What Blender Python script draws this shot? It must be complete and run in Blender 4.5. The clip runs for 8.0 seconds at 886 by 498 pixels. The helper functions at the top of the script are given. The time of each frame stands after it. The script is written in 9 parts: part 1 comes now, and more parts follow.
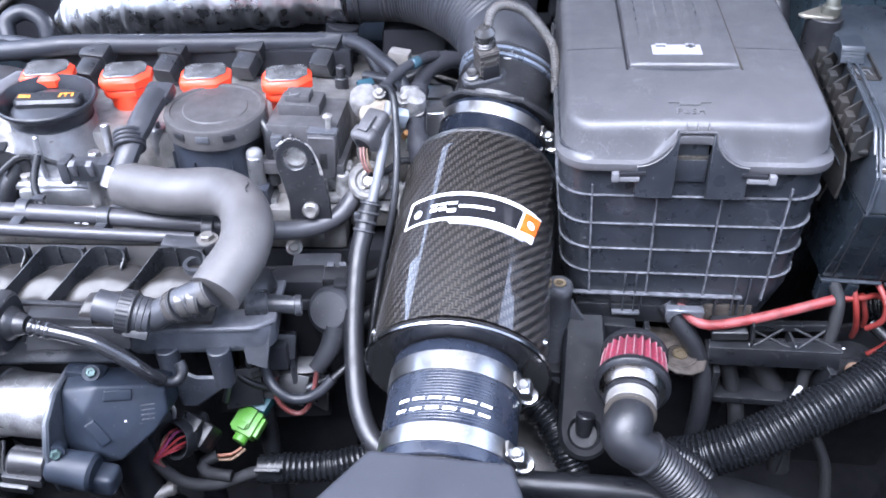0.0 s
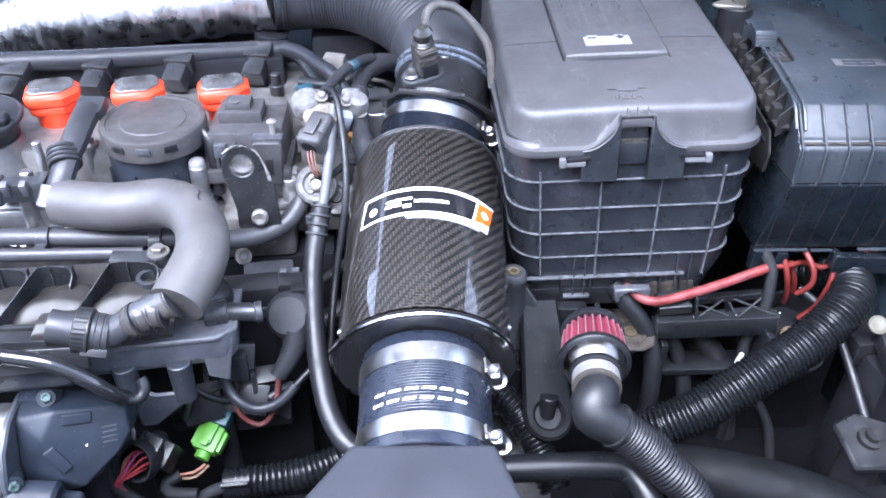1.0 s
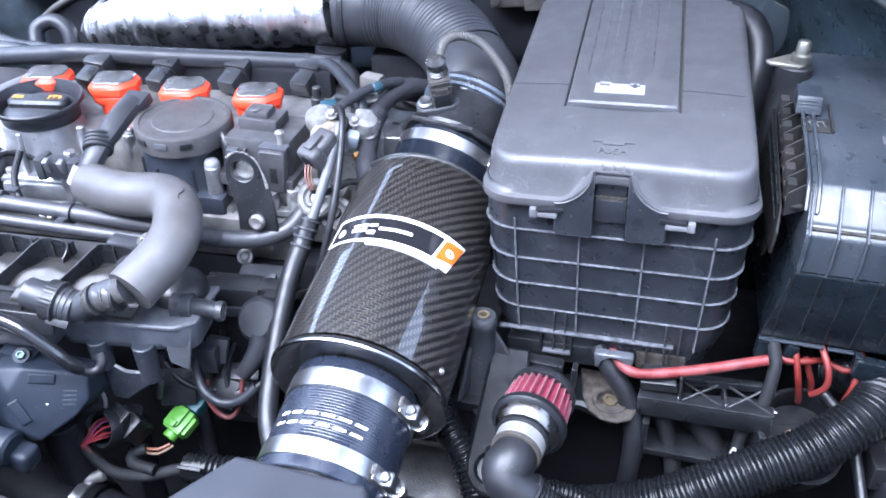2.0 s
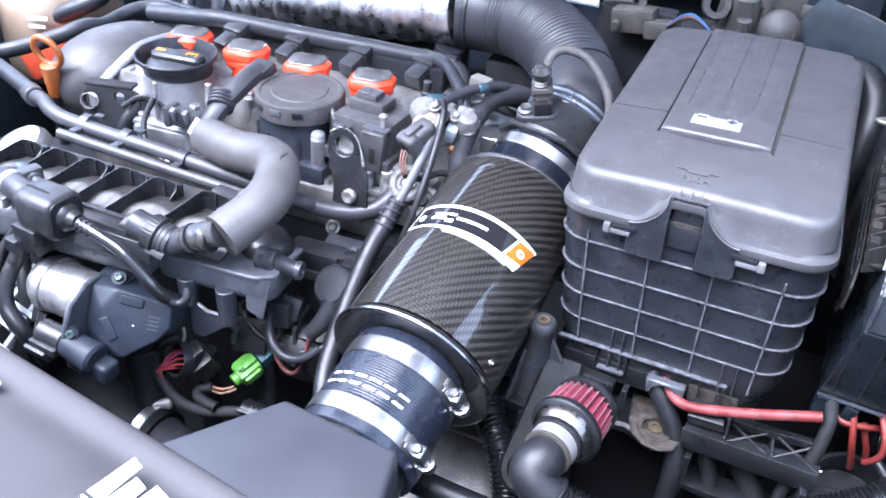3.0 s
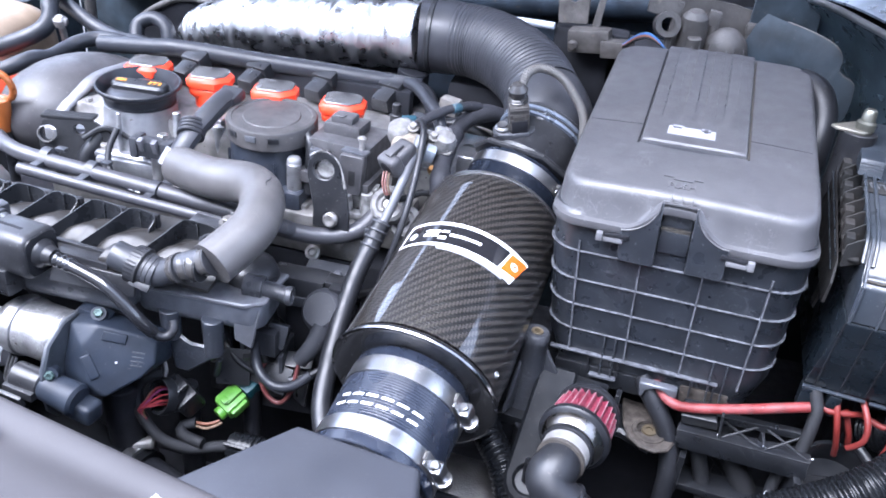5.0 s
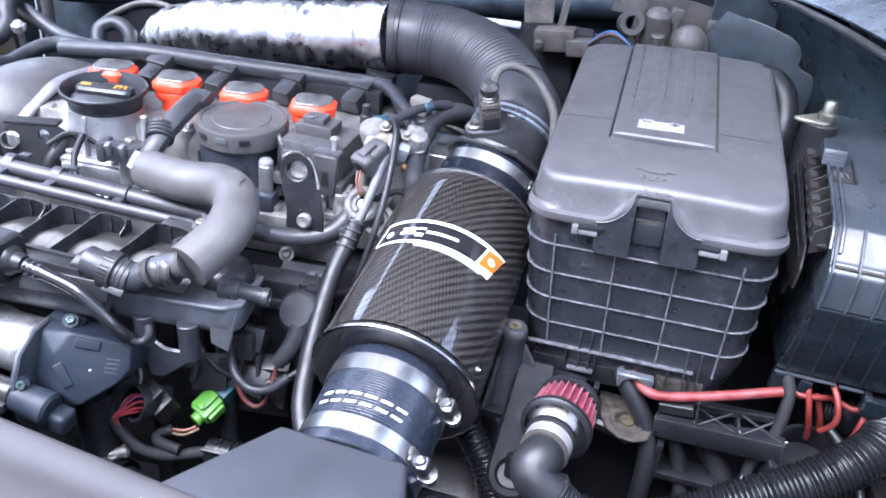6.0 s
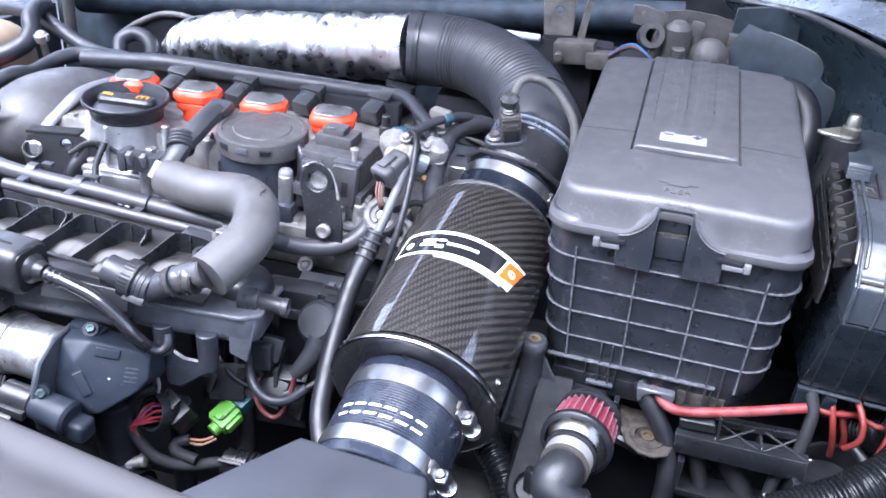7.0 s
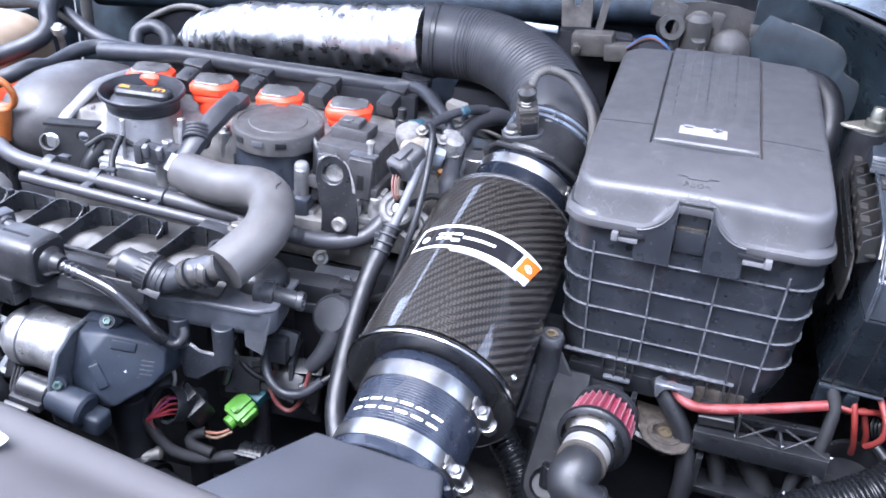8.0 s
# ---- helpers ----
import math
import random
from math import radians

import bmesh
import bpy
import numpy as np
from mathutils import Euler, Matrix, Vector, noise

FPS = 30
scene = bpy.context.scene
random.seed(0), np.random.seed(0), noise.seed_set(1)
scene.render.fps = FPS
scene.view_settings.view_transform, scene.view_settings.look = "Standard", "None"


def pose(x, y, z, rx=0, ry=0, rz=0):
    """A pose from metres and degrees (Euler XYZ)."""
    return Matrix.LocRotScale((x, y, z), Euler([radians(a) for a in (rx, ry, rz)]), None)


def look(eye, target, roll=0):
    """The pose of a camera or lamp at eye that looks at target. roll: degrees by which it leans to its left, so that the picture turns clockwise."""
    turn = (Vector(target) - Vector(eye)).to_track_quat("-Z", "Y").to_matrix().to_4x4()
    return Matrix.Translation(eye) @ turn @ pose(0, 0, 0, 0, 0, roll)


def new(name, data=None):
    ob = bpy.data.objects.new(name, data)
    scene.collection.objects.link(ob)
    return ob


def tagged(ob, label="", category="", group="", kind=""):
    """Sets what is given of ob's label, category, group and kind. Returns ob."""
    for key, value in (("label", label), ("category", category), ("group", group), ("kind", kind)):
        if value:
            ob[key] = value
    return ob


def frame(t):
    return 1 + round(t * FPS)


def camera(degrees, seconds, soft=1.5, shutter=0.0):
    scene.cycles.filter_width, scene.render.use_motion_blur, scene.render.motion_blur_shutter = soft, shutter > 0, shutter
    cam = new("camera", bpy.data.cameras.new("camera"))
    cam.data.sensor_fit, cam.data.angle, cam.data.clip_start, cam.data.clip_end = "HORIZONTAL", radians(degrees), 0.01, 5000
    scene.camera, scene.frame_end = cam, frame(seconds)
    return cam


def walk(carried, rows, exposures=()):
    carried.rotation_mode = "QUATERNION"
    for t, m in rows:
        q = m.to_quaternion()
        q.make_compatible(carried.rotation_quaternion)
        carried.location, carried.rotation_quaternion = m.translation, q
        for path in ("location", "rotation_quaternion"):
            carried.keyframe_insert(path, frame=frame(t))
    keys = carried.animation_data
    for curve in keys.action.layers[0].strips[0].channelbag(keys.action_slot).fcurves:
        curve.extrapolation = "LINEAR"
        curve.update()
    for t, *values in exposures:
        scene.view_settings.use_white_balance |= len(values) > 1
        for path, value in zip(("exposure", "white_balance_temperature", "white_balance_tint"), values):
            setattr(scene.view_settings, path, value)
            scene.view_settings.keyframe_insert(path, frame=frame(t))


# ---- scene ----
cam = camera(58.0, 8.0, soft=1.8)
PATH = [
    (0, (0.0019, -0.0411, 1.0458), (-0.0238, 1.5667, -0.1435), 0.21),
    (0.5, (-0.0225, -0.0509, 1.0401), (0.0742, 1.5654, -0.1339), 0.03),
    (1, (-0.0455, -0.0583, 1.0346), (0.1630, 1.5618, -0.1194), 0.95),
    (1.2, (-0.0427, -0.0576, 1.0345), (0.1894, 1.5615, -0.1165), 1.53),
    (2.3, (0.2448, -0.0275, 1.0486), (-0.2774, 1.5446, -0.0720), 1.62),
    (2.5, (0.2617, -0.0322, 1.0465), (-0.3356, 1.5139, -0.0728), 3.16),
    (3, (0.2052, -0.0608, 1.0435), (-0.3328, 1.5195, -0.0580), 5.14),
    (3.5, (0.1574, -0.0867, 1.0381), (-0.2992, 1.5574, -0.0052), 5.81),
    (4, (0.1558, -0.0933, 1.0321), (-0.2180, 1.5784, -0.0001), 5.87),
    (5.3, (0.1340, -0.0956, 1.0274), (-0.2069, 1.5957, 0.0158), 6.04),
    (5.5, (0.1324, -0.0997, 1.0235), (-0.1819, 1.6011, 0.0193), 6.06),
    (6, (0.1255, -0.1046, 1.0214), (-0.1382, 1.6088, 0.0239), 6.16),
    (6.5, (0.1195, -0.1046, 1.0211), (-0.1674, 1.6158, 0.0424), 5.94),
    (7, (0.1177, -0.1039, 1.0188), (-0.1809, 1.6172, 0.0447), 6.09),
    (7.5, (0.1182, -0.0983, 1.0185), (-0.1903, 1.6132, 0.0307), 5.77),
    (8, (0.1156, -0.0987, 1.0168), (-0.2162, 1.6053, 0.0237), 5.70),
]
walk(cam, [(t, look(eye, target, roll)) for t, eye, target, roll in PATH], [(0.0, 3.43, 5700, 16), (1.0, 3.44, 5640, 16), (2.5, 3.50, 5420, 14), (3.0, 3.51, 5620, 16), (3.6, 3.46, 5700, 16), (4.2, 3.43, 5700, 16), (8.0, 3.43, 5720, 16)])

# ---- light ----
world = bpy.data.worlds.new("sky")
scene.world = world
world.use_nodes = True
wn, wl = world.node_tree.nodes, world.node_tree.links
sky = wn.new("ShaderNodeTexSky")
sky.sky_type = "NISHITA"
sky.sun_disc = False
sky.sun_elevation, sky.sun_rotation = radians(61), radians(224)
sky.dust_density, sky.air_density = 0.4, 1.0
haze = wn.new("ShaderNodeHueSaturation")
haze.inputs["Saturation"].default_value = 0.45
wl.new(sky.outputs["Color"], haze.inputs["Color"])
wl.new(haze.outputs["Color"], wn["Background"].inputs["Color"])
wn["Background"].inputs["Strength"].default_value = 0.15
sun = new("sun", bpy.data.lights.new("sun", "SUN"))
sun.data.energy, sun.data.angle, sun.data.color = 2.1, radians(60), (1.0, 0.98, 0.96)
sun.matrix_world = look((-1.1, -0.55, 3.5), (0, 0.6, 0.6))


# ---- materials ----
def mat(name, base, rough=0.5, metal=0.0, var=0.25, scale=40.0, bump=0.08, grain=900.0, dust=0.0, dust_colour=(0.2, 0.197, 0.2), coat=0.0, spec=0.5, scratch=0.0, rvar=1.0, wear=0.0):
    """A surface with stains at one scale, grain at a finer one, and dust or scratches over both."""
    m = bpy.data.materials.new(name)
    m.use_nodes = True
    n, l = m.node_tree.nodes, m.node_tree.links
    b = n["Principled BSDF"]
    co = n.new("ShaderNodeTexCoord").outputs["Object"]

    def noise_at(s, detail=3.0):
        x = n.new("ShaderNodeTexNoise")
        x.inputs["Scale"].default_value, x.inputs["Detail"].default_value = s, detail
        l.new(co, x.inputs["Vector"])
        return x.outputs["Fac"]

    def ranged(fac, a0, a1, b0, b1):
        x = n.new("ShaderNodeMapRange")
        l.new(fac, x.inputs["Value"])
        for i, v in enumerate((a0, a1, b0, b1)):
            x.inputs[i + 1].default_value = v
        return x.outputs["Result"]

    def mixed(fac, a, c):
        x = n.new("ShaderNodeMix")
        x.data_type = "RGBA"
        l.new(fac, x.inputs["Factor"])
        for key, v in (("A", a), ("B", c)):
            s = [i for i in x.inputs if i.name == key and i.type == "RGBA"][0]
            if isinstance(v, tuple):
                s.default_value = (*v, 1)
            else:
                l.new(v, s)
        return [o for o in x.outputs if o.type == "RGBA"][0]

    stain, fine = noise_at(scale), noise_at(grain, 2.0)
    lo, hi = tuple(c * (1 - var) for c in base), tuple(min(1, c * (1 + var)) for c in base)
    colour = mixed(ranged(stain, 0.3, 0.7, 0, 1), lo, hi)
    if dust:
        colour = mixed(ranged(noise_at(scale * 0.45, 8.0), 0.42, 0.75, 0, dust * 0.6), colour, dust_colour)
        colour = mixed(ranged(noise_at(grain * 0.4, 1.0), 0.72, 0.76, 0, min(1, dust * 3)), colour, dust_colour)
    if scratch:
        # thin scuff lines along two ways, only in worn patches
        patch = ranged(noise_at(22, 4.0), 0.48, 0.62, 0, scratch)
        for way in ((9, 70, 30), (80, 12, 40)):
            g = n.new("ShaderNodeMapping")
            g.inputs["Scale"].default_value = way
            g.inputs["Rotation"].default_value = (0.3, 0.2, 0.5)
            l.new(co, g.inputs["Vector"])
            v = n.new("ShaderNodeTexNoise")
            v.inputs["Scale"].default_value, v.inputs["Detail"].default_value, v.inputs["Distortion"].default_value = 1.6, 3, 0.6
            l.new(g.outputs["Vector"], v.inputs["Vector"])
            away = n.new("ShaderNodeMath")
            away.operation = "COMPARE"
            away.inputs[1].default_value, away.inputs[2].default_value = 0.5, 0.008
            l.new(v.outputs["Fac"], away.inputs[0])
            both = n.new("ShaderNodeMath")
            both.operation = "MULTIPLY"
            l.new(away.outputs[0], both.inputs[0])
            l.new(patch, both.inputs[1])
            colour = mixed(both.outputs[0], colour, tuple(min(1, c * 2.5 + 0.07) for c in base))
    if wear:
        # scuffed pale edges: where the rounded normal leaves the face's own, broken up by noise
        soft, own, dot = n.new("ShaderNodeBevel"), n.new("ShaderNodeNewGeometry"), n.new("ShaderNodeVectorMath")
        soft.samples = 4
        soft.inputs["Radius"].default_value = 0.0011
        dot.operation = "DOT_PRODUCT"
        l.new(soft.outputs["Normal"], dot.inputs[0])
        l.new(own.outputs["Normal"], dot.inputs[1])
        edge = n.new("ShaderNodeMath")
        edge.operation = "MULTIPLY"
        l.new(ranged(dot.outputs["Value"], 0.985, 0.86, 0, wear), edge.inputs[0])
        l.new(ranged(noise_at(130, 4.0), 0.38, 0.62, 0.15, 1), edge.inputs[1])
        colour = mixed(edge.outputs[0], colour, tuple(min(1, c * 1.6 + 0.075) for c in base))
    l.new(colour, b.inputs["Base Color"])
    l.new(ranged(noise_at(scale * 1.7), 0.3, 0.7, max(0.03, rough - 0.09 * rvar), min(1, rough + 0.12 * rvar)), b.inputs["Roughness"])
    b.inputs["Metallic"].default_value = metal
    b.inputs["Specular IOR Level"].default_value = spec
    b.inputs["Coat Weight"].default_value = coat
    b.inputs["Coat Roughness"].default_value = 0.04
    if bump:
        x = n.new("ShaderNodeBump")
        x.inputs["Strength"].default_value, x.inputs["Distance"].default_value = bump, 0.002
        l.new(fine, x.inputs["Height"])
        l.new(x.outputs["Normal"], b.inputs["Normal"])
    return m


def carbon_material():
    """Two by two twill under clear lacquer; UV in tows."""
    m = bpy.data.materials.new("carbon_twill")
    m.use_nodes = True
    n, l = m.node_tree.nodes, m.node_tree.links
    b = n["Principled BSDF"]
    uv = n.new("ShaderNodeUVMap")
    sep = n.new("ShaderNodeSeparateXYZ")
    l.new(uv.outputs["UV"], sep.inputs[0])

    def op(kind, a, c=None):
        x = n.new("ShaderNodeMath")
        x.operation = kind
        for i, v in enumerate((a, c)):
            if v is None:
                continue
            if isinstance(v, (int, float)):
                x.inputs[i].default_value = v
            else:
                l.new(v, x.inputs[i])
        return x.outputs[0]

    u, v = sep.outputs[0], sep.outputs[1]
    over = op("LESS_THAN", op("FLOORED_MODULO", op("SUBTRACT", op("FLOOR", u), op("FLOOR", v)), 4), 1.99)
    # roundness across the tow that lies on top
    across = op("ADD", op("MULTIPLY", over, op("FRACT", u)), op("MULTIPLY", op("SUBTRACT", 1, over), op("FRACT", v)))
    hump = op("SINE", op("MULTIPLY", across, math.pi))
    fibre = n.new("ShaderNodeTexNoise")
    fibre.inputs["Scale"].default_value = 6
    l.new(uv.outputs["UV"], fibre.inputs["Vector"])
    ramp = n.new("ShaderNodeMix")
    ramp.data_type = "RGBA"
    ramp.inputs[6].default_value, ramp.inputs[7].default_value = (0.0022, 0.0022, 0.0022, 1), (0.056, 0.049, 0.043, 1)
    l.new(op("MULTIPLY", op("ADD", op("MULTIPLY", over, 0.8), 0.1), op("ADD", op("MULTIPLY", hump, 0.7), op("MULTIPLY", fibre.outputs["Fac"], 0.5))), ramp.inputs[0])
    l.new(ramp.outputs[2], b.inputs["Base Color"])
    b.inputs["Roughness"].default_value, b.inputs["Metallic"].default_value = 0.35, 0.25
    b.inputs["Coat Weight"].default_value, b.inputs["Coat Roughness"].default_value, b.inputs["Coat IOR"].default_value = 1.0, 0.02, 1.62
    bp = n.new("ShaderNodeBump")
    bp.inputs["Strength"].default_value, bp.inputs["Distance"].default_value = 0.4, 0.0006
    l.new(hump, bp.inputs["Height"])
    l.new(bp.outputs["Normal"], b.inputs["Normal"])
    return m


def foil_material():
    m = mat("crumpled_foil", (0.64, 0.64, 0.65), 0.3, 1.0, 0.05, 30, 0.0)
    n, l = m.node_tree.nodes, m.node_tree.links
    co = n.new("ShaderNodeTexCoord").outputs["Object"]
    # folds that run round the pipe, and a finer crumple
    way = n.new("ShaderNodeMapping")
    way.inputs["Scale"].default_value = (3.2, 0.8, 0.8)
    way.inputs["Rotation"].default_value = (0.0, 0.0, 0.35)
    l.new(co, way.inputs["Vector"])
    x = n.new("ShaderNodeTexVoronoi")
    x.inputs["Scale"].default_value = 17
    l.new(way.outputs["Vector"], x.inputs["Vector"])
    d = n.new("ShaderNodeTexNoise")
    d.inputs["Scale"].default_value, d.inputs["Detail"].default_value = 26, 6
    l.new(way.outputs["Vector"], d.inputs["Vector"])
    add = n.new("ShaderNodeMath")
    l.new(x.outputs["Distance"], add.inputs[0])
    l.new(d.outputs["Fac"], add.inputs[1])
    bp = n.new("ShaderNodeBump")
    bp.inputs["Strength"].default_value, bp.inputs["Distance"].default_value = 0.8, 0.007
    l.new(add.outputs[0], bp.inputs["Height"])
    l.new(bp.outputs["Normal"], n["Principled BSDF"].inputs["Normal"])
    return m


BLACK = mat("black_plastic", (0.012, 0.0125, 0.0145), 0.34, var=0.2, dust=0.09, scratch=0.15, bump=0.04, spec=0.4, wear=0.7)
# depth black: shade between parts and its bluish haze are put into the colour
DEEP = mat("shade_black_metal", (0.012, 0.0125, 0.015), 0.6, dust=0.06, dust_colour=(0.08, 0.08, 0.085), spec=0.15)
GREY = mat("grey_black_plastic", (0.024, 0.0255, 0.030), 0.38, var=0.18, dust=0.14, bump=0.08, scratch=0.2, spec=0.45, wear=0.7)
LID = mat("dusty_lid_plastic", (0.052, 0.0515, 0.0555), 0.42, var=0.09, dust=0.10, dust_colour=(0.2, 0.195, 0.19), bump=0.10, grain=1500, rvar=0.7, scratch=0.16, spec=0.5, wear=0.7)
RUBBER = mat("black_rubber", (0.009, 0.0095, 0.0115), 0.36, var=0.15, dust=0.06, bump=0.05, spec=0.35)
FOAM = mat("grey_foam_sleeve", (0.064, 0.061, 0.061), 0.42, var=0.16, dust=0.14, dust_colour=(0.18, 0.165, 0.15), bump=0.2, grain=2200, scratch=0.1)
STEEL = mat("bright_steel", (0.42, 0.42, 0.425), 0.32, 1.0, 0.12, 60, 0.02, rvar=0.5, dust=0.12, dust_colour=(0.18, 0.16, 0.14), scratch=0.2)
ALU = mat("cast_aluminium", (0.46, 0.46, 0.47), 0.45, 1.0, 0.2, 50, 0.25, 500, dust=0.3, dust_colour=(0.17, 0.15, 0.13))
DULL = mat("dull_oily_aluminium", (0.28, 0.27, 0.26), 0.5, 0.75, 0.35, 50, 0.3, 500, dust=0.4, dust_colour=(0.11, 0.092, 0.075))
SILICONE = mat("navy_black_silicone", (0.012, 0.0155, 0.025), 0.28, var=0.15, bump=0.03, coat=0.12, dust=0.06)
ORANGE = mat("orange_red_plastic", (0.78, 0.055, 0.016), 0.4, var=0.12, bump=0.1)
BLUEGREY = mat("blue_grey_plastic", (0.0115, 0.0155, 0.0235), 0.5, var=0.25, dust=0.06, bump=0.06, spec=0.27, wear=0.25)
FOIL = foil_material()
CARBON = carbon_material()
WHITE = mat("white_print", (0.7, 0.7, 0.69), 0.4, var=0.08, bump=0)
PALE = mat("pale_grey_print", (0.5, 0.5, 0.52), 0.45, var=0.08, bump=0)
DECAL = mat("black_gloss_vinyl", (0.012, 0.012, 0.014), 0.15, var=0.1, bump=0, coat=0.5)
DECAL_ORANGE = mat("orange_vinyl", (0.62, 0.11, 0.01), 0.3, var=0.06, bump=0, coat=0.2)
RED = mat("red_cable", (0.125, 0.017, 0.017), 0.55, var=0.45, scale=90, bump=0.05, dust=0.25, spec=0.35)
GREEN = mat("green_plastic", (0.075, 0.23, 0.022), 0.42, var=0.15, bump=0.05, dust=0.1)
NAVY = mat("navy_paint", (0.015, 0.022, 0.029), 0.55, var=0.4, dust=0.2, dust_colour=(0.045, 0.043, 0.04), coat=0.0, bump=0.08, spec=0.22)
TAPE = mat("cloth_tape", (0.0065, 0.007, 0.0085), 0.65, dust=0.05, bump=0.4, grain=1400, spec=0.3)
# cream browned and darkened: the tank's shadow is put into the base colour
CREAM = mat("shadowed_cream_plastic", (0.2, 0.15, 0.105), 0.5, var=0.12, bump=0.05)
AMBER = mat("orange_brown_plastic", (0.27, 0.08, 0.02), 0.35, var=0.15, bump=0.05)
RUST = mat("rusty_steel", (0.15, 0.1, 0.068), 0.6, 0.6, 0.4, 120, 0.3)
FILTER_RED = mat("red_filter_gauze", (0.17, 0.008, 0.032), 0.5, var=0.8, scale=700, bump=0.9, grain=2600, dust=0.15, dust_colour=(0.2, 0.12, 0.1))
COPPER = mat("copper_wire", (0.16, 0.06, 0.032), 0.55, 0.1, bump=0)
PINK = mat("violet_wire", (0.16, 0.03, 0.09), 0.4, bump=0)
TEAL = mat("teal_plastic", (0.008, 0.06, 0.075), 0.4, bump=0.05)
BRIGHT = mat("clean_cast_aluminium", (0.36, 0.365, 0.38), 0.42, 0.85, 0.25, 40, 0.25, 400, dust=0.3, dust_colour=(0.2, 0.18, 0.16))
SOOT = mat("sooty_casting", (0.02, 0.02, 0.021), 0.5, 0.2, 0.4, 50, 0.3, 500, spec=0.3)
WALL = mat("sky_block_render", (0.42, 0.41, 0.4), 0.9, scale=2, grain=60, bump=0.2)
MATT = mat("matt_blue_rubber", (0.022, 0.0228, 0.027), 0.42, var=0.12, dust=0.08, bump=0.05, spec=0.4)
CLIP_DULL = mat("dull_grey_latch", (0.075, 0.078, 0.085), 0.4, var=0.2, dust=0.2, bump=0.05)
# clip base lighter than the lid: its sheen is painted into the colour
CLIP = mat("pale_sheen_clip", (0.105, 0.105, 0.112), 0.4, var=0.2, dust=0.2, bump=0.05)
GRIT = mat("gritty_dark_gap", (0.03, 0.028, 0.025), 0.8, var=0.7, scale=400, dust=0.6, dust_colour=(0.13, 0.11, 0.085), bump=0.4, spec=0.2)
DUSTLINE = mat("dusty_groove", (0.085, 0.083, 0.085), 0.6, var=0.5, scale=120, bump=0.1)
CONDUIT = mat("black_conduit_plastic", (0.006, 0.0067, 0.008), 0.25, var=0.2, dust=0.03, dust_colour=(0.08, 0.075, 0.07), bump=0.03, spec=0.24)
RAIL = mat("grey_pipe_plastic", (0.034, 0.034, 0.039), 0.4, var=0.1, dust=0.06, bump=0.06)
BODY = mat("dusty_box_plastic", (0.0128, 0.0148, 0.0188), 0.32, var=0.25, dust=0.11, dust_colour=(0.17, 0.18, 0.195), bump=0.06, scratch=0.2, wear=0.7)
HOSE = mat("dull_blue_black_hose", (0.015, 0.0165, 0.021), 0.42, var=0.15, dust=0.06, bump=0.05, spec=0.35)
SATIN = mat("satin_black_moulding", (0.050, 0.053, 0.061), 0.34, var=0.3, dust=0.22, bump=0.06, scratch=0.25, wear=0.7)
ROAD = mat("grey_asphalt", (0.09, 0.09, 0.09), 0.8, scale=3, grain=80, bump=0.3)
LABEL = mat("greyed_white_label", (0.24, 0.24, 0.26), 0.45, var=0.05, bump=0)
# rib strips: scuffs, plus light on their edges put into the pale base
RIB = mat("scuffed_lit_rib_edge", (0.072, 0.075, 0.084), 0.36, var=0.6, scale=160, bump=0.1)
POTTING = mat("glossy_potting", (0.07, 0.07, 0.072), 0.08, var=0.85, scale=45, bump=0.35, grain=70, coat=1.0)
TRAY = mat("black_tray_plastic", (0.0065, 0.0072, 0.0088), 0.34, var=0.3, dust=0.06, dust_colour=(0.1, 0.095, 0.09), bump=0.06, scratch=0.15, spec=0.35, wear=0.8)
SENSOR = mat("dusty_brown_sensor", (0.030, 0.0275, 0.026), 0.5, var=0.35, scale=90, dust=0.4, dust_colour=(0.12, 0.105, 0.09), bump=0.15, wear=0.8)
SEAM = mat("worn_seam_plastic", (0.10, 0.102, 0.112), 0.4, var=0.3, scale=90, dust=0.25, dust_colour=(0.13, 0.12, 0.115), scratch=0.4, wear=0.8)
LEG = mat("blue_black_leg_plastic", (0.023, 0.0265, 0.034), 0.38, var=0.25, dust=0.12, bump=0.06, scratch=0.2, wear=0.6)
GREYPANEL = mat("grey_panel_plastic", (0.036, 0.034, 0.0365), 0.6, var=0.14, scale=9, dust=0.12, dust_colour=(0.13, 0.115, 0.105), bump=0.12, grain=1800, rvar=0.5, spec=0.4)
# warm base and dust: brown reflection is put into the colour with the dust
GLOSS = mat("dusty_brown_reflect", (0.019, 0.0178, 0.017), 0.40, var=0.25, scale=70, dust=0.03, dust_colour=(0.075, 0.062, 0.05), bump=0.03, spec=0.32, rvar=0.5, scratch=0.12)
TANK = mat("blue_black_tank", (0.072, 0.077, 0.090), 0.36, var=0.3, scale=60, dust=0.14, bump=0.08, scratch=0.3, wear=0.5)
GLOSSHOSE = mat("glossy_black_hose", (0.013, 0.0135, 0.0155), 0.13, var=0.2, rvar=0.5, dust=0.03, bump=0.02, spec=0.6)
WEB = mat("black_web_plastic", (0.0105, 0.0115, 0.0135), 0.3, var=0.25, dust=0.06, spec=0.35, wear=1.0)
PUMP_GREY = mat("dusty_pump_plastic", (0.042, 0.041, 0.044), 0.46, var=0.3, scale=70, dust=0.3, dust_colour=(0.12, 0.11, 0.105), bump=0.1, wear=0.7)
BARE = mat("chipped_bare_steel", (0.32, 0.31, 0.30), 0.4, 0.6, 0.5, 300, 0.4, 900, dust=0.4, dust_colour=(0.1, 0.085, 0.07))
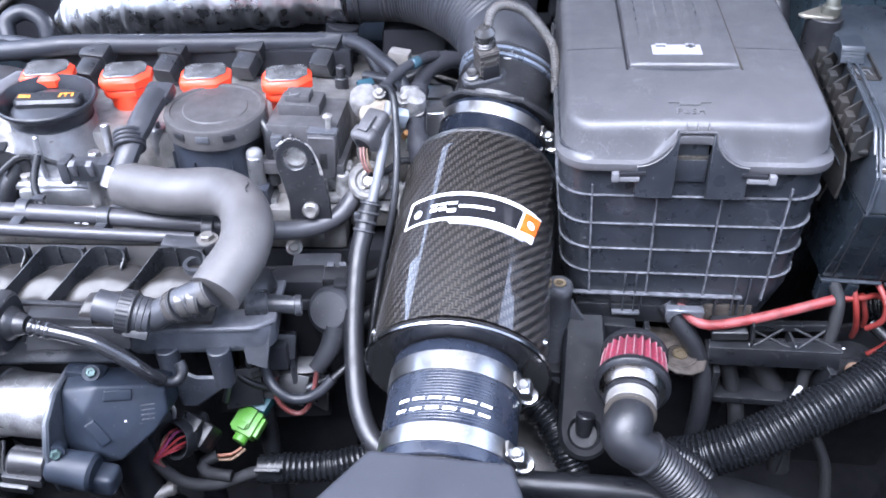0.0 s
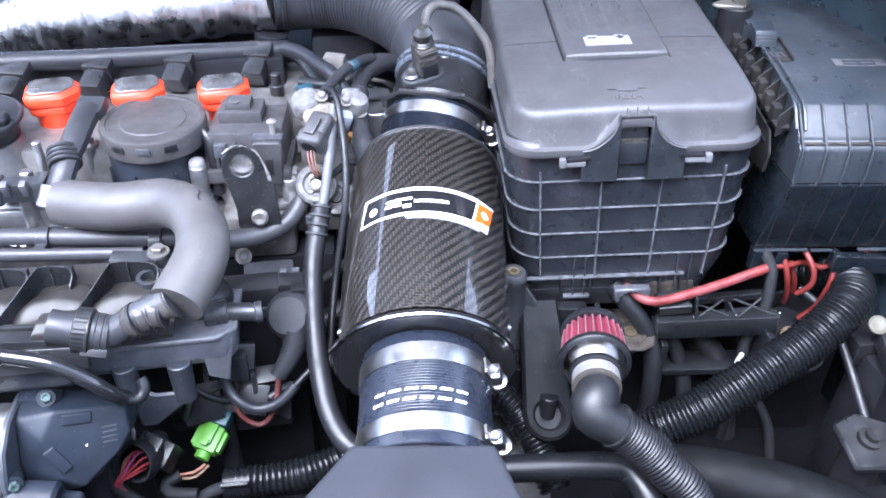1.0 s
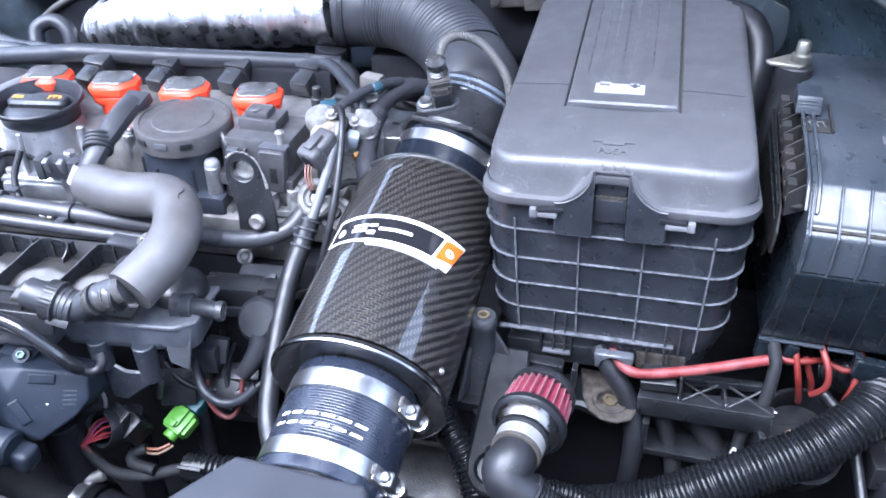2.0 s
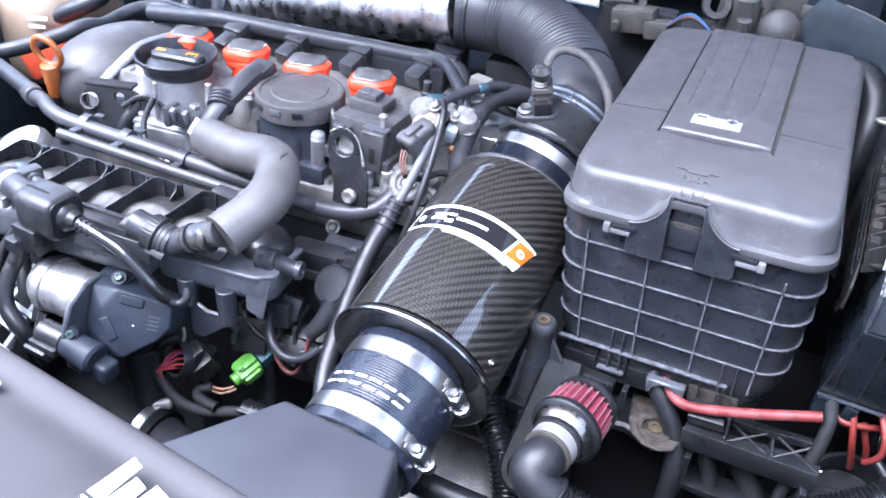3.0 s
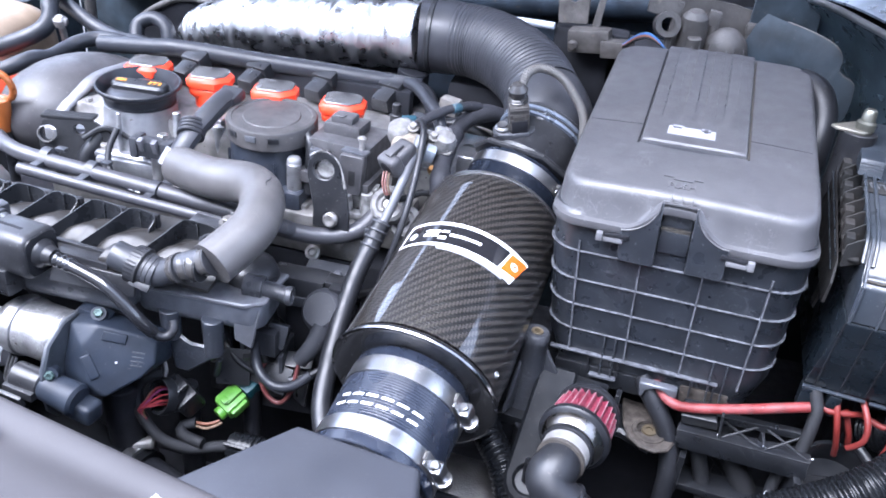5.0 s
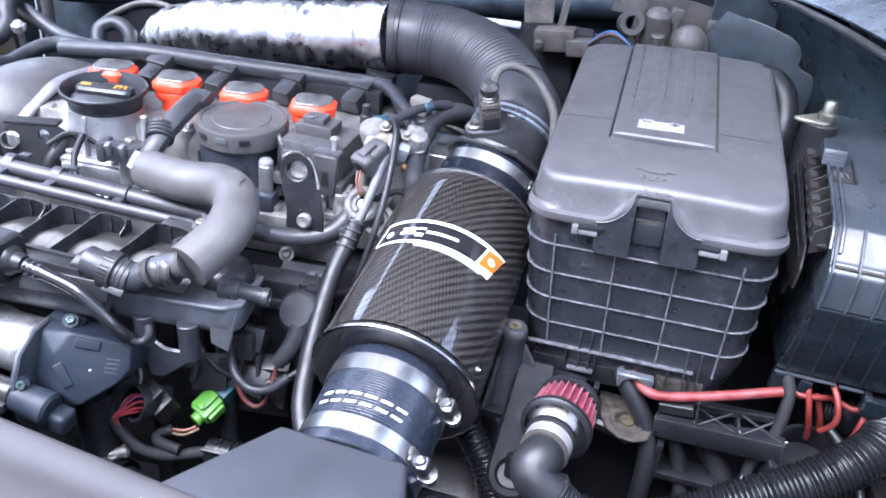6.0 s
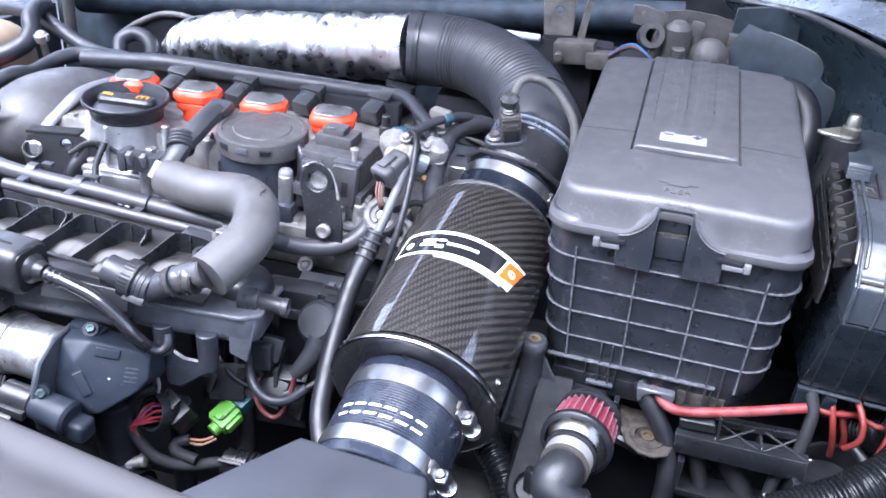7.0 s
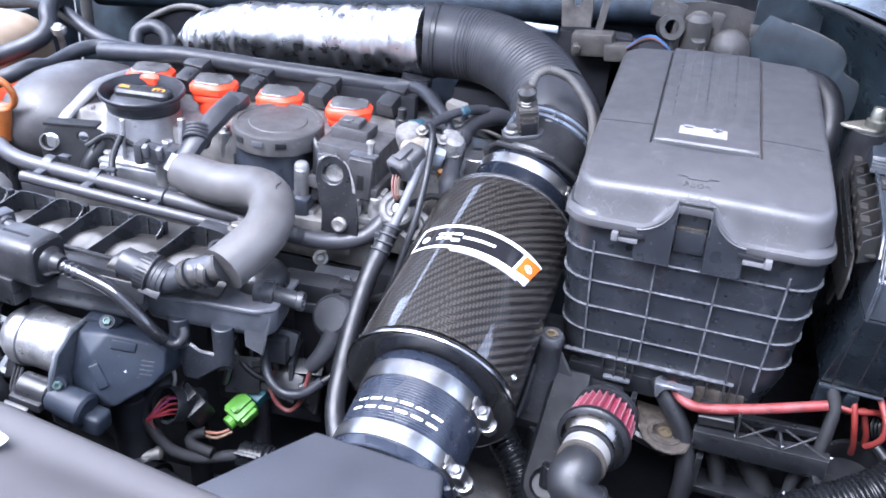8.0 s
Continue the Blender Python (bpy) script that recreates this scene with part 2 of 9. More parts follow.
LOOM = mat("dull_loom_tape", (0.021, 0.0215, 0.026), 0.62, var=0.25, dust=0.2, dust_colour=(0.09, 0.085, 0.085), bump=0.35, grain=700, spec=0.25)
PALE_PINK = mat("faded_pink_wire", (0.14, 0.06, 0.05), 0.5, bump=0)
WRAP = mat("glossy_black_wrap", (0.045, 0.043, 0.042), 0.22, var=0.3, bump=0.3, grain=160, dust=0.08, dust_colour=(0.12, 0.1, 0.08))
RIBS = mat("grey_web_plastic", (0.026, 0.027, 0.031), 0.3, var=0.25, dust=0.1, wear=0.8)
WIRE = mat("dusky_red_wire", (0.16, 0.018, 0.022), 0.45, bump=0)
WORN = mat("worn_yellow_print", (0.5, 0.2, 0.02), 0.5, var=0.7, scale=260, bump=0)
LUG = mat("worn_brown_lug", (0.036, 0.031, 0.027), 0.6, var=0.5, scale=150, dust=0.5, dust_colour=(0.09, 0.075, 0.062), bump=0.3, grain=500, spec=0.2)
MATBLACK = mat("matt_black_moulding", (0.005, 0.0055, 0.0065), 0.55, var=0.3, dust=0.08, dust_colour=(0.04, 0.04, 0.04), spec=0.1)
RED_ORANGE = mat("orange_red_cable", (0.12, 0.012, 0.009), 0.5, var=0.35, bump=0.05, dust=0.1)
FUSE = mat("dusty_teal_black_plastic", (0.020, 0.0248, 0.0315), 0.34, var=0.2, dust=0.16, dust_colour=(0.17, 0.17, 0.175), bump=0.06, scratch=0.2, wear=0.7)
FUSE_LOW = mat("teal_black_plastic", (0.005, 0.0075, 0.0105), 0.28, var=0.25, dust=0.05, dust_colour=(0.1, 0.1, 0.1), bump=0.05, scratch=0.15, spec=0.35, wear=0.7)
CELL = mat("dirty_cell_plastic", (0.016, 0.016, 0.016), 0.6, var=0.4, dust=0.35, dust_colour=(0.075, 0.06, 0.05), bump=0.15, spec=0.25)
PANEL = mat("pale_grey_slats", (0.2, 0.21, 0.22), 0.45, dust=0.1)
DUSTY = mat("dusty_brown_plastic", (0.034, 0.032, 0.031), 0.55, var=0.5, dust=0.4, dust_colour=(0.08, 0.071, 0.064), bump=0.4, grain=300)
RIBS0 = mat("pale_worn_plastic", (0.1, 0.1, 0.11), 0.35)


# ---- shapes, all in metres of the world ----
def V(*p):
    return Vector(p[0] if len(p) == 1 else p)


def frame_of(axis, up=(0, 0, 1)):
    z = V(axis).normalized()
    x = V(up).cross(z)
    if x.length < 1e-4:
        x = V(1, 0, 0)
    x.normalize()
    return Matrix((x, z.cross(x), z)).transposed()


def bevelled(bm, width, segs=2, angle=30):
    if width:
        es = [e for e in bm.edges if len(e.link_faces) == 2 and e.calc_face_angle(0) > radians(angle)]
        bmesh.ops.bevel(bm, geom=es, offset=width, segments=segs, profile=0.6, affect="EDGES", clamp_overlap=True)
    return bm


def box(centre, size, turn=(0, 0, 0), bev=0.002, taper=(1, 1), segs=2):
    """A block; taper scales its top in x and y."""
    bm = bmesh.new()
    bmesh.ops.create_cube(bm, size=1)
    for v in bm.verts:
        k = taper if v.co.z > 0 else (1, 1)
        v.co = V(v.co.x * size[0] * k[0], v.co.y * size[1] * k[1], v.co.z * size[2])
    bevelled(bm, bev, segs)
    bm.transform(pose(*centre, *turn))
    return bm


def lathe(origin, axis, profile, segs=40, ends=True):
    """A solid of revolution: profile of (radius, height along the axis)."""
    bm, f, o = bmesh.new(), frame_of(axis), V(origin)
    rings = []
    for r, h in profile:
        rings.append([bm.verts.new(o + f @ V(r * math.cos(2 * math.pi * i / segs), r * math.sin(2 * math.pi * i / segs), h)) for i in range(segs)])
    for a, b in zip(rings, rings[1:]):
        for i in range(segs):
            j = (i + 1) % segs
            bm.faces.new((a[i], a[j], b[j], b[i]))
    if ends:
        bm.faces.new(rings[0][::-1])
        bm.faces.new(rings[-1])
    bmesh.ops.recalc_face_normals(bm, faces=bm.faces)
    return bm


def rod(a, b, r, r2=None, segs=24, bev=0.001):
    a, b = V(a), V(b)
    h, r2 = (b - a).length, r if r2 is None else r2
    e = min(bev, r * 0.4, h * 0.3)
    return lathe(a, b - a, [(r - e, 0), (r, e), (r2, h - e), (r2 - e, h)], segs)


def spline(points, step=0.004):
    """Points evenly along a smooth curve through the given ones."""
    p = [V(q) for q in points]
    p = [2 * p[0] - p[1], *p, 2 * p[-1] - p[-2]]
    out = []
    for a, b, c, d in zip(p, p[1:], p[2:], p[3:]):
        k = max(2, int((c - b).length / step))
        for i in range(k):
            t = i / k
            out.append(0.5 * (2 * b + (c - a) * t + (2 * a - 5 * b + 4 * c - d) * t * t + (3 * b - 3 * c + d - a) * t**3))
    return out + [p[-2]]


def tube(points, r, segs=16, step=0.006, pitch=0.0, depth=0.0, flat=1.0, wobble=0.0):
    """A hose through points; pitch and depth give it corrugations; r may be a function of 0..1."""
    line = spline(points, pitch / 6 if pitch else step)
    bm = bmesh.new()
    total = sum((b - a).length for a, b in zip(line, line[1:]))
    ref, s, rings = V(0.13, 0.21, 0.97), 0.0, []
    for i, c in enumerate(line):
        t = (line[min(i + 1, len(line) - 1)] - line[max(i - 1, 0)]).normalized()
        ref = (ref - t * ref.dot(t)).normalized()
        side = t.cross(ref)
        rr = r(s / total) if callable(r) else r
        if pitch:
            w = (s / pitch) % 1
            rr -= depth * (0.5 + 0.5 * math.cos(2 * math.pi * w)) ** 2
        if wobble:
            rr *= 1 + wobble * noise.noise(c * 60)
        rings.append([bm.verts.new(c + rr * (math.cos(2 * math.pi * k / segs) * ref * flat + math.sin(2 * math.pi * k / segs) * side)) for k in range(segs)])
        if i + 1 < len(line):
            s += (line[i + 1] - c).length
    for a, b in zip(rings, rings[1:]):
        for k in range(segs):
            j = (k + 1) % segs
            bm.faces.new((a[k], a[j], b[j], b[k]))
    bm.faces.new(rings[0][::-1])
    bm.faces.new(rings[-1])
    bmesh.ops.recalc_face_normals(bm, faces=bm.faces)
    return bm


def prism(outline, depth, m, bev=0.001, holes=()):
    """A plate: an outline in the local xy plane, depth along local z, holes of (x, y, radius) cut as rings."""
    bm = bmesh.new()
    verts = [bm.verts.new((x, y, 0)) for x, y in outline]
    loops = [bm.edges.new((a, b)) for a, b in zip(verts, verts[1:] + verts[:1])]
    for x, y, r in holes:
        ring = [bm.verts.new((x + r * math.cos(2 * math.pi * i / 20), y + r * math.sin(2 * math.pi * i / 20), 0)) for i in range(20)]
        loops += [bm.edges.new((a, b)) for a, b in zip(ring, ring[1:] + ring[:1])]
    bmesh.ops.triangle_fill(bm, use_beauty=True, use_dissolve=False, edges=loops)
    bmesh.ops.dissolve_limit(bm, angle_limit=0.01, verts=bm.verts, edges=bm.edges)
    got = bmesh.ops.extrude_face_region(bm, geom=list(bm.faces))
    for v in got["geom"]:
        if isinstance(v, bmesh.types.BMVert):
            v.co.z += depth
    bmesh.ops.recalc_face_normals(bm, faces=bm.faces)
    bevelled(bm, bev, 1, 50)
    bm.transform(m)
    return bm


def joined(*parts):
    out = bmesh.new()
    for p in parts:
        me = bpy.data.meshes.new("tmp")
        p.to_mesh(me)
        p.free()
        out.from_mesh(me)
        bpy.data.meshes.remove(me)
    return out


def lettering(text, size, m, depth=0.0004):
    cu = bpy.data.curves.new("tmp", "FONT")
    cu.body, cu.size, cu.extrude, cu.align_x, cu.align_y = text, size, depth, "CENTER", "CENTER"
    ob = new("tmp", cu)
    me = ob.evaluated_get(bpy.context.evaluated_depsgraph_get()).to_mesh()
    bm = bmesh.new()
    bm.from_mesh(me)
    bpy.data.objects.remove(ob)
    bm.transform(m)
    return bm


def meshed(name, bm, material, smooth=True):
    bm.normal_update()
    for f in bm.faces:
        f.smooth = smooth
    for e in bm.edges:
        if len(e.link_faces) == 2 and e.calc_face_angle(0) > radians(38):
            e.smooth = False
    me = bpy.data.meshes.new(name)
    bm.to_mesh(me)
    bm.free()
    me.materials.append(material)
    return me


def holder(name, at, label, category, group="", kind=""):
    """A thing that will hold parts: an Empty at its base."""
    ob = new(name)
    ob.empty_display_size = 0.02
    ob.location = at
    return tagged(ob, label, category, group, kind)


def part(name, bm, material, parent, label=""):
    at = V(parent.location)
    if parent.parent:
        at = at + V(parent.parent.location)
    if len(bm.verts):
        bm.transform(Matrix.Translation(-at))
    ob = new(name, meshed(name, bm, material))
    ob.parent = parent
    return tagged(ob, label)


def thing(name, bm, material, label, category, group="", kind=""):
    """A thing that is one mesh, with its origin at its base."""
    lo = V(*[min(v.co[i] for v in bm.verts) for i in range(3)])
    hi = V(*[max(v.co[i] for v in bm.verts) for i in range(3)])
    at = V((lo.x + hi.x) / 2, (lo.y + hi.y) / 2, lo.z)
    bm.transform(Matrix.Translation(-at))
    ob = new(name, meshed(name, bm, material))
    ob.location = at
    return tagged(ob, label, category, group, kind)


def bolt(at, axis, r=0.005, h=0.004, washer=True):
    f = frame_of(axis)
    o = V(at)
    hexa = lathe(o, axis, [(r * 0.93, 0), (r, h * 0.15), (r, h * 0.85), (r * 0.85, h)], 6)
    if not washer:
        return hexa
    return joined(hexa, lathe(o - V(axis).normalized() * h * 0.3, axis, [(r * 1.5, 0), (r * 1.55, h * 0.15), (r * 1.5, h * 0.32)], 24))


# ---- the bay ----
thing("ground", box((0, 0, -0.2), (400, 400, 0.1), bev=0), ROAD, "grey asphalt ground under the car", "ground", kind="structure")
thing("bay_floor", box((-0.08, 0.65, -0.1), (1.5, 1.1, 0.6), bev=0.004), DEEP, "floor of the engine bay, coloured as deep shade", "floor", kind="structure")
thing("wall_north", box((-0.08, 1.2, 0.3), (1.5, 0.1, 0.9), bev=0.004), NAVY, "dark navy painted bulkhead behind the engine", "wall", kind="structure")
# bulkhead's unseen upper part is added to shape the sky slit reflected in the canister
thing("wall_cowl", joined(box((-0.08, 1.21, 0.93), (1.5, 0.08, 0.35), bev=0.004), box((0.17, 1.21, 1.18), (1.0, 0.08, 0.15), bev=0.004)), DEEP, "upper bulkhead under the bonnet hinge, built up unseen to narrow the sky slit", "wall", kind="structure")
thing("wall_west", box((-0.86, 0.65, 0.25), (0.06, 1.0, 0.8), bev=0.004), NAVY, "dark navy painted inner wing", "wall", kind="structure")
thing("wall_east", box((0.64, 0.65, 0.3), (0.06, 1.0, 0.9), bev=0.004), NAVY, "dark navy painted inner wing beside the fuse box", "wall", kind="structure")
thing("wall_south", box((-0.08, 0.2, 0.15), (1.5, 0.06, 0.7), bev=0.004), DEEP, "radiator carrier, coloured as deep shade", "wall", kind="structure")

thing("bonnet", box((-0.06, 0.6835, 1.363), (1.5, 0.905, 0.03), (-52, 0, 0), 0.01), mat("bonnet_underside", (0.028, 0.0265, 0.025), 0.7), "dark underside of the raised bonnet", "bonnet", kind="structure")

# added plain walls, never in view: they block low sky light round the car
thing("wall_yard_south", box((0, -2.2, 1.55), (6.4, 0.2, 3.5), bev=0.01), WALL, "added unseen wall in front of the car that blocks low sky", "wall", kind="structure")
thing("wall_yard_east", box((3.1, 1.5, 0.5), (0.2, 8.0, 1.4), bev=0.01), WALL, "added unseen wall beside the car that blocks low sky", "wall", kind="structure")
thing("wall_yard_west", box((-3.1, 1.5, 0.7), (0.2, 8.0, 1.8), bev=0.01), WALL, "added unseen wall beside the car that blocks low sky", "wall", kind="structure")

# ---- battery box ----
BOX = Matrix.Translation((0.2148, 0.57, 0.65)) @ pose(0, 0, 0, 0, -3, -6) @ Matrix(((1, -0.03, 0, 0), (0, 1, 0, 0), (0, 0, 1, 0), (0, 0, 0, 1)))


def rounded(hw, b0, b1, r, n=6):
    """A rectangle with round corners, from -hw to hw and b0 to b1."""
    out = []
    for cx, cy, a in ((hw - r, b1 - r, 0), (-hw + r, b1 - r, 90), (-hw + r, b0 + r, 180), (hw - r, b0 + r, 270)):
        for i in range(n + 1):
            t = radians(a + 90 * i / n)
            out.append((cx + r * math.cos(t), cy + r * math.sin(t)))
    return out


def loft(sections, m, ends=True):
    """A skin through closed outlines of (points, height), or of 3D points."""
    bm = bmesh.new()
    rings = []
    for pts, z in sections:
        rings.append([bm.verts.new((p[0], p[1], z(p[0], p[1]) if callable(z) else z)) for p in pts])
    for a, b in zip(rings, rings[1:]):
        for i in range(len(a)):
            j = (i + 1) % len(a)
            bm.faces.new((a[i], a[j], b[j], b[i]))
    if ends:
        bm.faces.new(rings[0][::-1])
        bm.faces.new(rings[-1])
    bmesh.ops.recalc_face_normals(bm, faces=bm.faces)
    bm.transform(m)
    return bm


def battery_box():
    t = holder("battery_box", BOX @ V(0, 0.16, -0.15), "black ribbed plastic battery box with a dusty grey lid", "battery box")
    body = [(rounded(0.096, 0.012, 0.34, 0.028), -0.145), (rounded(0.103, 0.004, 0.34, 0.03), -0.118), (rounded(0.1092, 0.002, 0.345, 0.03), -0.10), (rounded(0.1165, 0.0, 0.35, 0.03), 0.0), (rounded(0.1175, -0.002, 0.35, 0.03), 0.05)]
    part("body", loft(body, BOX), BODY, t, "black plastic body with a grid of ribs")
    for c in (0.0065, -0.025, -0.054, -0.083):
        hw, b0 = 0.1185 + 0.075 * c, -0.0024 - 0.024 * c
        part("rib", loft([(rounded(hw - 0.003, b0 + 0.003, 0.33, 0.031), c - 0.0009), (rounded(hw, b0, 0.33, 0.031), c - 0.0005), (rounded(hw, b0, 0.33, 0.031), c + 0.0003), (rounded(hw - 0.003, b0 + 0.003, 0.33, 0.031), c + 0.0007)], BOX), RIB, t)
    for a in (-0.087, -0.029, 0.028, 0.086):
        rib = loft([([(a * k - 0.0008, -0.0026 - 0.024 * c), (a * k + 0.0008, -0.0026 - 0.024 * c), (a * k + 0.001, 0.006), (a * k - 0.001, 0.006)], c) for c, k in ((-0.111, 0.955), (-0.05, 0.98), (0.009, 1.0), (0.0175, 1.003))], BOX)
        part("rib", rib, RIB, t)
    part("rib", box(BOX @ V(-0.019, 0.0005, -0.109), (0.166, 0.005, 0.0022), (0, -3, -6), 0.0005), RIB, t, "lowest rib ending short of the corner")
    for a in (-0.049, -0.038, 0.056, 0.069):
        part("rib", box(BOX @ V(a, 0.0008, -0.108), (0.0016, 0.004, 0.046), (0, -3, -6), 0.0004), BODY, t, "short black rib")
    for a in (-0.0615, -0.0315, 0.040, 0.0615):
        part("slot", box(BOX @ V(a, 0.0015, -0.1215), (0.0016, 0.006, 0.018), (0, -3, -6), 0.0002), DEEP, t, "dark slot")
    part("foot_lip", box(BOX @ V(-0.0455, -0.0005, -0.1325), (0.027, 0.006, 0.003), (0, -3, -6), 0.0006), SATIN, t, "pale worn foot lip")
    # the lid: a skirt with a lip, a crowned top that rises to the back, an arched gap at the latch
    def top(x, y):
        return float(np.interp(y, (-0.01, 0.0, 0.015, 0.05, 0.08, 0.12, 0.355), (0.0745, 0.077, 0.0815, 0.088, 0.092, 0.0955, 0.1195))) - 0.25 * x * x
    def outline(hw, b0, r, back=0.353):
        pts = rounded(hw, b0, back, r, 6)
        sides = {6: 8, 13: 14, 20: 48, 27: 14}
        out = []
        for i, (p, q) in enumerate(zip(pts, pts[1:] + pts[:1])):
            k = sides.get(i, 1)
            out += [(p[0] + (q[0] - p[0]) * j / k, p[1] + (q[1] - p[1]) * j / k) for j in range(k)]
        return out
    def gap(x, y):
        if y > 0.02:
            return 0.0
        d = abs(x + 0.0037)
        return 0.028 * min(1, max(0, (0.046 - d) / 0.032)) ** 1.8
    secs = []
    for hw, b0, r, z in ((0.1195, -0.0085, 0.03, 0.036), (0.1205, -0.0095, 0.031, 0.0385), (0.12, -0.009, 0.031, 0.0435), (0.117, -0.005, 0.03, 0.0455), (0.1155, -0.003, 0.03, 0.05)):
        secs.append((outline(hw, b0, r), lambda x, y, z=z: z + gap(x, y)))
    base = outline(0.1165, -0.003, 0.03)
    def inset(k, drop):
        # the skin drawn in by k towards the middle of the top
        pts = []
        for x, y in base:
            nx, ny = max(-0.0865, min(0.0865, x)), max(0.027, min(0.323, y))
            d = math.hypot(x - nx, y - ny) or 1
            pts.append((x - (x - nx) / d * k, y - (y - ny) / d * k))
        return (pts, lambda x, y: top(x, y) - drop)
    secs += [inset(0.003, 0.012), inset(0.004, 0.0055), inset(0.006, 0.0018), inset(0.0095, 0.0), inset(0.014, 0.0)]
    last = secs[-1][0]
    for k in (0.8, 0.6, 0.4, 0.2, 0.03):
        secs.append(([(x * k, 0.177 + (y - 0.177) * k) for x, y in last], lambda x, y: top(x, y)))
    lid = loft(secs, Matrix.Identity(4), False)
    lid.transform(BOX)
    part("lid", lid, LID, t, "dusty dark grey lid with a rounded lip")
    # raised panel with bands, ending at the back edge of the lid
    p0, p1, hwp, mid = 0.086, 0.343, 0.0488, -0.0035
    zt = lambda y: top(0, y)
    cols = [(-hwp - 0.0015, -0.006), (-hwp, -0.0006), (-hwp + 0.0012, 0)]
    for k in range(4):
        c = -0.030 + 0.020 * k
        cols += [(c - 0.0055, 0), (c - 0.0048, 0.0007), (c + 0.0048, 0.0007), (c + 0.0055, 0)]
    cols += [(hwp - 0.0012, 0), (hwp, -0.0006), (hwp + 0.0015, -0.006)]
    pan = bmesh.new()
    rows = []
    for y, lift, band_up in ((p0 - 0.0015, -0.002, 0), (p0 - 0.0012, 0.0026, 0), (p0 + 0.0005, 0.0042, 0), (0.11, 0.0046, 0), (0.132, 0.0048, 0), (0.14, 0.0048, 1), (0.20, 0.0048, 1), (0.27, 0.0048, 1), (0.325, 0.0048, 1), (p1 - 0.004, 0.0044, 1), (p1 + 0.003, 0.0015, 1), (p1 + 0.008, -0.008, 0)):
        rows.append([pan.verts.new((mid + x, y, zt(y) + lift + (dz if dz < 0 else dz * band_up))) for x, dz in cols])
    for a, b in zip(rows, rows[1:]):
        for i in range(len(cols) - 1):
            pan.faces.new((a[i], a[i + 1], b[i + 1], b[i]))
    pan.transform(BOX)
    panel = part("panel", pan, LID, t, "raised banded panel")
    for i in range(8):
        x = mid - 0.0362 + (i // 2) * 0.020 + (i % 2) * 0.0118
        y0 = 0.140 + 0.006 * ((i * 5) % 4)
        part("groove", joined(*[box(BOX @ V(x, y0 + 0.05 * (k + 0.5), zt(y0 + 0.05 * (k + 0.5)) + 0.0048), (0.0007, 0.05, 0.0008), (5.8, -3, -4.3), 0.0002) for k in range(4)]), DUSTLINE if i % 3 else BODY, panel)
    # the dark gap round the panel, with pale dirt in it
    for x, mm in ((mid - hwp - 0.0026, DEEP), (mid + hwp + 0.0028, GRIT)):
        part("panel_gap", tube([BOX @ V(x, y, top(x, y) - 0.0002) for y in [0.083 + 0.028 * k for k in range(10)]], 0.0011, 8, step=0.01), mm, t)
    # finger scoop under the panel's front edge: its shade as a darker sheet
    scoop = bmesh.new()
    arc = []
    for i in range(25):
        u = -1 + i / 12
        x, y = mid + hwp * 0.98 * u, p0 - 0.0012
        d = 0.0052 * (1 - u * u)
        arc.append([scoop.verts.new(BOX @ V(x, yy, top(x, yy) + 0.0004 + dz)) for yy, dz in ((y, 0), (y - d * 0.5, 0.0002), (y - d - 0.0003, -0.0002))])
    for a, b in zip(arc, arc[1:]):
        for i in range(2):
            scoop.faces.new((a[i], b[i], b[i + 1], a[i + 1]))
    bmesh.ops.recalc_face_normals(scoop, faces=scoop.faces)
    part("finger_scoop", scoop, GREY, t, "darker sheet for the finger scoop's shade")
    # seams across the lid on both sides of the panel
    for a0, a1 in ((-0.108, -0.0555), (0.0485, 0.106)):
        part("seam", joined(*[box(BOX @ V(a, 0.1255, top(a, 0.1255) - 0.0002), (abs(a1 - a0) / 6 + 0.001, 0.0016, 0.0014), (0, -3 + math.degrees(0.5 * a), -6), 0.0004) for a in [a0 + (a1 - a0) * (k + 0.5) / 6 for k in range(6)]]), BLACK, t)
    # latch guards with their swept tops, the tongue behind, and the clips
    for sx, off in ((-1, -0.0175), (1, 0.0105)):
        pts = [(0.0, 0.0), (0.0, 0.066), (0.0016, 0.066), (0.0035, 0.056), (0.0075, 0.0475), (0.0135, 0.0405), (0.021, 0.0355), (0.0275, 0.033), (0.0335, 0.0325), (0.0335, 0.004), (0.031, 0.0)]
        out = [(off + sx * a, b) for a, b in pts]
        part("latch_guard", prism(out if sx < 0 else out[::-1], 0.006, BOX @ pose(0, -0.0045, 0.010, 90, 0, 0), 0.0008), BODY, t)
        part("guard_edge", tube([BOX @ V(off + sx * a, -0.0108, 0.010 + b) for a, b in pts[1:9]], 0.0007, 6, step=0.003), LID, t, "worn pale edge")
    part("latch", joined(box(BOX @ V(-0.0035, 0.0015, 0.060), (0.026, 0.006, 0.020), (-8, -3, -6), 0.001), box(BOX @ V(-0.0035, -0.0015, 0.035), (0.026, 0.005, 0.022), (0, -3, -6), 0.0008)), BODY, t)
    part("latch_bridge", joined(box(BOX @ V(-0.0035, -0.0085, 0.0755), (0.0305, 0.003, 0.0022), (0, -3, -6), 0.0006), *[box(BOX @ V(x, -0.0072, 0.079), (0.0011, 0.003, 0.008), (-25, -3, -6), 0.0003) for x in (-0.0125, -0.0035, 0.0055)]), LID, t)
    part("latch_gap", box(BOX @ V(-0.0035, -0.0012, 0.0475), (0.026, 0.005, 0.0035), (0, -3, -6), 0.0004), GRIT, t, "gritty dark gap over the latch")
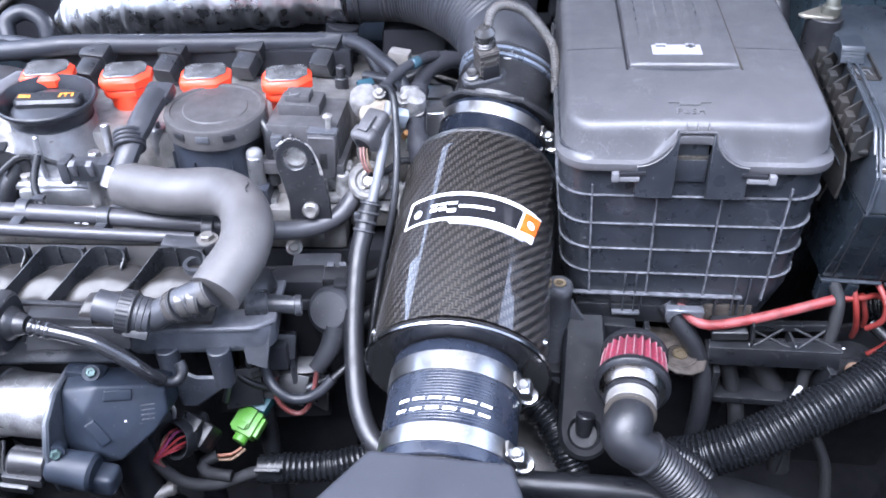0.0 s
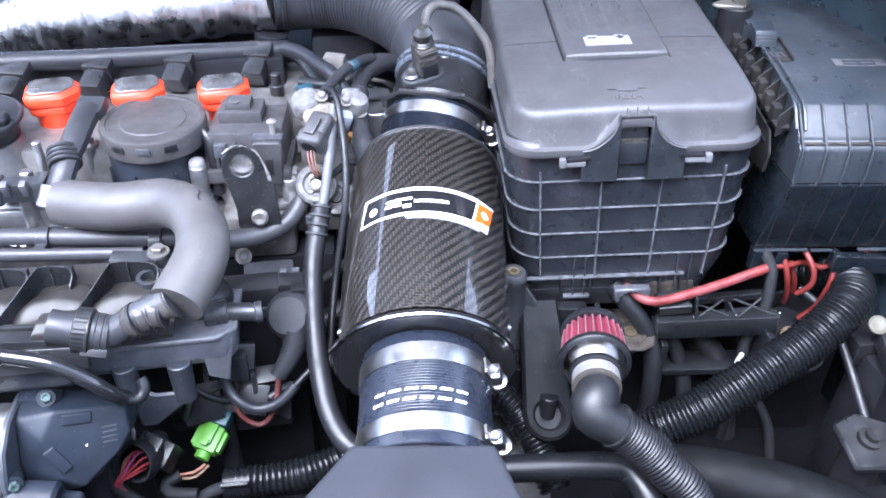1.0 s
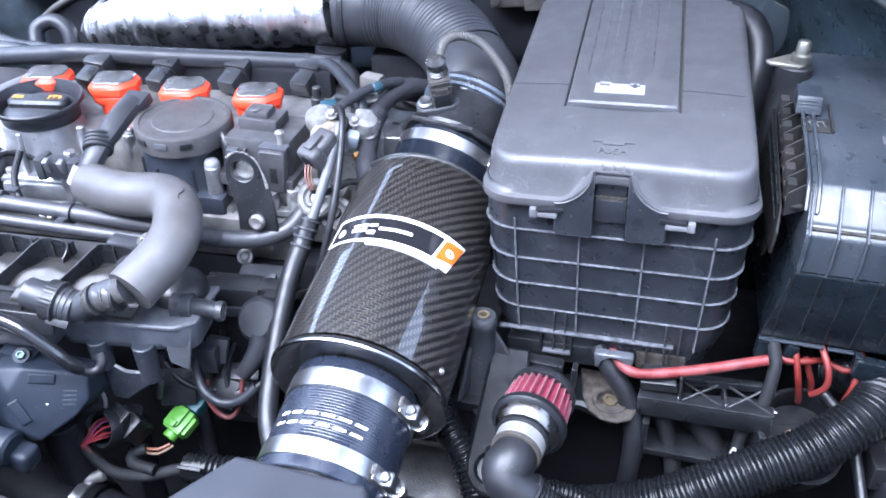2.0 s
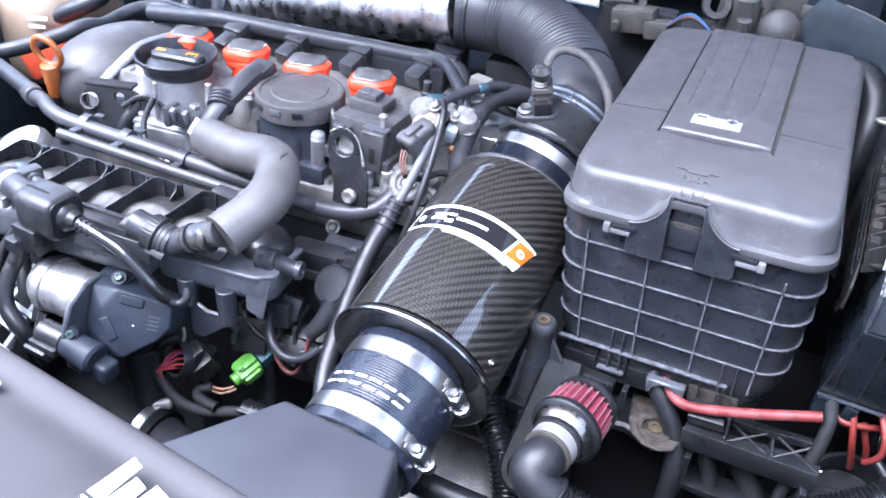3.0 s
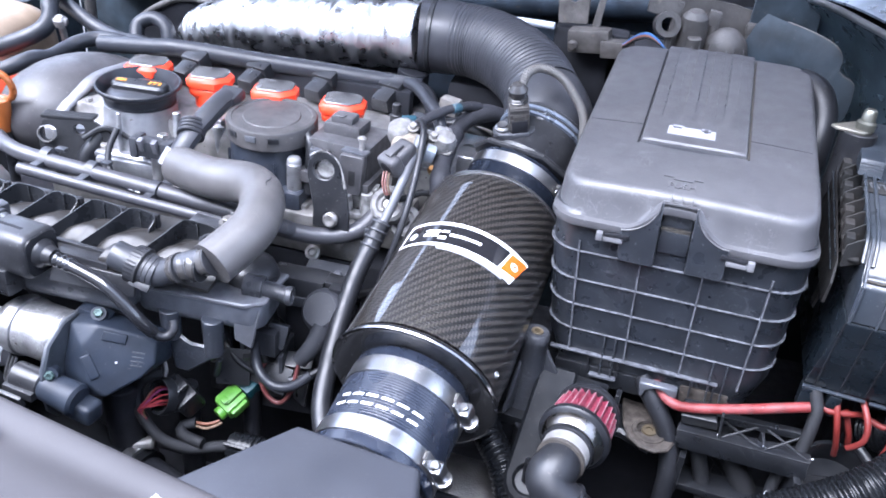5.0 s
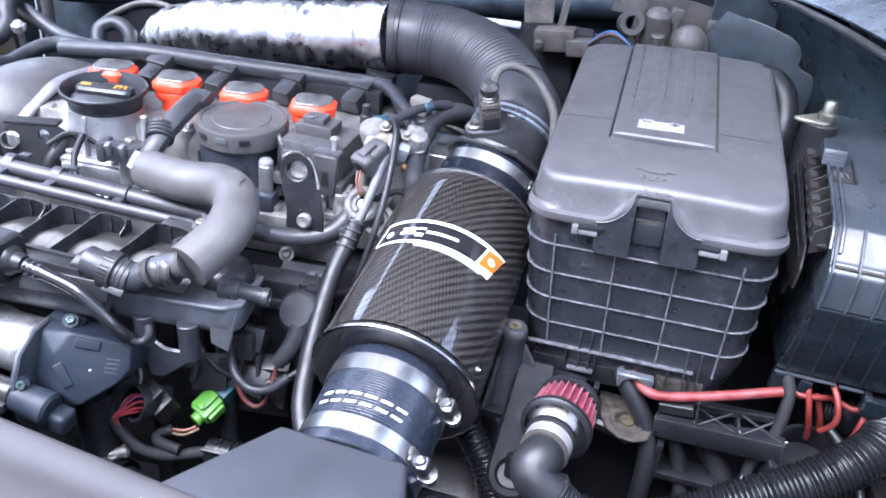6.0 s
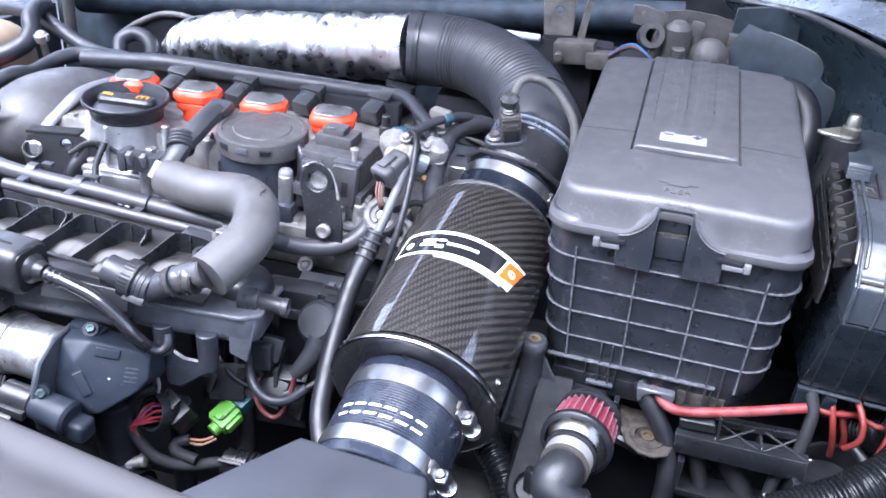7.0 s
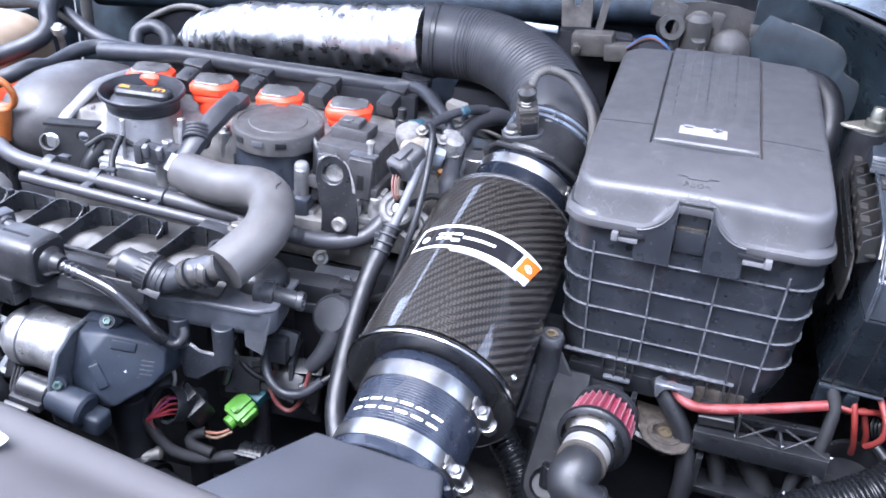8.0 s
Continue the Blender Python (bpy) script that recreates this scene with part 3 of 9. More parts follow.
    for a, s in ((-0.0605, -1), (0.0555, 1)):
        part("clip", joined(box(BOX @ V(a - s * 0.0035, -0.0110, 0.0305), (0.018, 0.005, 0.0045), (0, -3, -6), 0.0009), box(BOX @ V(a + s * 0.0085, -0.0120, 0.0325), (0.0060, 0.006, 0.0085), (0, -3, -6), 0.0010)), CLIP, t, "plastic clip with its sheen painted pale grey")
        part("clip_slot", box(BOX @ V(a - s * 0.0065, -0.0105, 0.0352), (0.022, 0.005, 0.0036), (0, -3 + s * 4, -6), 0.0004), DEEP, t, "dark slot over the clip")
    # battery symbol on the panel, and the raised word
    tilt = BOX @ Matrix.Translation((-0.0075, 0.1115, top(0, 0.1115) + 0.0048)) @ pose(0, 0, 0, 5.5, 0, 0) @ Matrix.Diagonal((0.92, 0.88, 1, 1))
    sym = [(-0.0248, -0.0115), (0.0245, -0.0115), (0.0245, 0.0095), (0.0185, 0.0095), (0.0185, 0.0125), (0.0095, 0.0125), (0.0095, 0.0095), (-0.0095, 0.0095), (-0.0095, 0.0125), (-0.0205, 0.0125), (-0.0205, 0.0095), (-0.0245, 0.0095)]
    lab = part("label", prism(sym, 0.0005, tilt, 0), LABEL, t, "white battery symbol label")
    part("print", prism([(-0.0205, 0.0045), (-0.0105, 0.0045), (-0.0105, 0.008), (-0.0205, 0.008)], 0.0003, tilt @ pose(0, 0, 0.0005), 0), GREY, lab)
    part("print", joined(prism([(0.0095, 0.0048), (0.0195, 0.0048), (0.0195, 0.0078), (0.0095, 0.0078)], 0.0003, tilt @ pose(0, 0, 0.0005), 0), prism([(0.0125, 0.002), (0.0165, 0.002), (0.0165, 0.0106), (0.0125, 0.0106)], 0.0004, tilt @ pose(0, 0, 0.0005), 0)), GREY, lab)
    word = BOX @ Matrix.Translation((-0.006, 0.017, top(0, 0.017) + 0.0001)) @ pose(0, 0, 0, 13, 0, 0)
    part("embossed_word", lettering("PUSH", 0.0105, word, 0.0007), LID, t, "raised word on the lid")
    part("embossed_arrow", prism([(-0.009, 0.0085), (0.009, 0.0085), (0.009, 0.0118), (0.018, 0.0118), (0.0, 0.0195), (-0.018, 0.0118), (-0.009, 0.0118)], 0.0007, word, 0), LID, t)
    return t


battery_box()

# ---- intake canister ----
CAN0, CAN1 = V(0.0073, 0.4613, 0.5434), V(0.0288, 0.6737, 0.6034)
AX = (CAN1 - CAN0).normalized()
CAN_UP = (V(0, 0, 1) - AX * AX.z).normalized()
CAN_SIDE = AX.cross(CAN_UP)


def on_can(deg, along, r):
    t = radians(deg)
    return CAN0 + AX * along + r * (math.cos(t) * CAN_UP + math.sin(t) * CAN_SIDE)


def band(r, along0, along1, deg0, deg1, thick=0.0005, n=40, slant0=0.0, slant1=0.0, rows=2, bow=0.0):
    """A strip lying on the round surface, slanted at its ends."""
    bm = bmesh.new()
    grid = []
    for k in range(rows + 1):
        f = k / rows
        row = []
        for i in range(n + 1):
            d0, d1 = deg0 + slant0 * f, deg1 + slant1 * f
            g = i / n
            row.append(bm.verts.new(on_can(d0 + (d1 - d0) * g, along0 + (along1 - along0) * f + bow * (1 - (2 * g - 1) ** 2), r + thick)))
        grid.append(row)
    for a, b in zip(grid, grid[1:]):
        for i in range(n):
            bm.faces.new((a[i], a[i + 1], b[i + 1], b[i]))
    bmesh.ops.recalc_face_normals(bm, faces=bm.faces)
    bm.faces.ensure_lookup_table()
    if bm.faces[0].normal.dot(on_can((deg0), along0, 1) - on_can(deg0, along0, 0)) < 0:
        bmesh.ops.reverse_faces(bm, faces=bm.faces)
    return bm


def intake_canister():
    t = holder("intake_canister", on_can(180, 0.1, 0.0787), "glossy carbon fibre intake canister with black end rings", "air intake")
    R, L, n = 0.0787, (CAN1 - CAN0).length, 96
    bm = bmesh.new()
    uv = bm.loops.layers.uv.new("UVMap")
    prof = [(0.004, R), (0.05, R), (0.1, R), (0.15, R), (0.2, R), (L - 0.003, R), (L, R - 0.002), (L + 0.001, R - 0.006)]
    rings = [[bm.verts.new(on_can(360 * i / n, h, r)) for i in range(n)] for h, r in prof]
    tow = 0.0027
    for k in range(len(prof) - 1):
        for i in range(n):
            j = (i + 1) % n
            f = bm.faces.new((rings[k][i], rings[k][j], rings[k + 1][j], rings[k + 1][i]))
            for lp, (a, b) in zip(f.loops, ((i, k), (i + 1, k), (i + 1, k + 1), (i, k + 1))):
                lp[uv].uv = (2 * math.pi * R * a / n / tow, prof[b][0] / tow)
    bmesh.ops.recalc_face_normals(bm, faces=bm.faces)
    part("shell", bm, CARBON, t, "glossy black carbon fibre twill shell")
    part("front_ring", lathe(CAN0 - AX * 0.006, AX, [(0.050, 0.004), (0.060, 0.004), (0.072, 0.001), (R + 0.0008, 0.0), (R + 0.0028, 0.0015), (R + 0.003, 0.004), (R + 0.0012, 0.0075), (R - 0.002, 0.009), (0.05, 0.0085)], 96), mat("dark_anodised_ring", (0.035, 0.035, 0.037), 0.16, 0.5, bump=0.0, var=0.05, coat=0.5), t, "dark gloss metal end ring")
    part("rim_bead", lathe(CAN0 - AX * 0.006, AX, [(R + 0.0012, 0.0002), (R + 0.0029, 0.0006), (R + 0.0036, 0.0024), (R + 0.0030, 0.004)], 96, False), mat("smoky_rim", (0.22, 0.22, 0.23), 0.2, 1.0, bump=0), t, "dark polished rolled rim")
    part("rear_ring", lathe(CAN1 - AX * 0.001, AX, [(R - 0.002, -0.001), (R + 0.0006, 0.0), (R + 0.0006, 0.0015), (R - 0.003, 0.003), (0.055, 0.004), (0.05, 0.004)], 96), STEEL, t, "thin bright metal rim")
    def decal(tl, tr, br, bl, lift, n=24):
        """A sheet on the round shell between four corners of (degrees, along)."""
        bm = bmesh.new()
        grid = []
        for k in range(4):
            g = k / 3
            row = []
            for i in range(n + 1):
                u = i / n
                a = [(1 - u) * ((1 - g) * bl[j] + g * tl[j]) + u * ((1 - g) * br[j] + g * tr[j]) for j in (0, 1)]
                row.append(bm.verts.new(on_can(a[0], a[1], R + lift)))
            grid.append(row)
        for a, b in zip(grid, grid[1:]):
            for i in range(n):
                bm.faces.new((a[i], b[i], b[i + 1], a[i + 1]))
        bm.normal_update()
        if sum(f.normal.dot(f.calc_center_median() - CAN0 - AX * (f.calc_center_median() - CAN0).dot(AX)) for f in bm.faces) < 0:
            bmesh.ops.reverse_faces(bm, faces=bm.faces)
        return bm
    def dot(deg, along, r, lift, squash=1.0):
        """A round spot on the shell."""
        bm = bmesh.new()
        bmesh.ops.contextual_create(bm, geom=[bm.verts.new(on_can(deg + math.degrees(r * squash * math.cos(q) / R), along + r * math.sin(q), R + lift)) for q in [2 * math.pi * i / 18 for i in range(18)]])
        return bm
    lab = part("label", joined(decal((-45.5, 0.1385), (54.8, 0.1375), (49.6, 0.1195), (-47.5, 0.1225), 0.0004, 48), decal((-47.5, 0.1225), (49.6, 0.1195), (45.6, 0.1000), (-49.3, 0.1075), 0.0004, 48)), WHITE, t, "black white and orange curved name label")
    part("label_strip", decal((-15.5, 0.1075), (40, 0.1045), (38, 0.0972), (-12.5, 0.1005), 0.0005, 30), LABEL, lab, "pale lower strip")
    part("label_field", joined(decal((-43.0, 0.1348), (36.8, 0.1325), (34.4, 0.1195), (-45.3, 0.1222), 0.0007, 40), decal((-45.3, 0.1222), (34.4, 0.1195), (31.9, 0.1072), (-47.0, 0.1092), 0.0007, 40)), DECAL, lab)
    part("label_patch", decal((38.6, 0.1322), (53.6, 0.1350), (47.9, 0.1110), (34.2, 0.1078), 0.0008, 14), DECAL_ORANGE, lab)
    part("label_mark", dot(43.6, 0.1205, 0.0046, 0.0011), WHITE, lab, "white round mark")
    part("label_mark", dot(43.9, 0.1212, 0.0018, 0.0013), DECAL_ORANGE, lab)
    part("print", dot(-37.0, 0.1192, 0.0046, 0.0010), PALE, lab, "pale round mark")
    # the name as plain slanted bars
    for d0, w, a0, a1 in ((-27.5, 5.2, 0.1165, 0.1258), (-21.3, 5.2, 0.1165, 0.1258), (-15.2, 5.8, 0.1135, 0.1258)):
        part("print", joined(decal((d0 + 0.8, a1), (d0 + w + 0.8, a1), (d0 + w + 0.4, a1 - 0.0030), (d0 + 0.4, a1 - 0.0030), 0.001, 6), decal((d0 + 0.2, a0 + 0.0042), (d0 + w + 0.2, a0 + 0.0042), (d0 + w, a0), (d0, a0), 0.001, 6)), WHITE, lab, "white plain bar shape")
    part("print", joined(*[decal((d0, 0.1222), (d0 + 1.9, 0.1222), (d0 + 1.9, 0.1186), (d0, 0.1186), 0.001, 3) for d0 in [-7.4 + 2.35 * k for k in range(10)]]), WHITE, lab, "row of small white bars")
    for d in (-74, 68.8, 190):
        part("rivet", lathe(on_can(d, 0.0168, R - 0.0005), on_can(d, 0, 1) - on_can(d, 0, 0), [(0.0038, 0), (0.0034, 0.001), (0.0018, 0.002), (0.0015, 0.0012)], 16), STEEL, t, "bright button screw")
    return t


intake_canister()


def hose_clamp(centre, axis, r, width, deg, label):
    """A worm drive band with its housing and screw."""
    c, a = V(centre), V(axis).normalized()
    t = holder("hose_clamp", c - V(0, 0, r), label, "clamp", "hose clamps")
    part("band", lathe(c - a * width / 2, a, [(r + 0.0002, 0), (r + 0.0012, 0.0004), (r + 0.0013, width * 0.5), (r + 0.0012, width - 0.0004), (r + 0.0002, width)], 72), STEEL, t, "bright steel band")
    up = (V(0, 0, 1) - a * a.z).normalized()
    side = a.cross(up)
    d = radians(deg)
    out, along = math.cos(d) * up + math.sin(d) * side, -math.sin(d) * up + math.cos(d) * side
    o = c + out * (r + 0.006)
    f = Matrix((along, a, out)).transposed().to_4x4()
    f.translation = o
    house = joined(box((0, 0, 0.0005), (0.014, width * 0.86, 0.0095), bev=0.003, segs=3), box((-0.011, 0, -0.0035), (0.016, width * 0.8, 0.0018), (0, -8, 0), 0.0006))
    house.transform(f)
    part("housing", house, STEEL, t, "worm housing")
    part("screw", joined(rod(o - along * 0.011, o + along * 0.012, 0.0044, segs=16), lathe(o + along * 0.010, along, [(0.0066, 0), (0.0082, 0.0008), (0.0082, 0.0022), (0.0066, 0.003), (0.0066, 0.0085), (0.0052, 0.0095), (0.0, 0.0095)], 12)), STEEL, t, "hexagon screw")
    notch = joined(*[box(f @ V(-0.012 - k * 0.0026, 0, -0.0042), (0.0011, width * 0.55, 0.001), bev=0) for k in range(5)])
    part("slot", notch, DULL, t)
    return t


RH = 0.0563
front_hose = thing("silicone_coupler", lathe(CAN0 - AX * 0.104, AX, [(RH - 0.005, 0.0), (RH - 0.001, 0.0), (RH, 0.001), (RH, 0.099), (RH - 0.001, 0.101), (RH - 0.005, 0.102)], 72), SILICONE, "ribbed navy black silicone coupler between duct and canister", "hose coupler", "couplers")
for k in range(16):
    part("ply_line", lathe(CAN0 - AX * (0.036 + 0.0026 * k), AX, [(RH, 0), (RH + 0.00012, 0.0005), (RH + 0.00012, 0.0016), (RH, 0.0021)], 72, False), SILICONE, front_hose)
for k in range(6):
    # plain slanted bars, two over each other
    d0 = -47 + 14.2 * k
    part("print", joined(band(RH, -0.0592, -0.0568, d0 + 1.6, d0 + 12.2, 0.0007, 8, 0.9, 0.9), band(RH, -0.0680, -0.0656, d0, d0 + 10.6, 0.0007, 8, 0.9, 0.9)), WHITE, front_hose, "plain white slanted bars")
hose_clamp(CAN0 - AX * 0.0235, AX, RH, 0.018, 74, "bright steel worm clamp round the coupler at the canister")
hose_clamp(CAN0 - AX * 0.086, AX, RH, 0.016, 70, "bright steel worm clamp round the coupler at the duct")
RR = 0.0568
BX = (AX + CAN_UP * 0.35 + CAN_SIDE * 0.17).normalized()
BU = (V(0, 0, 1) - BX * BX.z).normalized()
BS = BX.cross(BU)
thing("silicone_coupler", lathe(CAN1 - BX * 0.012, BX, [(RR - 0.005, 0.0), (RR, 0.001), (RR, 0.081), (RR - 0.002, 0.083), (RR - 0.005, 0.083)], 72), mat("dark_navy_silicone", (0.007, 0.009, 0.014), 0.22, var=0.1, bump=0.02, spec=0.22), "glossy navy black silicone coupler behind the canister", "hose coupler", "couplers")
hose_clamp(CAN1 + BX * 0.058, BX, RR, 0.014, 82, "bright steel worm clamp round the rear coupler")

# ---- front duct and panel ----
def quad_plate(pts, thick, bev=0.002):
    """A plate whose upper face is the given outline in space."""
    bm = bmesh.new()
    up = [bm.verts.new(p) for p in pts]
    f = bm.faces.new(up)
    bm.normal_update()
    nrm = f.normal if f.normal.z > 0 else -f.normal
    got = bmesh.ops.extrude_face_region(bm, geom=[f])
    for v in got["geom"]:
        if isinstance(v, bmesh.types.BMVert):
            v.co -= nrm * thick
    bmesh.ops.recalc_face_normals(bm, faces=bm.faces)
    return bevelled(bm, bev, 3)


duct = holder("intake_duct", (-0.03, 0.27, 0.46), "blue-grey plastic intake duct feeding the coupler", "air duct")
part("shell", quad_plate([(-0.060, 0.352, 0.569), (0.048, 0.338, 0.572), (0.078, 0.19, 0.575), (-0.175, 0.21, 0.562)], 0.11, 0.006), mat("blue_grey_duct_plastic", (0.0225, 0.0245, 0.031), 0.56, var=0.14, scale=14, dust=0.1, dust_colour=(0.13, 0.125, 0.125), bump=0.12, grain=1600, rvar=0.6, spec=0.4, wear=0.4), duct, "blue-grey plastic shell")
part("spigot", lathe(CAN0 - AX * 0.125, AX, [(0.046, 0.0), (0.0505, 0.001), (0.0505, 0.04), (0.046, 0.041)], 56), BLACK, duct, "black round spigot")


def skin(rows, thick=0.003):
    """A sheet through rows of points, given thickness."""
    bm = bmesh.new()
    grid = [[bm.verts.new(p) for p in r] for r in rows]
    for a, b in zip(grid, grid[1:]):
        for i in range(len(a) - 1):
            bm.faces.new((a[i], a[i + 1], b[i + 1], b[i]))
    bmesh.ops.recalc_face_normals(bm, faces=bm.faces)
    bmesh.ops.solidify(bm, geom=list(bm.faces), thickness=thick)
    bmesh.ops.recalc_face_normals(bm, faces=bm.faces)
    return bm


# slam panel: a rounded rear edge, a groove, then a broad flat that rises to the front
def slam(x, d, z):
    return V(x - 0.16 * d, 0.301 - 0.168 * (x + 0.30) - d, z)


prof = [(0.002, 0.54), (0.0, 0.562), (0.001, 0.568), (0.004, 0.5715), (0.008, 0.5725), (0.014, 0.5720), (0.021, 0.5705), (0.027, 0.5695), (0.033, 0.5700), (0.041, 0.5730), (0.050, 0.5765), (0.060, 0.5790), (0.08, 0.582), (0.16, 0.589), (0.26, 0.594), (0.34, 0.59), (0.36, 0.55)]
thing("trim", skin([[slam(x, d, z) for x in (-0.78, -0.55, -0.35, -0.15, 0.03, 0.22)] for d, z in prof], 0.004), GREYPANEL, "grey plastic slam panel cover across the front of the bay", "panel", kind="structure")
sign = holder("warning_label", (-0.09, 0.22, 0.584), "white printed warning label on the slam panel", "label", "warning labels")
sm = pose(-0.085, 0.222, 0.5862, 1.5, 4, -12)
# label blocks: glare on the label is put into their ragged white shape
for x0, x1, y0, y1 in ((-0.033, -0.0195, -0.030, 0.008), (-0.0185, -0.0035, -0.031, -0.002), (-0.0025, 0.0155, -0.032, 0.002), (0.0165, 0.034, -0.033, -0.006), (0.035, 0.052, -0.034, -0.002)):
    part("pictogram", prism([(x0, y0), (x1, y0), (x1 - 0.001, y1 - 0.002), (x0 + 0.002, y1)], 0.0004, sm, 0), WHITE, sign, "white label block with its glare painted in")
for k in range(3):
    part("print", prism([(-0.033, -0.033 - 0.004 * k), (0.052, -0.033 - 0.004 * k), (0.052, -0.035 - 0.004 * k), (-0.033, -0.035 - 0.004 * k)], 0.0003, sm, 0), WHITE, sign, "line of small print")
sign = holder("warning_label", (-0.28, 0.256, 0.584), "white printed warning label on the slam panel", "label", "warning labels")
part("sheet", prism([(-0.022, -0.012), (0.008, -0.0135), (0.0115, -0.0125), (0.0125, -0.009), (0.0135, 0.004), (0.0125, 0.0075), (0.009, 0.0085), (-0.022, 0.01)], 0.0005, pose(-0.276, 0.254, 0.5795, 4, 4, -10), 0.0), WHITE, sign)

# ---- engine ----
thing("engine_block", joined(box((-0.34, 0.77, 0.36), (0.54, 0.26, 0.36), bev=0.01), box((-0.33, 0.66, 0.34), (0.44, 0.12, 0.34), bev=0.01)), DEEP, "engine block, coloured as deep shade", "engine")
head = holder("cylinder_head", (-0.32, 0.75, 0.54), "oily cast aluminium cylinder head under the coils", "engine")
part("cover", box((-0.32, 0.765, 0.60), (0.42, 0.16, 0.10), bev=0.012, taper=(0.98, 0.92)), DULL, head, "dull oily aluminium cover")
part("front_rail", box((-0.31, 0.665, 0.565), (0.40, 0.05, 0.05), bev=0.006), DULL, head, "machined front rail")
for x in (-0.397, -0.311, -0.223, -0.135):
    part("boss", joined(rod((x, 0.70, 0.60), (x, 0.70, 0.652), 0.011, 0.010), bolt((x, 0.70, 0.652), (0, 0, 1), 0.006, 0.006)), ALU, head, "bolt boss")
    part("web", box((x + 0.04, 0.715, 0.63), (0.008, 0.07, 0.03), bev=0.002), DULL, head)


def coil(at):
    t = holder("ignition_coil", V(at) - V(0, 0, 0.034), "bright orange-red ignition coil in the head cover", "ignition coil", "ignition coils")
    x, y, z = at
    out = [(-0.026, -0.012), (-0.02, -0.021), (0.012, -0.021), (0.02, -0.014), (0.027, -0.008), (0.027, 0.012), (0.02, 0.02), (-0.018, 0.02), (-0.026, 0.014)]
    part("cap", joined(prism(out, 0.016, pose(x, y, z - 0.0095, 4, 0, 10), 0.0042), prism([(a * 0.90, b * 0.92) for a, b in out], 0.014, pose(x, y, z - 0.019, 4, 0, 10), 0.004), lathe((x, y, z - 0.034), (0, 0, 1), [(0.019, 0), (0.02, 0.018)], 24)), ORANGE, t, "orange-red plastic cap")
    part("insert", prism([(a * 0.84, b * 0.82) for a, b in out], 0.0025, pose(x, y + 0.0005, z + 0.0060, 4, 0, 10), 0.001), POTTING, t, "glossy grey potted top")
    return t


for c in ((-0.440, 0.760, 0.682), (-0.354, 0.757, 0.682), (-0.267, 0.755, 0.682), (-0.179, 0.753, 0.682)):
    coil(c)

foam = thing("foam_hose", tube([(-0.321, 0.622, 0.629), (-0.27, 0.60, 0.635), (-0.215, 0.585, 0.645), (-0.185, 0.55, 0.648), (-0.178, 0.51, 0.638), (-0.195, 0.465, 0.622)], 0.0225, 28), FOAM, "thick hose in a grey foam sleeve", "hose")

# splits in the foam
for p in ([(-0.183, 0.5665, 0.6685), (-0.1805, 0.560, 0.6700), (-0.1815, 0.553, 0.6704), (-0.179, 0.547, 0.6702)], [(-0.196, 0.478, 0.648), (-0.190, 0.474, 0.6455), (-0.186, 0.4735, 0.642)]):
    part("split", tube(p, 0.0006, 6, step=0.002), DEEP, foam, "dark split in the sleeve")


# ---- on the engine ----


def oil_cap():
    c = V(-0.417, 0.703, 0.683)
    t = holder("oil_filler_cap", c - V(0, 0, 0.06), "black oil filler cap with a moulded grip and worn yellow print", "filler cap")
    part("neck", joined(lathe(c - V(0, 0, 0.080), (0, 0, 1), [(0.052, 0), (0.049, 0.02), (0.043, 0.04), (0.042, 0.057)], 40), box((c.x - 0.06, c.y - 0.004, 0.617), (0.06, 0.035, 0.02), (0, 0, 20), 0.005), box((c.x + 0.03, c.y - 0.045, 0.60), (0.11, 0.035, 0.02), (0, 0, 5), 0.004)), BRIGHT, t, "bright cast aluminium neck")
    part("rim", lathe(c - V(0, 0, 0.026), (0.02, -0.06, 1), [(0.036, 0.0), (0.0405, 0.0005), (0.041, 0.004), (0.0395, 0.005), (0.0395, 0.008), (0.0412, 0.009), (0.0418, 0.016), (0.0455, 0.0205), (0.0482, 0.0225), (0.0492, 0.0245), (0.0488, 0.0268), (0.0475, 0.0278), (0.0462, 0.0272), (0.0455, 0.0250), (0.042, 0.020), (0.0405, 0.012), (0.0, 0.011)], 56, False), HOSE, t, "black rubber rim")
    part("disc", lathe(c - V(0, 0, 0.016), (0.02, -0.06, 1), [(0.0, 0.0), (0.0365, 0.0), (0.0365, 0.005), (0.033, 0.0075), (0.0, 0.0085)], 48), GREY, t)
    grip = part("grip", prism([(-0.037, -0.009), (-0.03, -0.013), (0.03, -0.013), (0.037, -0.009), (0.037, 0.009), (0.03, 0.013), (-0.03, 0.013), (-0.037, 0.009)], 0.013, pose(c.x, c.y + 0.002, c.z - 0.013, 3, 0, 6) @ Matrix.Diagonal((0.92, 0.85, 1, 1)), 0.003), BLACK, t, "raised black grip")
    m = pose(c.x, c.y + 0.002, c.z + 0.0003, 3, 0, 6) @ Matrix.Diagonal((0.85, 0.6, 1, 1))
    part("print", prism([(-0.034, -0.005), (-0.019, -0.006), (-0.02, 0.004), (-0.033, 0.005)], 0.0003, m, 0), WORN, grip, "worn yellow symbol")
    part("print", joined(*[prism([(a, -0.006), (a + 0.0025, -0.006), (a + 0.0025, 0.006), (a, 0.006)], 0.0003, m, 0) for a in (0.014, 0.0205, 0.028)], prism([(0.014, 0.004), (0.0305, 0.004), (0.0305, 0.007), (0.014, 0.007)], 0.0004, m, 0)), WORN, grip, "worn yellow symbol")


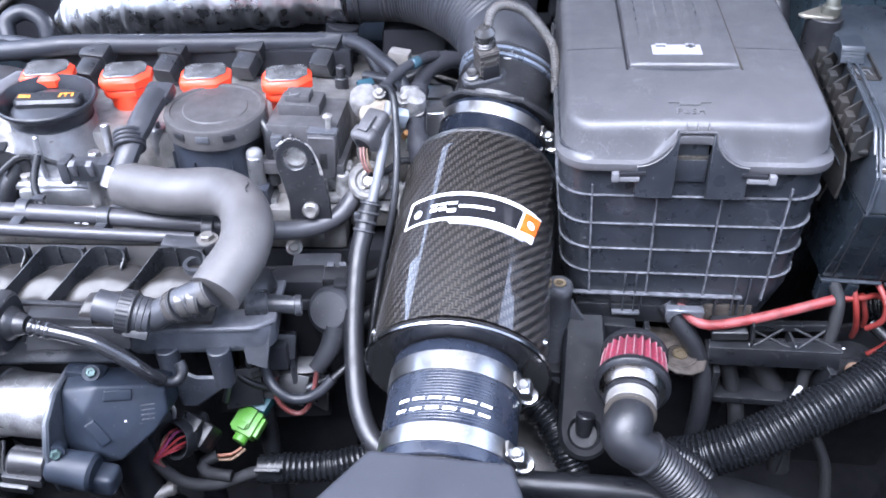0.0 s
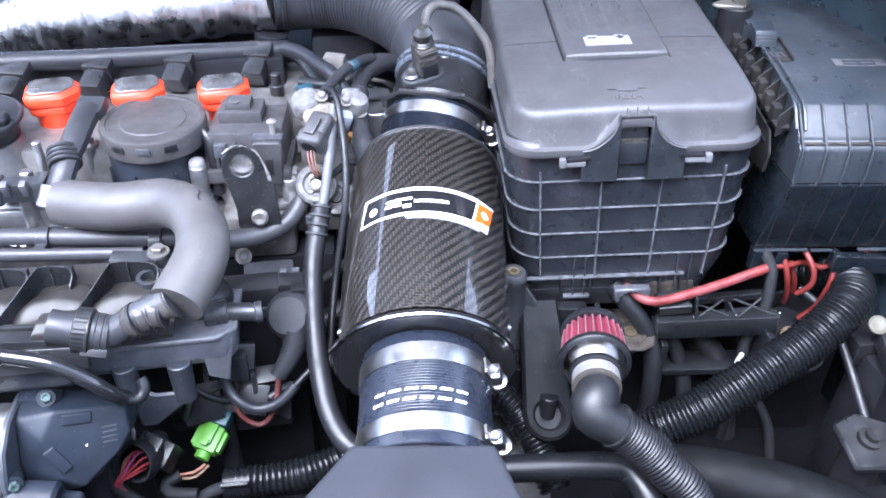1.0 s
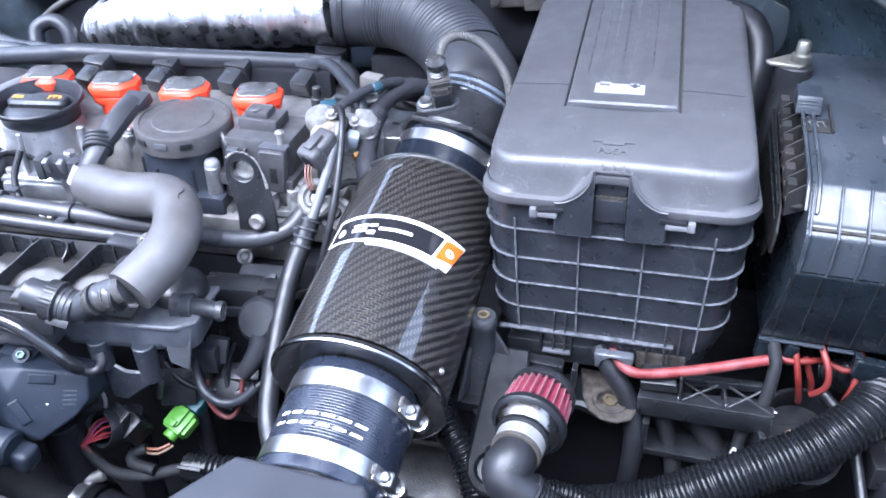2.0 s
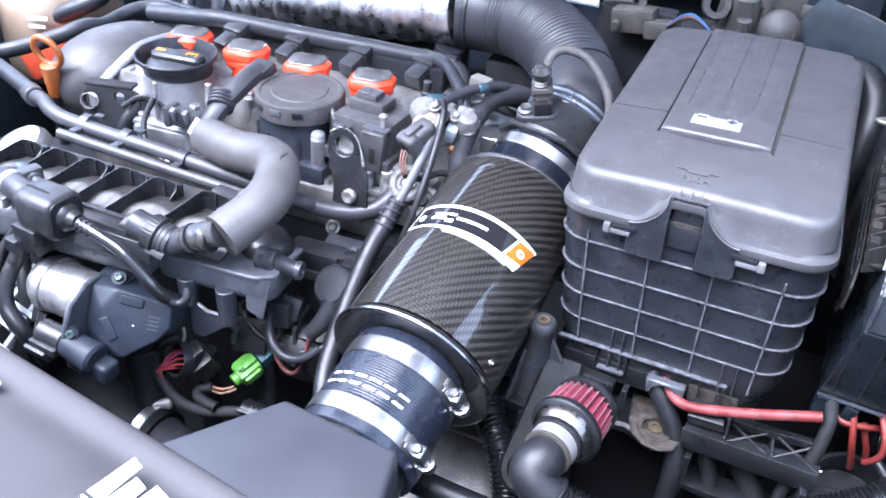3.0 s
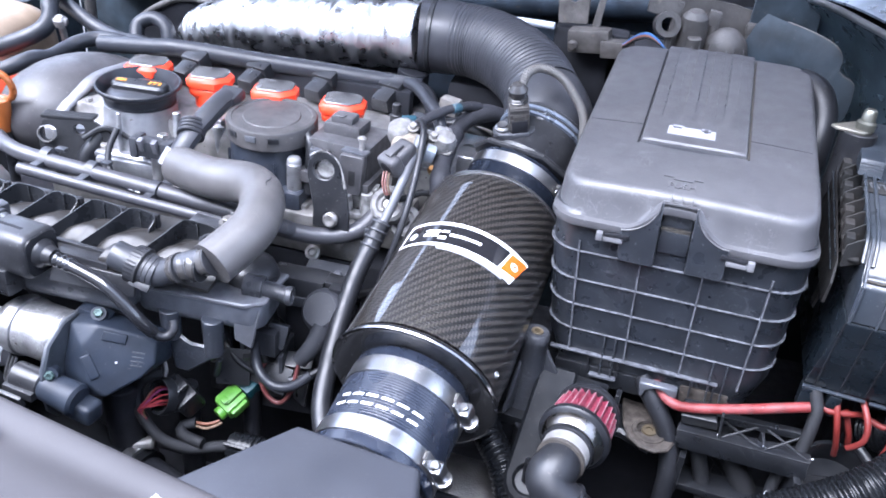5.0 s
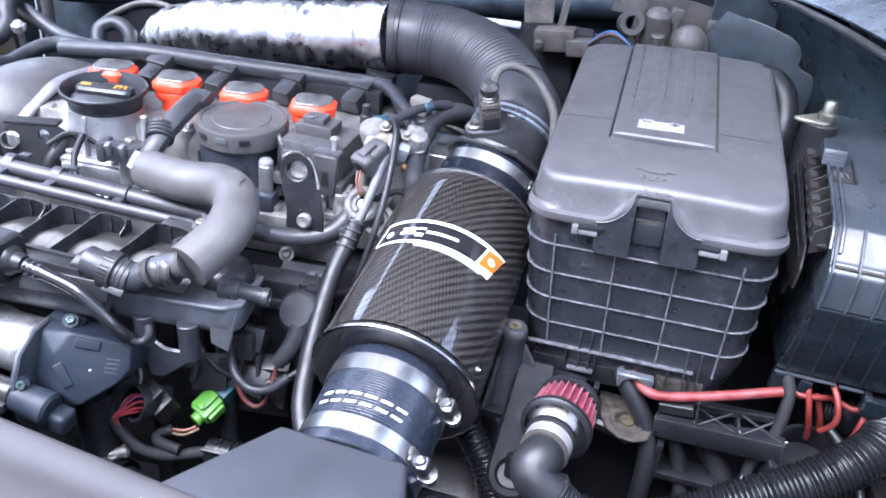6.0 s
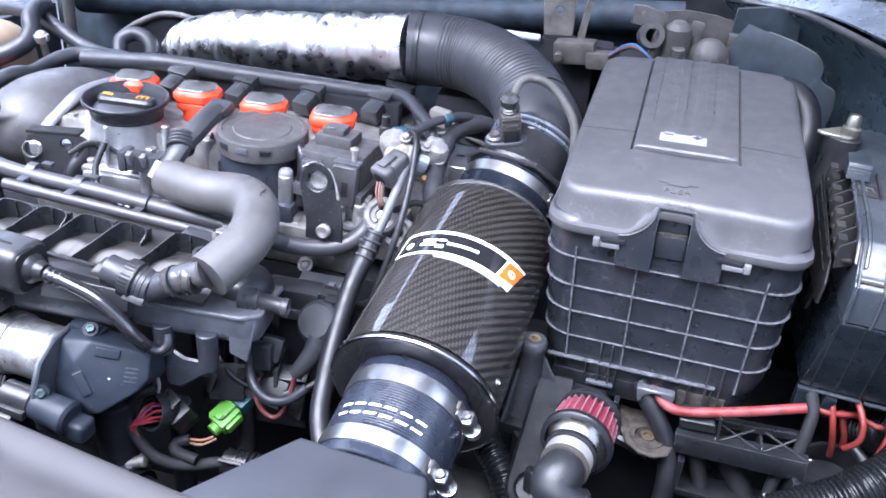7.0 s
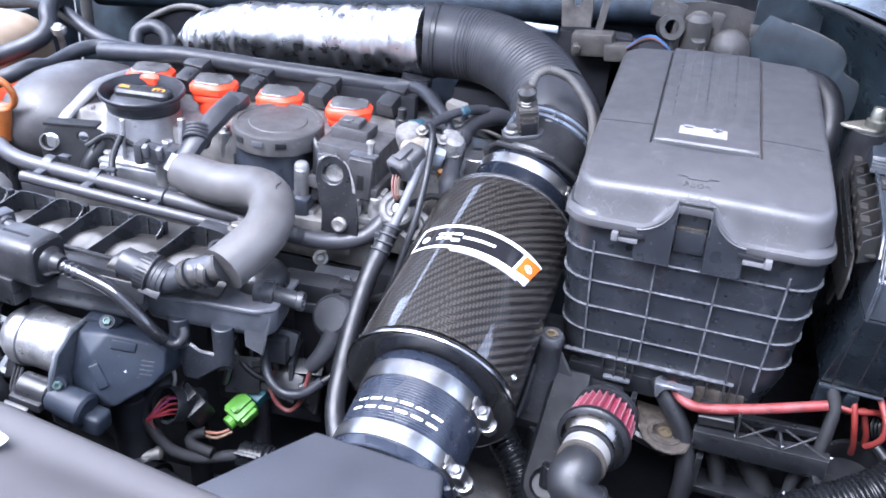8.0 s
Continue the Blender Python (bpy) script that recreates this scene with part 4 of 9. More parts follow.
oil_cap()
neck = holder("neck_bracket", (-0.40, 0.655, 0.585), "pale cast ledge with studs below the oil filler", "bracket")
part("ledge", prism([(-0.06, -0.008), (0.055, -0.010), (0.06, 0.006), (0.02, 0.012), (-0.06, 0.010)], 0.010, pose(-0.392, 0.652, 0.606, 0, 0, 2), 0.003), BRIGHT, neck, "machined ledge")
part("riser", box((-0.38, 0.662, 0.60), (0.09, 0.014, 0.05), (0, 0, 2), 0.004), ALU, neck)
part("stud", rod((-0.416, 0.652, 0.61), (-0.4145, 0.655, 0.663), 0.0028), ALU, neck, "thin pale stud")
part("stud", rod((-0.347, 0.664, 0.61), (-0.348, 0.668, 0.671), 0.0045), ALU, neck, "pale stud")
part("bolt", joined(rod((-0.36, 0.655, 0.61), (-0.36, 0.655, 0.640), 0.008), bolt((-0.36, 0.655, 0.640), (0, 0, 1), 0.0065, 0.007)), ALU, neck, "flanged bolt")
part("bolt", bolt((-0.435, 0.652, 0.6165), (0, -0.2, 1), 0.006, 0.006), DULL, neck)


def breather_housing():
    c = V(-0.242, 0.695, 0.682)
    t = holder("oil_separator", (c.x, c.y, 0.58), "round dusty black plastic oil separator on the head", "engine cover")
    part("lid", lathe(c - V(0, 0, 0.026), (0.0, -0.05, 1), [(0.0, 0.0), (0.050, 0.0), (0.0515, 0.0015), (0.0518, 0.0195), (0.0505, 0.0220), (0.0485, 0.0228), (0.0455, 0.0228), (0.0448, 0.0212), (0.033, 0.0214), (0.032, 0.0226), (0.0, 0.0232)], 64), mat("brown_dusty_lid", (0.038, 0.036, 0.0365), 0.52, var=0.25, scale=60, dust=0.35, dust_colour=(0.11, 0.1, 0.095), bump=0.15, grain=600, wear=0.6), t, "dusty round lid with a stepped rim")
    for k in range(3):
        d = radians(-120 + 28 * k)
        part("rim_clip", box((c.x + 0.0515 * math.cos(d), c.y + 0.0515 * math.sin(d), c.z - 0.014), (0.004, 0.013, 0.007), (0, 0, math.degrees(d)), 0.001), SATIN if k == 1 else BLACK, t)
    drum = mat("dusty_navy_drum", (0.0155, 0.019, 0.027), 0.42, var=0.25, dust=0.12, dust_colour=(0.12, 0.11, 0.105), bump=0.08, spec=0.35, scratch=0.15)
    part("drum", lathe((c.x - 0.002, c.y + 0.002, 0.585), (0, 0, 1), [(0.0, 0.0), (0.049, 0.0), (0.0495, 0.004), (0.0478, 0.008), (0.0472, 0.070), (0.0455, 0.074), (0.0, 0.074)], 56), drum, t, "dark navy drum")
    part("foot", box((c.x - 0.004, c.y - 0.02, 0.596), (0.118, 0.06, 0.028), (0, 0, 0), 0.006), drum, t)
    for d in (-150, -108, -62, -30):
        a = radians(d)
        part("rib", box((c.x - 0.002 + 0.0485 * math.cos(a), c.y + 0.002 + 0.0485 * math.sin(a), 0.615), (0.004, 0.0022, 0.045), (0, 0, d), 0.0006), drum, t)
    part("side_arm", tube([(c.x + 0.048, c.y - 0.012, 0.668), (c.x + 0.056, c.y - 0.020, 0.660), (c.x + 0.058, c.y - 0.026, 0.635), (c.x + 0.057, c.y - 0.028, 0.605)], 0.0065, 12), BLACK, t, "bent side arm")


breather_housing()


mat("grimy_aluminium_stay", (0.32, 0.315, 0.31), 0.5, 0.5, 0.5, 110, 0.4, 420, dust=0.8, dust_colour=(0.06, 0.05, 0.04))


def fuel_pump():
    t = holder("high_pressure_pump", (-0.145, 0.70, 0.58), "square black plastic pump cover with a stepped top", "pump")
    part("cover", joined(box((-0.150, 0.703, 0.648), (0.078, 0.075, 0.045), (0, 0, -4), 0.004, (0.94, 0.9)), box((-0.150, 0.69, 0.628), (0.086, 0.07, 0.014), (0, 0, -4), 0.002)), PUMP_GREY, t, "dusty black stepped cover")
    part("plug", joined(box((-0.156, 0.708, 0.676), (0.044, 0.034, 0.014), (0, 0, -4), 0.003), box((-0.158, 0.706, 0.686), (0.026, 0.022, 0.010), (0, 0, -4), 0.003), rod((-0.160, 0.70, 0.690), (-0.160, 0.70, 0.6925), 0.006)), PUMP_GREY, t, "raised plug socket")
    for k in range(4):
        part("rib", box((-0.180 + 0.018 * k, 0.6655 - 0.0012 * k, 0.645), (0.003, 0.005, 0.036), (0, 0, -4), 0.0008), PUMP_GREY, t)
    part("clip", box((-0.176, 0.664, 0.655), (0.012, 0.007, 0.014), (0, 0, -4), 0.001), SATIN, t, "grey clip")
    tower = prism([(-0.0125, -0.046), (0.0125, -0.046), (0.0145, -0.004), (0.0125, 0.0), (-0.0125, 0.0), (-0.0145, -0.004)], 0.011, pose(-0.129, 0.6625, 0.667, 88, 0, -4), 0.0012)
    part("side_bracket", tower, PUMP_GREY, t, "bracket tower with a dark slot")
    part("slot", box((-0.1285, 0.6515, 0.641), (0.0075, 0.003, 0.017), (-2, 0, -4), 0.0004), SOOT, t, "dark slot")
    part("bracket_lip", box((-0.129, 0.6625, 0.6685), (0.030, 0.013, 0.003), (0, 0, -4), 0.001), SATIN, t)
    part("screw", joined(rod((-0.1235, 0.667, 0.668), (-0.1238, 0.668, 0.681), 0.0030, segs=12), lathe((-0.1238, 0.668, 0.681), (0, 0, 1), [(0.0, 0), (0.0052, 0), (0.0050, 0.0022), (0.003, 0.0036), (0.0, 0.0036)], 16)), DULL, t, "bare metal screw")
    part("stay", joined(box((-0.121, 0.672, 0.602), (0.036, 0.02, 0.05), bev=0.005), rod((-0.112, 0.658, 0.575), (-0.112, 0.656, 0.625), 0.0085, 0.007), rod((-0.134, 0.655, 0.60), (-0.134, 0.652, 0.622), 0.0065), box((-0.124, 0.655, 0.596), (0.03, 0.012, 0.008), bev=0.002)), bpy.data.materials["grimy_aluminium_stay"], t, "grimy aluminium stay")
    part("foot", box((-0.15, 0.70, 0.60), (0.07, 0.06, 0.05), bev=0.004), DULL, t)


fuel_pump()

lift = holder("lifting_bracket", (-0.145, 0.63, 0.585), "black steel lifting bracket with a worn round eye", "bracket", "lifting brackets")
part("plate", prism([(-0.016, 0.0), (0.026, 0.0), (0.025, 0.022), (0.021, 0.045), (0.016, 0.066), (0.009, 0.081), (-0.003, 0.088), (-0.016, 0.085), (-0.024, 0.074), (-0.025, 0.058), (-0.020, 0.040), (-0.016, 0.02)], 0.004, pose(-0.147, 0.628, 0.588, 84, 0, 2), 0.001, [(-0.006, 0.067, 0.0115)]), BLACK, lift, "black plate with worn edge")
rim = spline([(-0.169, 0.6345, 0.668), (-0.160, 0.6350, 0.6745), (-0.150, 0.6350, 0.6755), (-0.138, 0.6340, 0.6685), (-0.1312, 0.6325, 0.654), (-0.1265, 0.6305, 0.634)], 0.0015)
chips = random.Random(11)
k = 0
while k < len(rim) - 6:
    n = chips.randint(2, 6)
    part("worn_edge", tube([p + V(0, -0.0028, 0.0004) for p in rim[k:k + n + 1]], chips.uniform(0.0005, 0.0013), 6, step=0.0015, wobble=0.6), BARE, lift, "chipped bare metal edge")
    k += n + chips.randint(0, 2 + k // 12)
part("eye_seat", lathe((-0.1535, 0.634, 0.6535), (0, -1, 0.1), [(0.0, -0.006), (0.0095, -0.006), (0.0095, -0.004), (0.0, -0.004)], 20), bpy.data.materials["grimy_aluminium_stay"], lift, "grimy metal behind the eye")
part("bolt", joined(lathe((-0.141, 0.624, 0.601), (0, -1, 0.2), [(0.0, 0), (0.0085, 0), (0.0085, 0.004), (0.006, 0.007), (0.0, 0.006)], 20)), DULL, lift, "dull round bolt head")
part("foot", box((-0.145, 0.634, 0.578), (0.03, 0.014, 0.03), bev=0.002), DULL, lift)
post = holder("capped_stud", (-0.2, 0.66, 0.58), "pale stud with a white plastic cap", "stud")
part("cap", lathe((-0.2, 0.66, 0.64), (0, 0, 1), [(0.0, 0), (0.008, 0.0), (0.0082, 0.005), (0.0065, 0.008), (0.003, 0.0095), (0.0, 0.0097)], 24), mat("grey_white_cap", (0.16, 0.16, 0.165), 0.45), post, "white plastic cap")
part("stem", joined(rod((-0.2, 0.66, 0.58), (-0.2, 0.66, 0.642), 0.0085), box((-0.197, 0.66, 0.592), (0.03, 0.02, 0.008), bev=0.002)), ALU, post)

# engine end cover at the oil filler, and the bracket beside it
def end_cover():
    t = holder("timing_cover", (-0.52, 0.74, 0.56), "grey black rounded timing cover with a bright metal edge", "engine cover")
    bm = bmesh.new()
    bmesh.ops.create_uvsphere(bm, u_segments=32, v_segments=16, radius=1)
    for v in bm.verts:
        v.co = V(v.co.x * 0.074, v.co.y * 0.105, max(-0.4, v.co.z) * 0.062)
    bm.transform(pose(-0.537, 0.755, 0.617, 0, 12, -28))
    part("shell", bm, mat("grimy_black_cover", (0.040, 0.0385, 0.041), 0.4, var=0.3, dust=0.3, dust_colour=(0.09, 0.08, 0.075), bump=0.1, spec=0.35), t, "grimy black shell")
    part("edge", tube([(-0.522, 0.672, 0.625), (-0.512, 0.695, 0.645), (-0.50, 0.735, 0.664), (-0.482, 0.785, 0.668)], 0.013, 16, flat=0.45), mat("satin_aluminium", (0.13, 0.13, 0.138), 0.5, 0.6, 0.2, 40, 0.2, 400, dust=0.25, dust_colour=(0.14, 0.12, 0.1)), t, "satin aluminium flange edge")
    part("flange", prism([(-0.05, -0.06), (0.04, -0.06), (0.05, 0.06), (-0.02, 0.07)], 0.03, pose(-0.475, 0.715, 0.60, 0, 0, 0), 0.006), BRIGHT, t, "bright aluminium flange")
    for p in ((-0.487, 0.70, 0.64), (-0.478, 0.73, 0.648)):
        part("stud", joined(rod(V(p) - V(0, 0, 0.02), V(p) + V(0, 0, 0.004), 0.006), bolt(V(p) + V(0, 0, 0.004), (0, 0, 1), 0.005, 0.008, False)), DULL, t)


end_cover()
lift2 = holder("lifting_bracket", (-0.48, 0.645, 0.59), "black steel bracket with a bright eye and notch", "bracket", "lifting brackets")
part("plate", prism([(-0.034, 0.006), (0.045, 0.0), (0.048, 0.04), (0.03, 0.052), (-0.01, 0.055), (-0.03, 0.05), (-0.038, 0.035)], 0.005, pose(-0.475, 0.642, 0.593, 80, 0, 14), 0.001, [(-0.024, 0.035, 0.009), (0.012, 0.042, 0.006)]), TAPE, lift2)
part("top_flange", box((-0.480, 0.654, 0.647), (0.06, 0.018, 0.004), (0, 0, 14), 0.001), TAPE, lift2)
part("eye", lathe(V(-0.4995, 0.633, 0.628), (0.2, -1, 0.15), [(0.009, -0.003), (0.009, 0.0010), (0.0098, 0.0010), (0.0102, 0)], 24, False), DULL, lift2, "bright worn eye")
part("foot", box((-0.47, 0.652, 0.592), (0.06, 0.02, 0.03), (0, 0, 14), 0.003), DEEP, lift2)
thing("cable_grommet", tube([(-0.445, 0.665, 0.635), (-0.448, 0.655, 0.62), (-0.455, 0.645, 0.605), (-0.458, 0.64, 0.585)], 0.011, 14), RUBBER, "black rubber cable boot beside the filler", "boot")
thing("sensor_lead", tube([(-0.455, 0.64, 0.628), (-0.435, 0.655, 0.64), (-0.40, 0.655, 0.632), (-0.375, 0.645, 0.632)], 0.003, 8), RUBBER, "thin black sensor lead", "cable")
conn = holder("sensor_plug", (-0.362, 0.642, 0.60), "black sensor plug with silver latches", "connector")
part("body", joined(box((-0.362, 0.642, 0.634), (0.040, 0.018, 0.020), (0, 0, 0), 0.003), box((-0.384, 0.642, 0.634), (0.010, 0.023, 0.025), bev=0.003), box((-0.343, 0.642, 0.634), (0.012, 0.024, 0.026), bev=0.003)), GREY, conn)
for x in (-0.373, -0.356):
    part("latch", box((x, 0.633, 0.640), (0.006, 0.008, 0.016), (20, 0, 0), 0.001), RIBS0, conn, "pale worn latch")
part("stay", rod((-0.362, 0.645, 0.58), (-0.362, 0.645, 0.624), 0.008), ALU, conn)
thing("vacuum_line", tube([(-0.415, 0.65, 0.645), (-0.418, 0.632, 0.62), (-0.405, 0.618, 0.60), (-0.375, 0.612, 0.592), (-0.33, 0.612, 0.598)], 0.0038, 10), RUBBER, "thin blue-black rubber vacuum line", "hose")

# elbow between separator and foam sleeve
elbow = holder("breather_elbow", (-0.318, 0.65, 0.62), "black plastic breather elbow with a knurled quick coupling", "pipe")
part("pipe", tube([(-0.326, 0.622, 0.634), (-0.318, 0.640, 0.655), (-0.313, 0.665, 0.668), (-0.308, 0.690, 0.679), (-0.304, 0.708, 0.684)], lambda s: 0.0125 if s < 0.55 else 0.0135, 10, flat=0.85), MATT, elbow)
f = V(-0.005, 0.02, 0.012)
part("top_block", box((-0.303, 0.711, 0.684), (0.028, 0.024, 0.014), (16, 0, -8), 0.004), MATT, elbow)
part("collar", joined(*[rod(V(-0.317, 0.643, 0.657) + f * (0.2 * k), V(-0.317, 0.643, 0.657) + f * (0.2 * k + 0.17), 0.0155) for k in range(4)]), MATT, elbow, "ribbed collar")
part("crimp", rod((-0.33, 0.616, 0.626), (-0.324, 0.628, 0.642), 0.0145), ALU, elbow, "bright crimped end")
coupling = holder("quick_coupling", (-0.25, 0.465, 0.58), "glossy black quick coupling wrapped in creased tape", "pipe")
part("pipe", tube([(-0.296, 0.464, 0.609), (-0.277, 0.463, 0.604), (-0.262, 0.463, 0.599), (-0.250, 0.463, 0.5985), (-0.240, 0.464, 0.6035), (-0.226, 0.4655, 0.612), (-0.205, 0.467, 0.622)], lambda v: 0.0140 if v < 0.25 else 0.0124, 28, step=0.003), GREY, coupling)
ax = V(1, 0.0, -0.26).normalized()
def knurled(p, axis, r, w, n=30):
    """A ring whose rim is fluted."""
    bm, f = bmesh.new(), frame_of(axis)
    rings = []
    for rr, h in ((r - 0.002, 0), (r, 0.0008), (r, w - 0.0008), (r - 0.002, w)):
        rings.append([bm.verts.new(V(p) + f @ V((rr + (0.00035 if i % 4 < 2 else 0)) * math.cos(2 * math.pi * i / (4 * n)), (rr + (0.00035 if i % 4 < 2 else 0)) * math.sin(2 * math.pi * i / (4 * n)), h)) for i in range(4 * n)])
    for a, b in zip(rings, rings[1:]):
        for i in range(4 * n):
            bm.faces.new((a[i], a[(i + 1) % (4 * n)], b[(i + 1) % (4 * n)], b[i]))
    bm.faces.new(rings[0][::-1])
    bm.faces.new(rings[-1])
    bmesh.ops.recalc_face_normals(bm, faces=bm.faces)
    return bm


part("collar", knurled((-0.2775, 0.463, 0.6045), ax, 0.0186, 0.0115), BLACK, coupling, "knurled ring")
part("collar_lip", lathe(V(-0.2775, 0.463, 0.6045) + ax * 0.011, ax, [(0.0, 0), (0.0192, 0.0), (0.0194, 0.0012), (0.0176, 0.0028), (0.0, 0.0028)], 40), BLACK, coupling)
part("tab", box(V(-0.262, 0.4475, 0.592), (0.020, 0.004, 0.007), (-40, 14, 0), 0.0008), BLACK, coupling, "release tab")
part("sleeve", lathe(V(-0.2655, 0.463, 0.6012), ax, [(0.0, 0), (0.0160, 0.0), (0.0166, 0.001), (0.0162, 0.0045), (0.0154, 0.005), (0.0162, 0.0056), (0.0160, 0.0095), (0.0150, 0.0100), (0.0158, 0.0106), (0.0154, 0.0142), (0.0136, 0.0155), (0.0, 0.0155)], 40), GREY, coupling, "grooved sleeve")
for k in range(4):
    p = V(-0.236, 0.4642, 0.606).lerp(V(-0.207, 0.467, 0.6195), k / 3)
    tilt = V(0.85, 0.10 * (k % 2), 0.42 - 0.16 * (k % 3)).normalized()
    part("wrap_fold", rod(p, p + tilt * 0.0100, 0.0136 + 0.0004 * (k % 3), 0.0146 - 0.0004 * (k % 2), segs=32, bev=0.002), WRAP, coupling, "creased glossy tape")
    part("crease", lathe(p + tilt * 0.0098, tilt, [(0.0130, 0), (0.0150, 0.0003), (0.0150, 0.0010), (0.0130, 0.0013)], 32), RIBS if k % 2 else BLACK, coupling, "raised tape edge")

# vacuum rails in front of the head
rail = holder("hose_rail", (-0.34, 0.595, 0.57), "two grey pipes clipped side by side along the manifold", "pipe")
part("upper_pipe", tube([(-0.60, 0.64, 0.612), (-0.555, 0.618, 0.622), (-0.525, 0.60, 0.622), (-0.48, 0.592, 0.619), (-0.35, 0.597, 0.608), (-0.20, 0.604, 0.592), (-0.183, 0.607, 0.588)], 0.0088, 18), RAIL, rail, "grey pipe with faded print")
part("lower_pipe", tube([(-0.485, 0.567, 0.616), (-0.38, 0.570, 0.608), (-0.245, 0.574, 0.599)], 0.0052, 14, flat=1.2), RAIL, rail, "flat grey metal strip pipe")
for x in (-0.47, -0.414, -0.337, -0.238):
    z = 0.608 - (x + 0.35) * 0.1
    part("clip", joined(lathe(V(x - 0.006, 0.597, z), (1, 0.02, -0.08), [(0.009, 0), (0.0112, 0.001), (0.0112, 0.011), (0.009, 0.012)], 20), box((x, 0.583, z - 0.002), (0.010, 0.022, 0.006), bev=0.001), box((x + 0.012, 0.606, z + 0.008), (0.012, 0.008, 0.004), bev=0.001)), GREY, rail, "grey plastic clip")
for k in range(7):
    part("print", box((-0.405 + 0.0085 * k, 0.5892, 0.6095 - 0.0009 * k), (0.005, 0.0012, 0.0026), (35, 0, 0), 0), PALE, rail)
part("stop", joined(rod((-0.225, 0.553, 0.585), (-0.225, 0.553, 0.614), 0.010), box((-0.25, 0.56, 0.604), (0.04, 0.018, 0.006), (0, 4, 0), 0.002)), GREY, rail)
part("bolt", bolt((-0.225, 0.553, 0.615), (0, 0, 1), 0.0065, 0.005), DULL, rail, "dull hexagon bolt")
thing("heater_hose", tube([(-0.30, 0.61, 0.60), (-0.23, 0.612, 0.588), (-0.183, 0.612, 0.583), (-0.149, 0.622, 0.579), (-0.116, 0.637, 0.585), (-0.096, 0.66, 0.605)], 0.0098, 18), RAIL, "smooth grey black rubber hose to the pump", "hose")


WEB_X = (-0.543, -0.499, -0.455, -0.411, -0.366, -0.322, -0.262, -0.205)


def trough(x, y):
    """Height of the runners' upper skin: a smooth dome in each cell, falling off towards the front."""
    f = (0.54 - y) / 0.09
    u = x + 0.042 * max(-0.1, f - 0.15)
    a, b = [(p, q) for p, q in zip(WEB_X, WEB_X[1:]) if p <= u or p == WEB_X[0]][-1]
    e = min(1.0, abs((u - a) / (b - a) - 0.5) * 2.15)
    s_ = min(1.0, max(0.0, (f - 0.10 - 0.22 * e * e) / 0.22))
    dome = 0.0075 * math.sqrt(1 - e * e) * math.sqrt(1 - (1 - s_) ** 2)
    r_ = min(1.0, max(0.0, (f - 0.36 - 0.06 * e) / 0.24))
    return 0.6000 - 0.004 * f - 0.0095 * r_ * r_ * (3 - 2 * r_) + dome + 0.012 * max(0, 0.1 - f)


def ribbon(pts, height, thick):
    """An upright wall of even height along a line."""
    line = spline(pts, 0.003)
    rings = []
    bm = bmesh.new()
    for i, p in enumerate(line):
        d = line[min(i + 1, len(line) - 1)] - line[max(i - 1, 0)]
        n = V(-d.y, d.x, 0).normalized() * thick / 2
        rings.append([bm.verts.new(q) for q in (p - n - V(0, 0, height), p - n, p + n, p + n - V(0, 0, height))])
    for a, b in zip(rings, rings[1:]):
        for k in range(4):
            bm.faces.new((a[k], a[(k + 1) % 4], b[(k + 1) % 4], b[k]))
    bm.faces.new(rings[0][::-1])
    bm.faces.new(rings[-1])
    bmesh.ops.recalc_face_normals(bm, faces=bm.faces)
    return bm


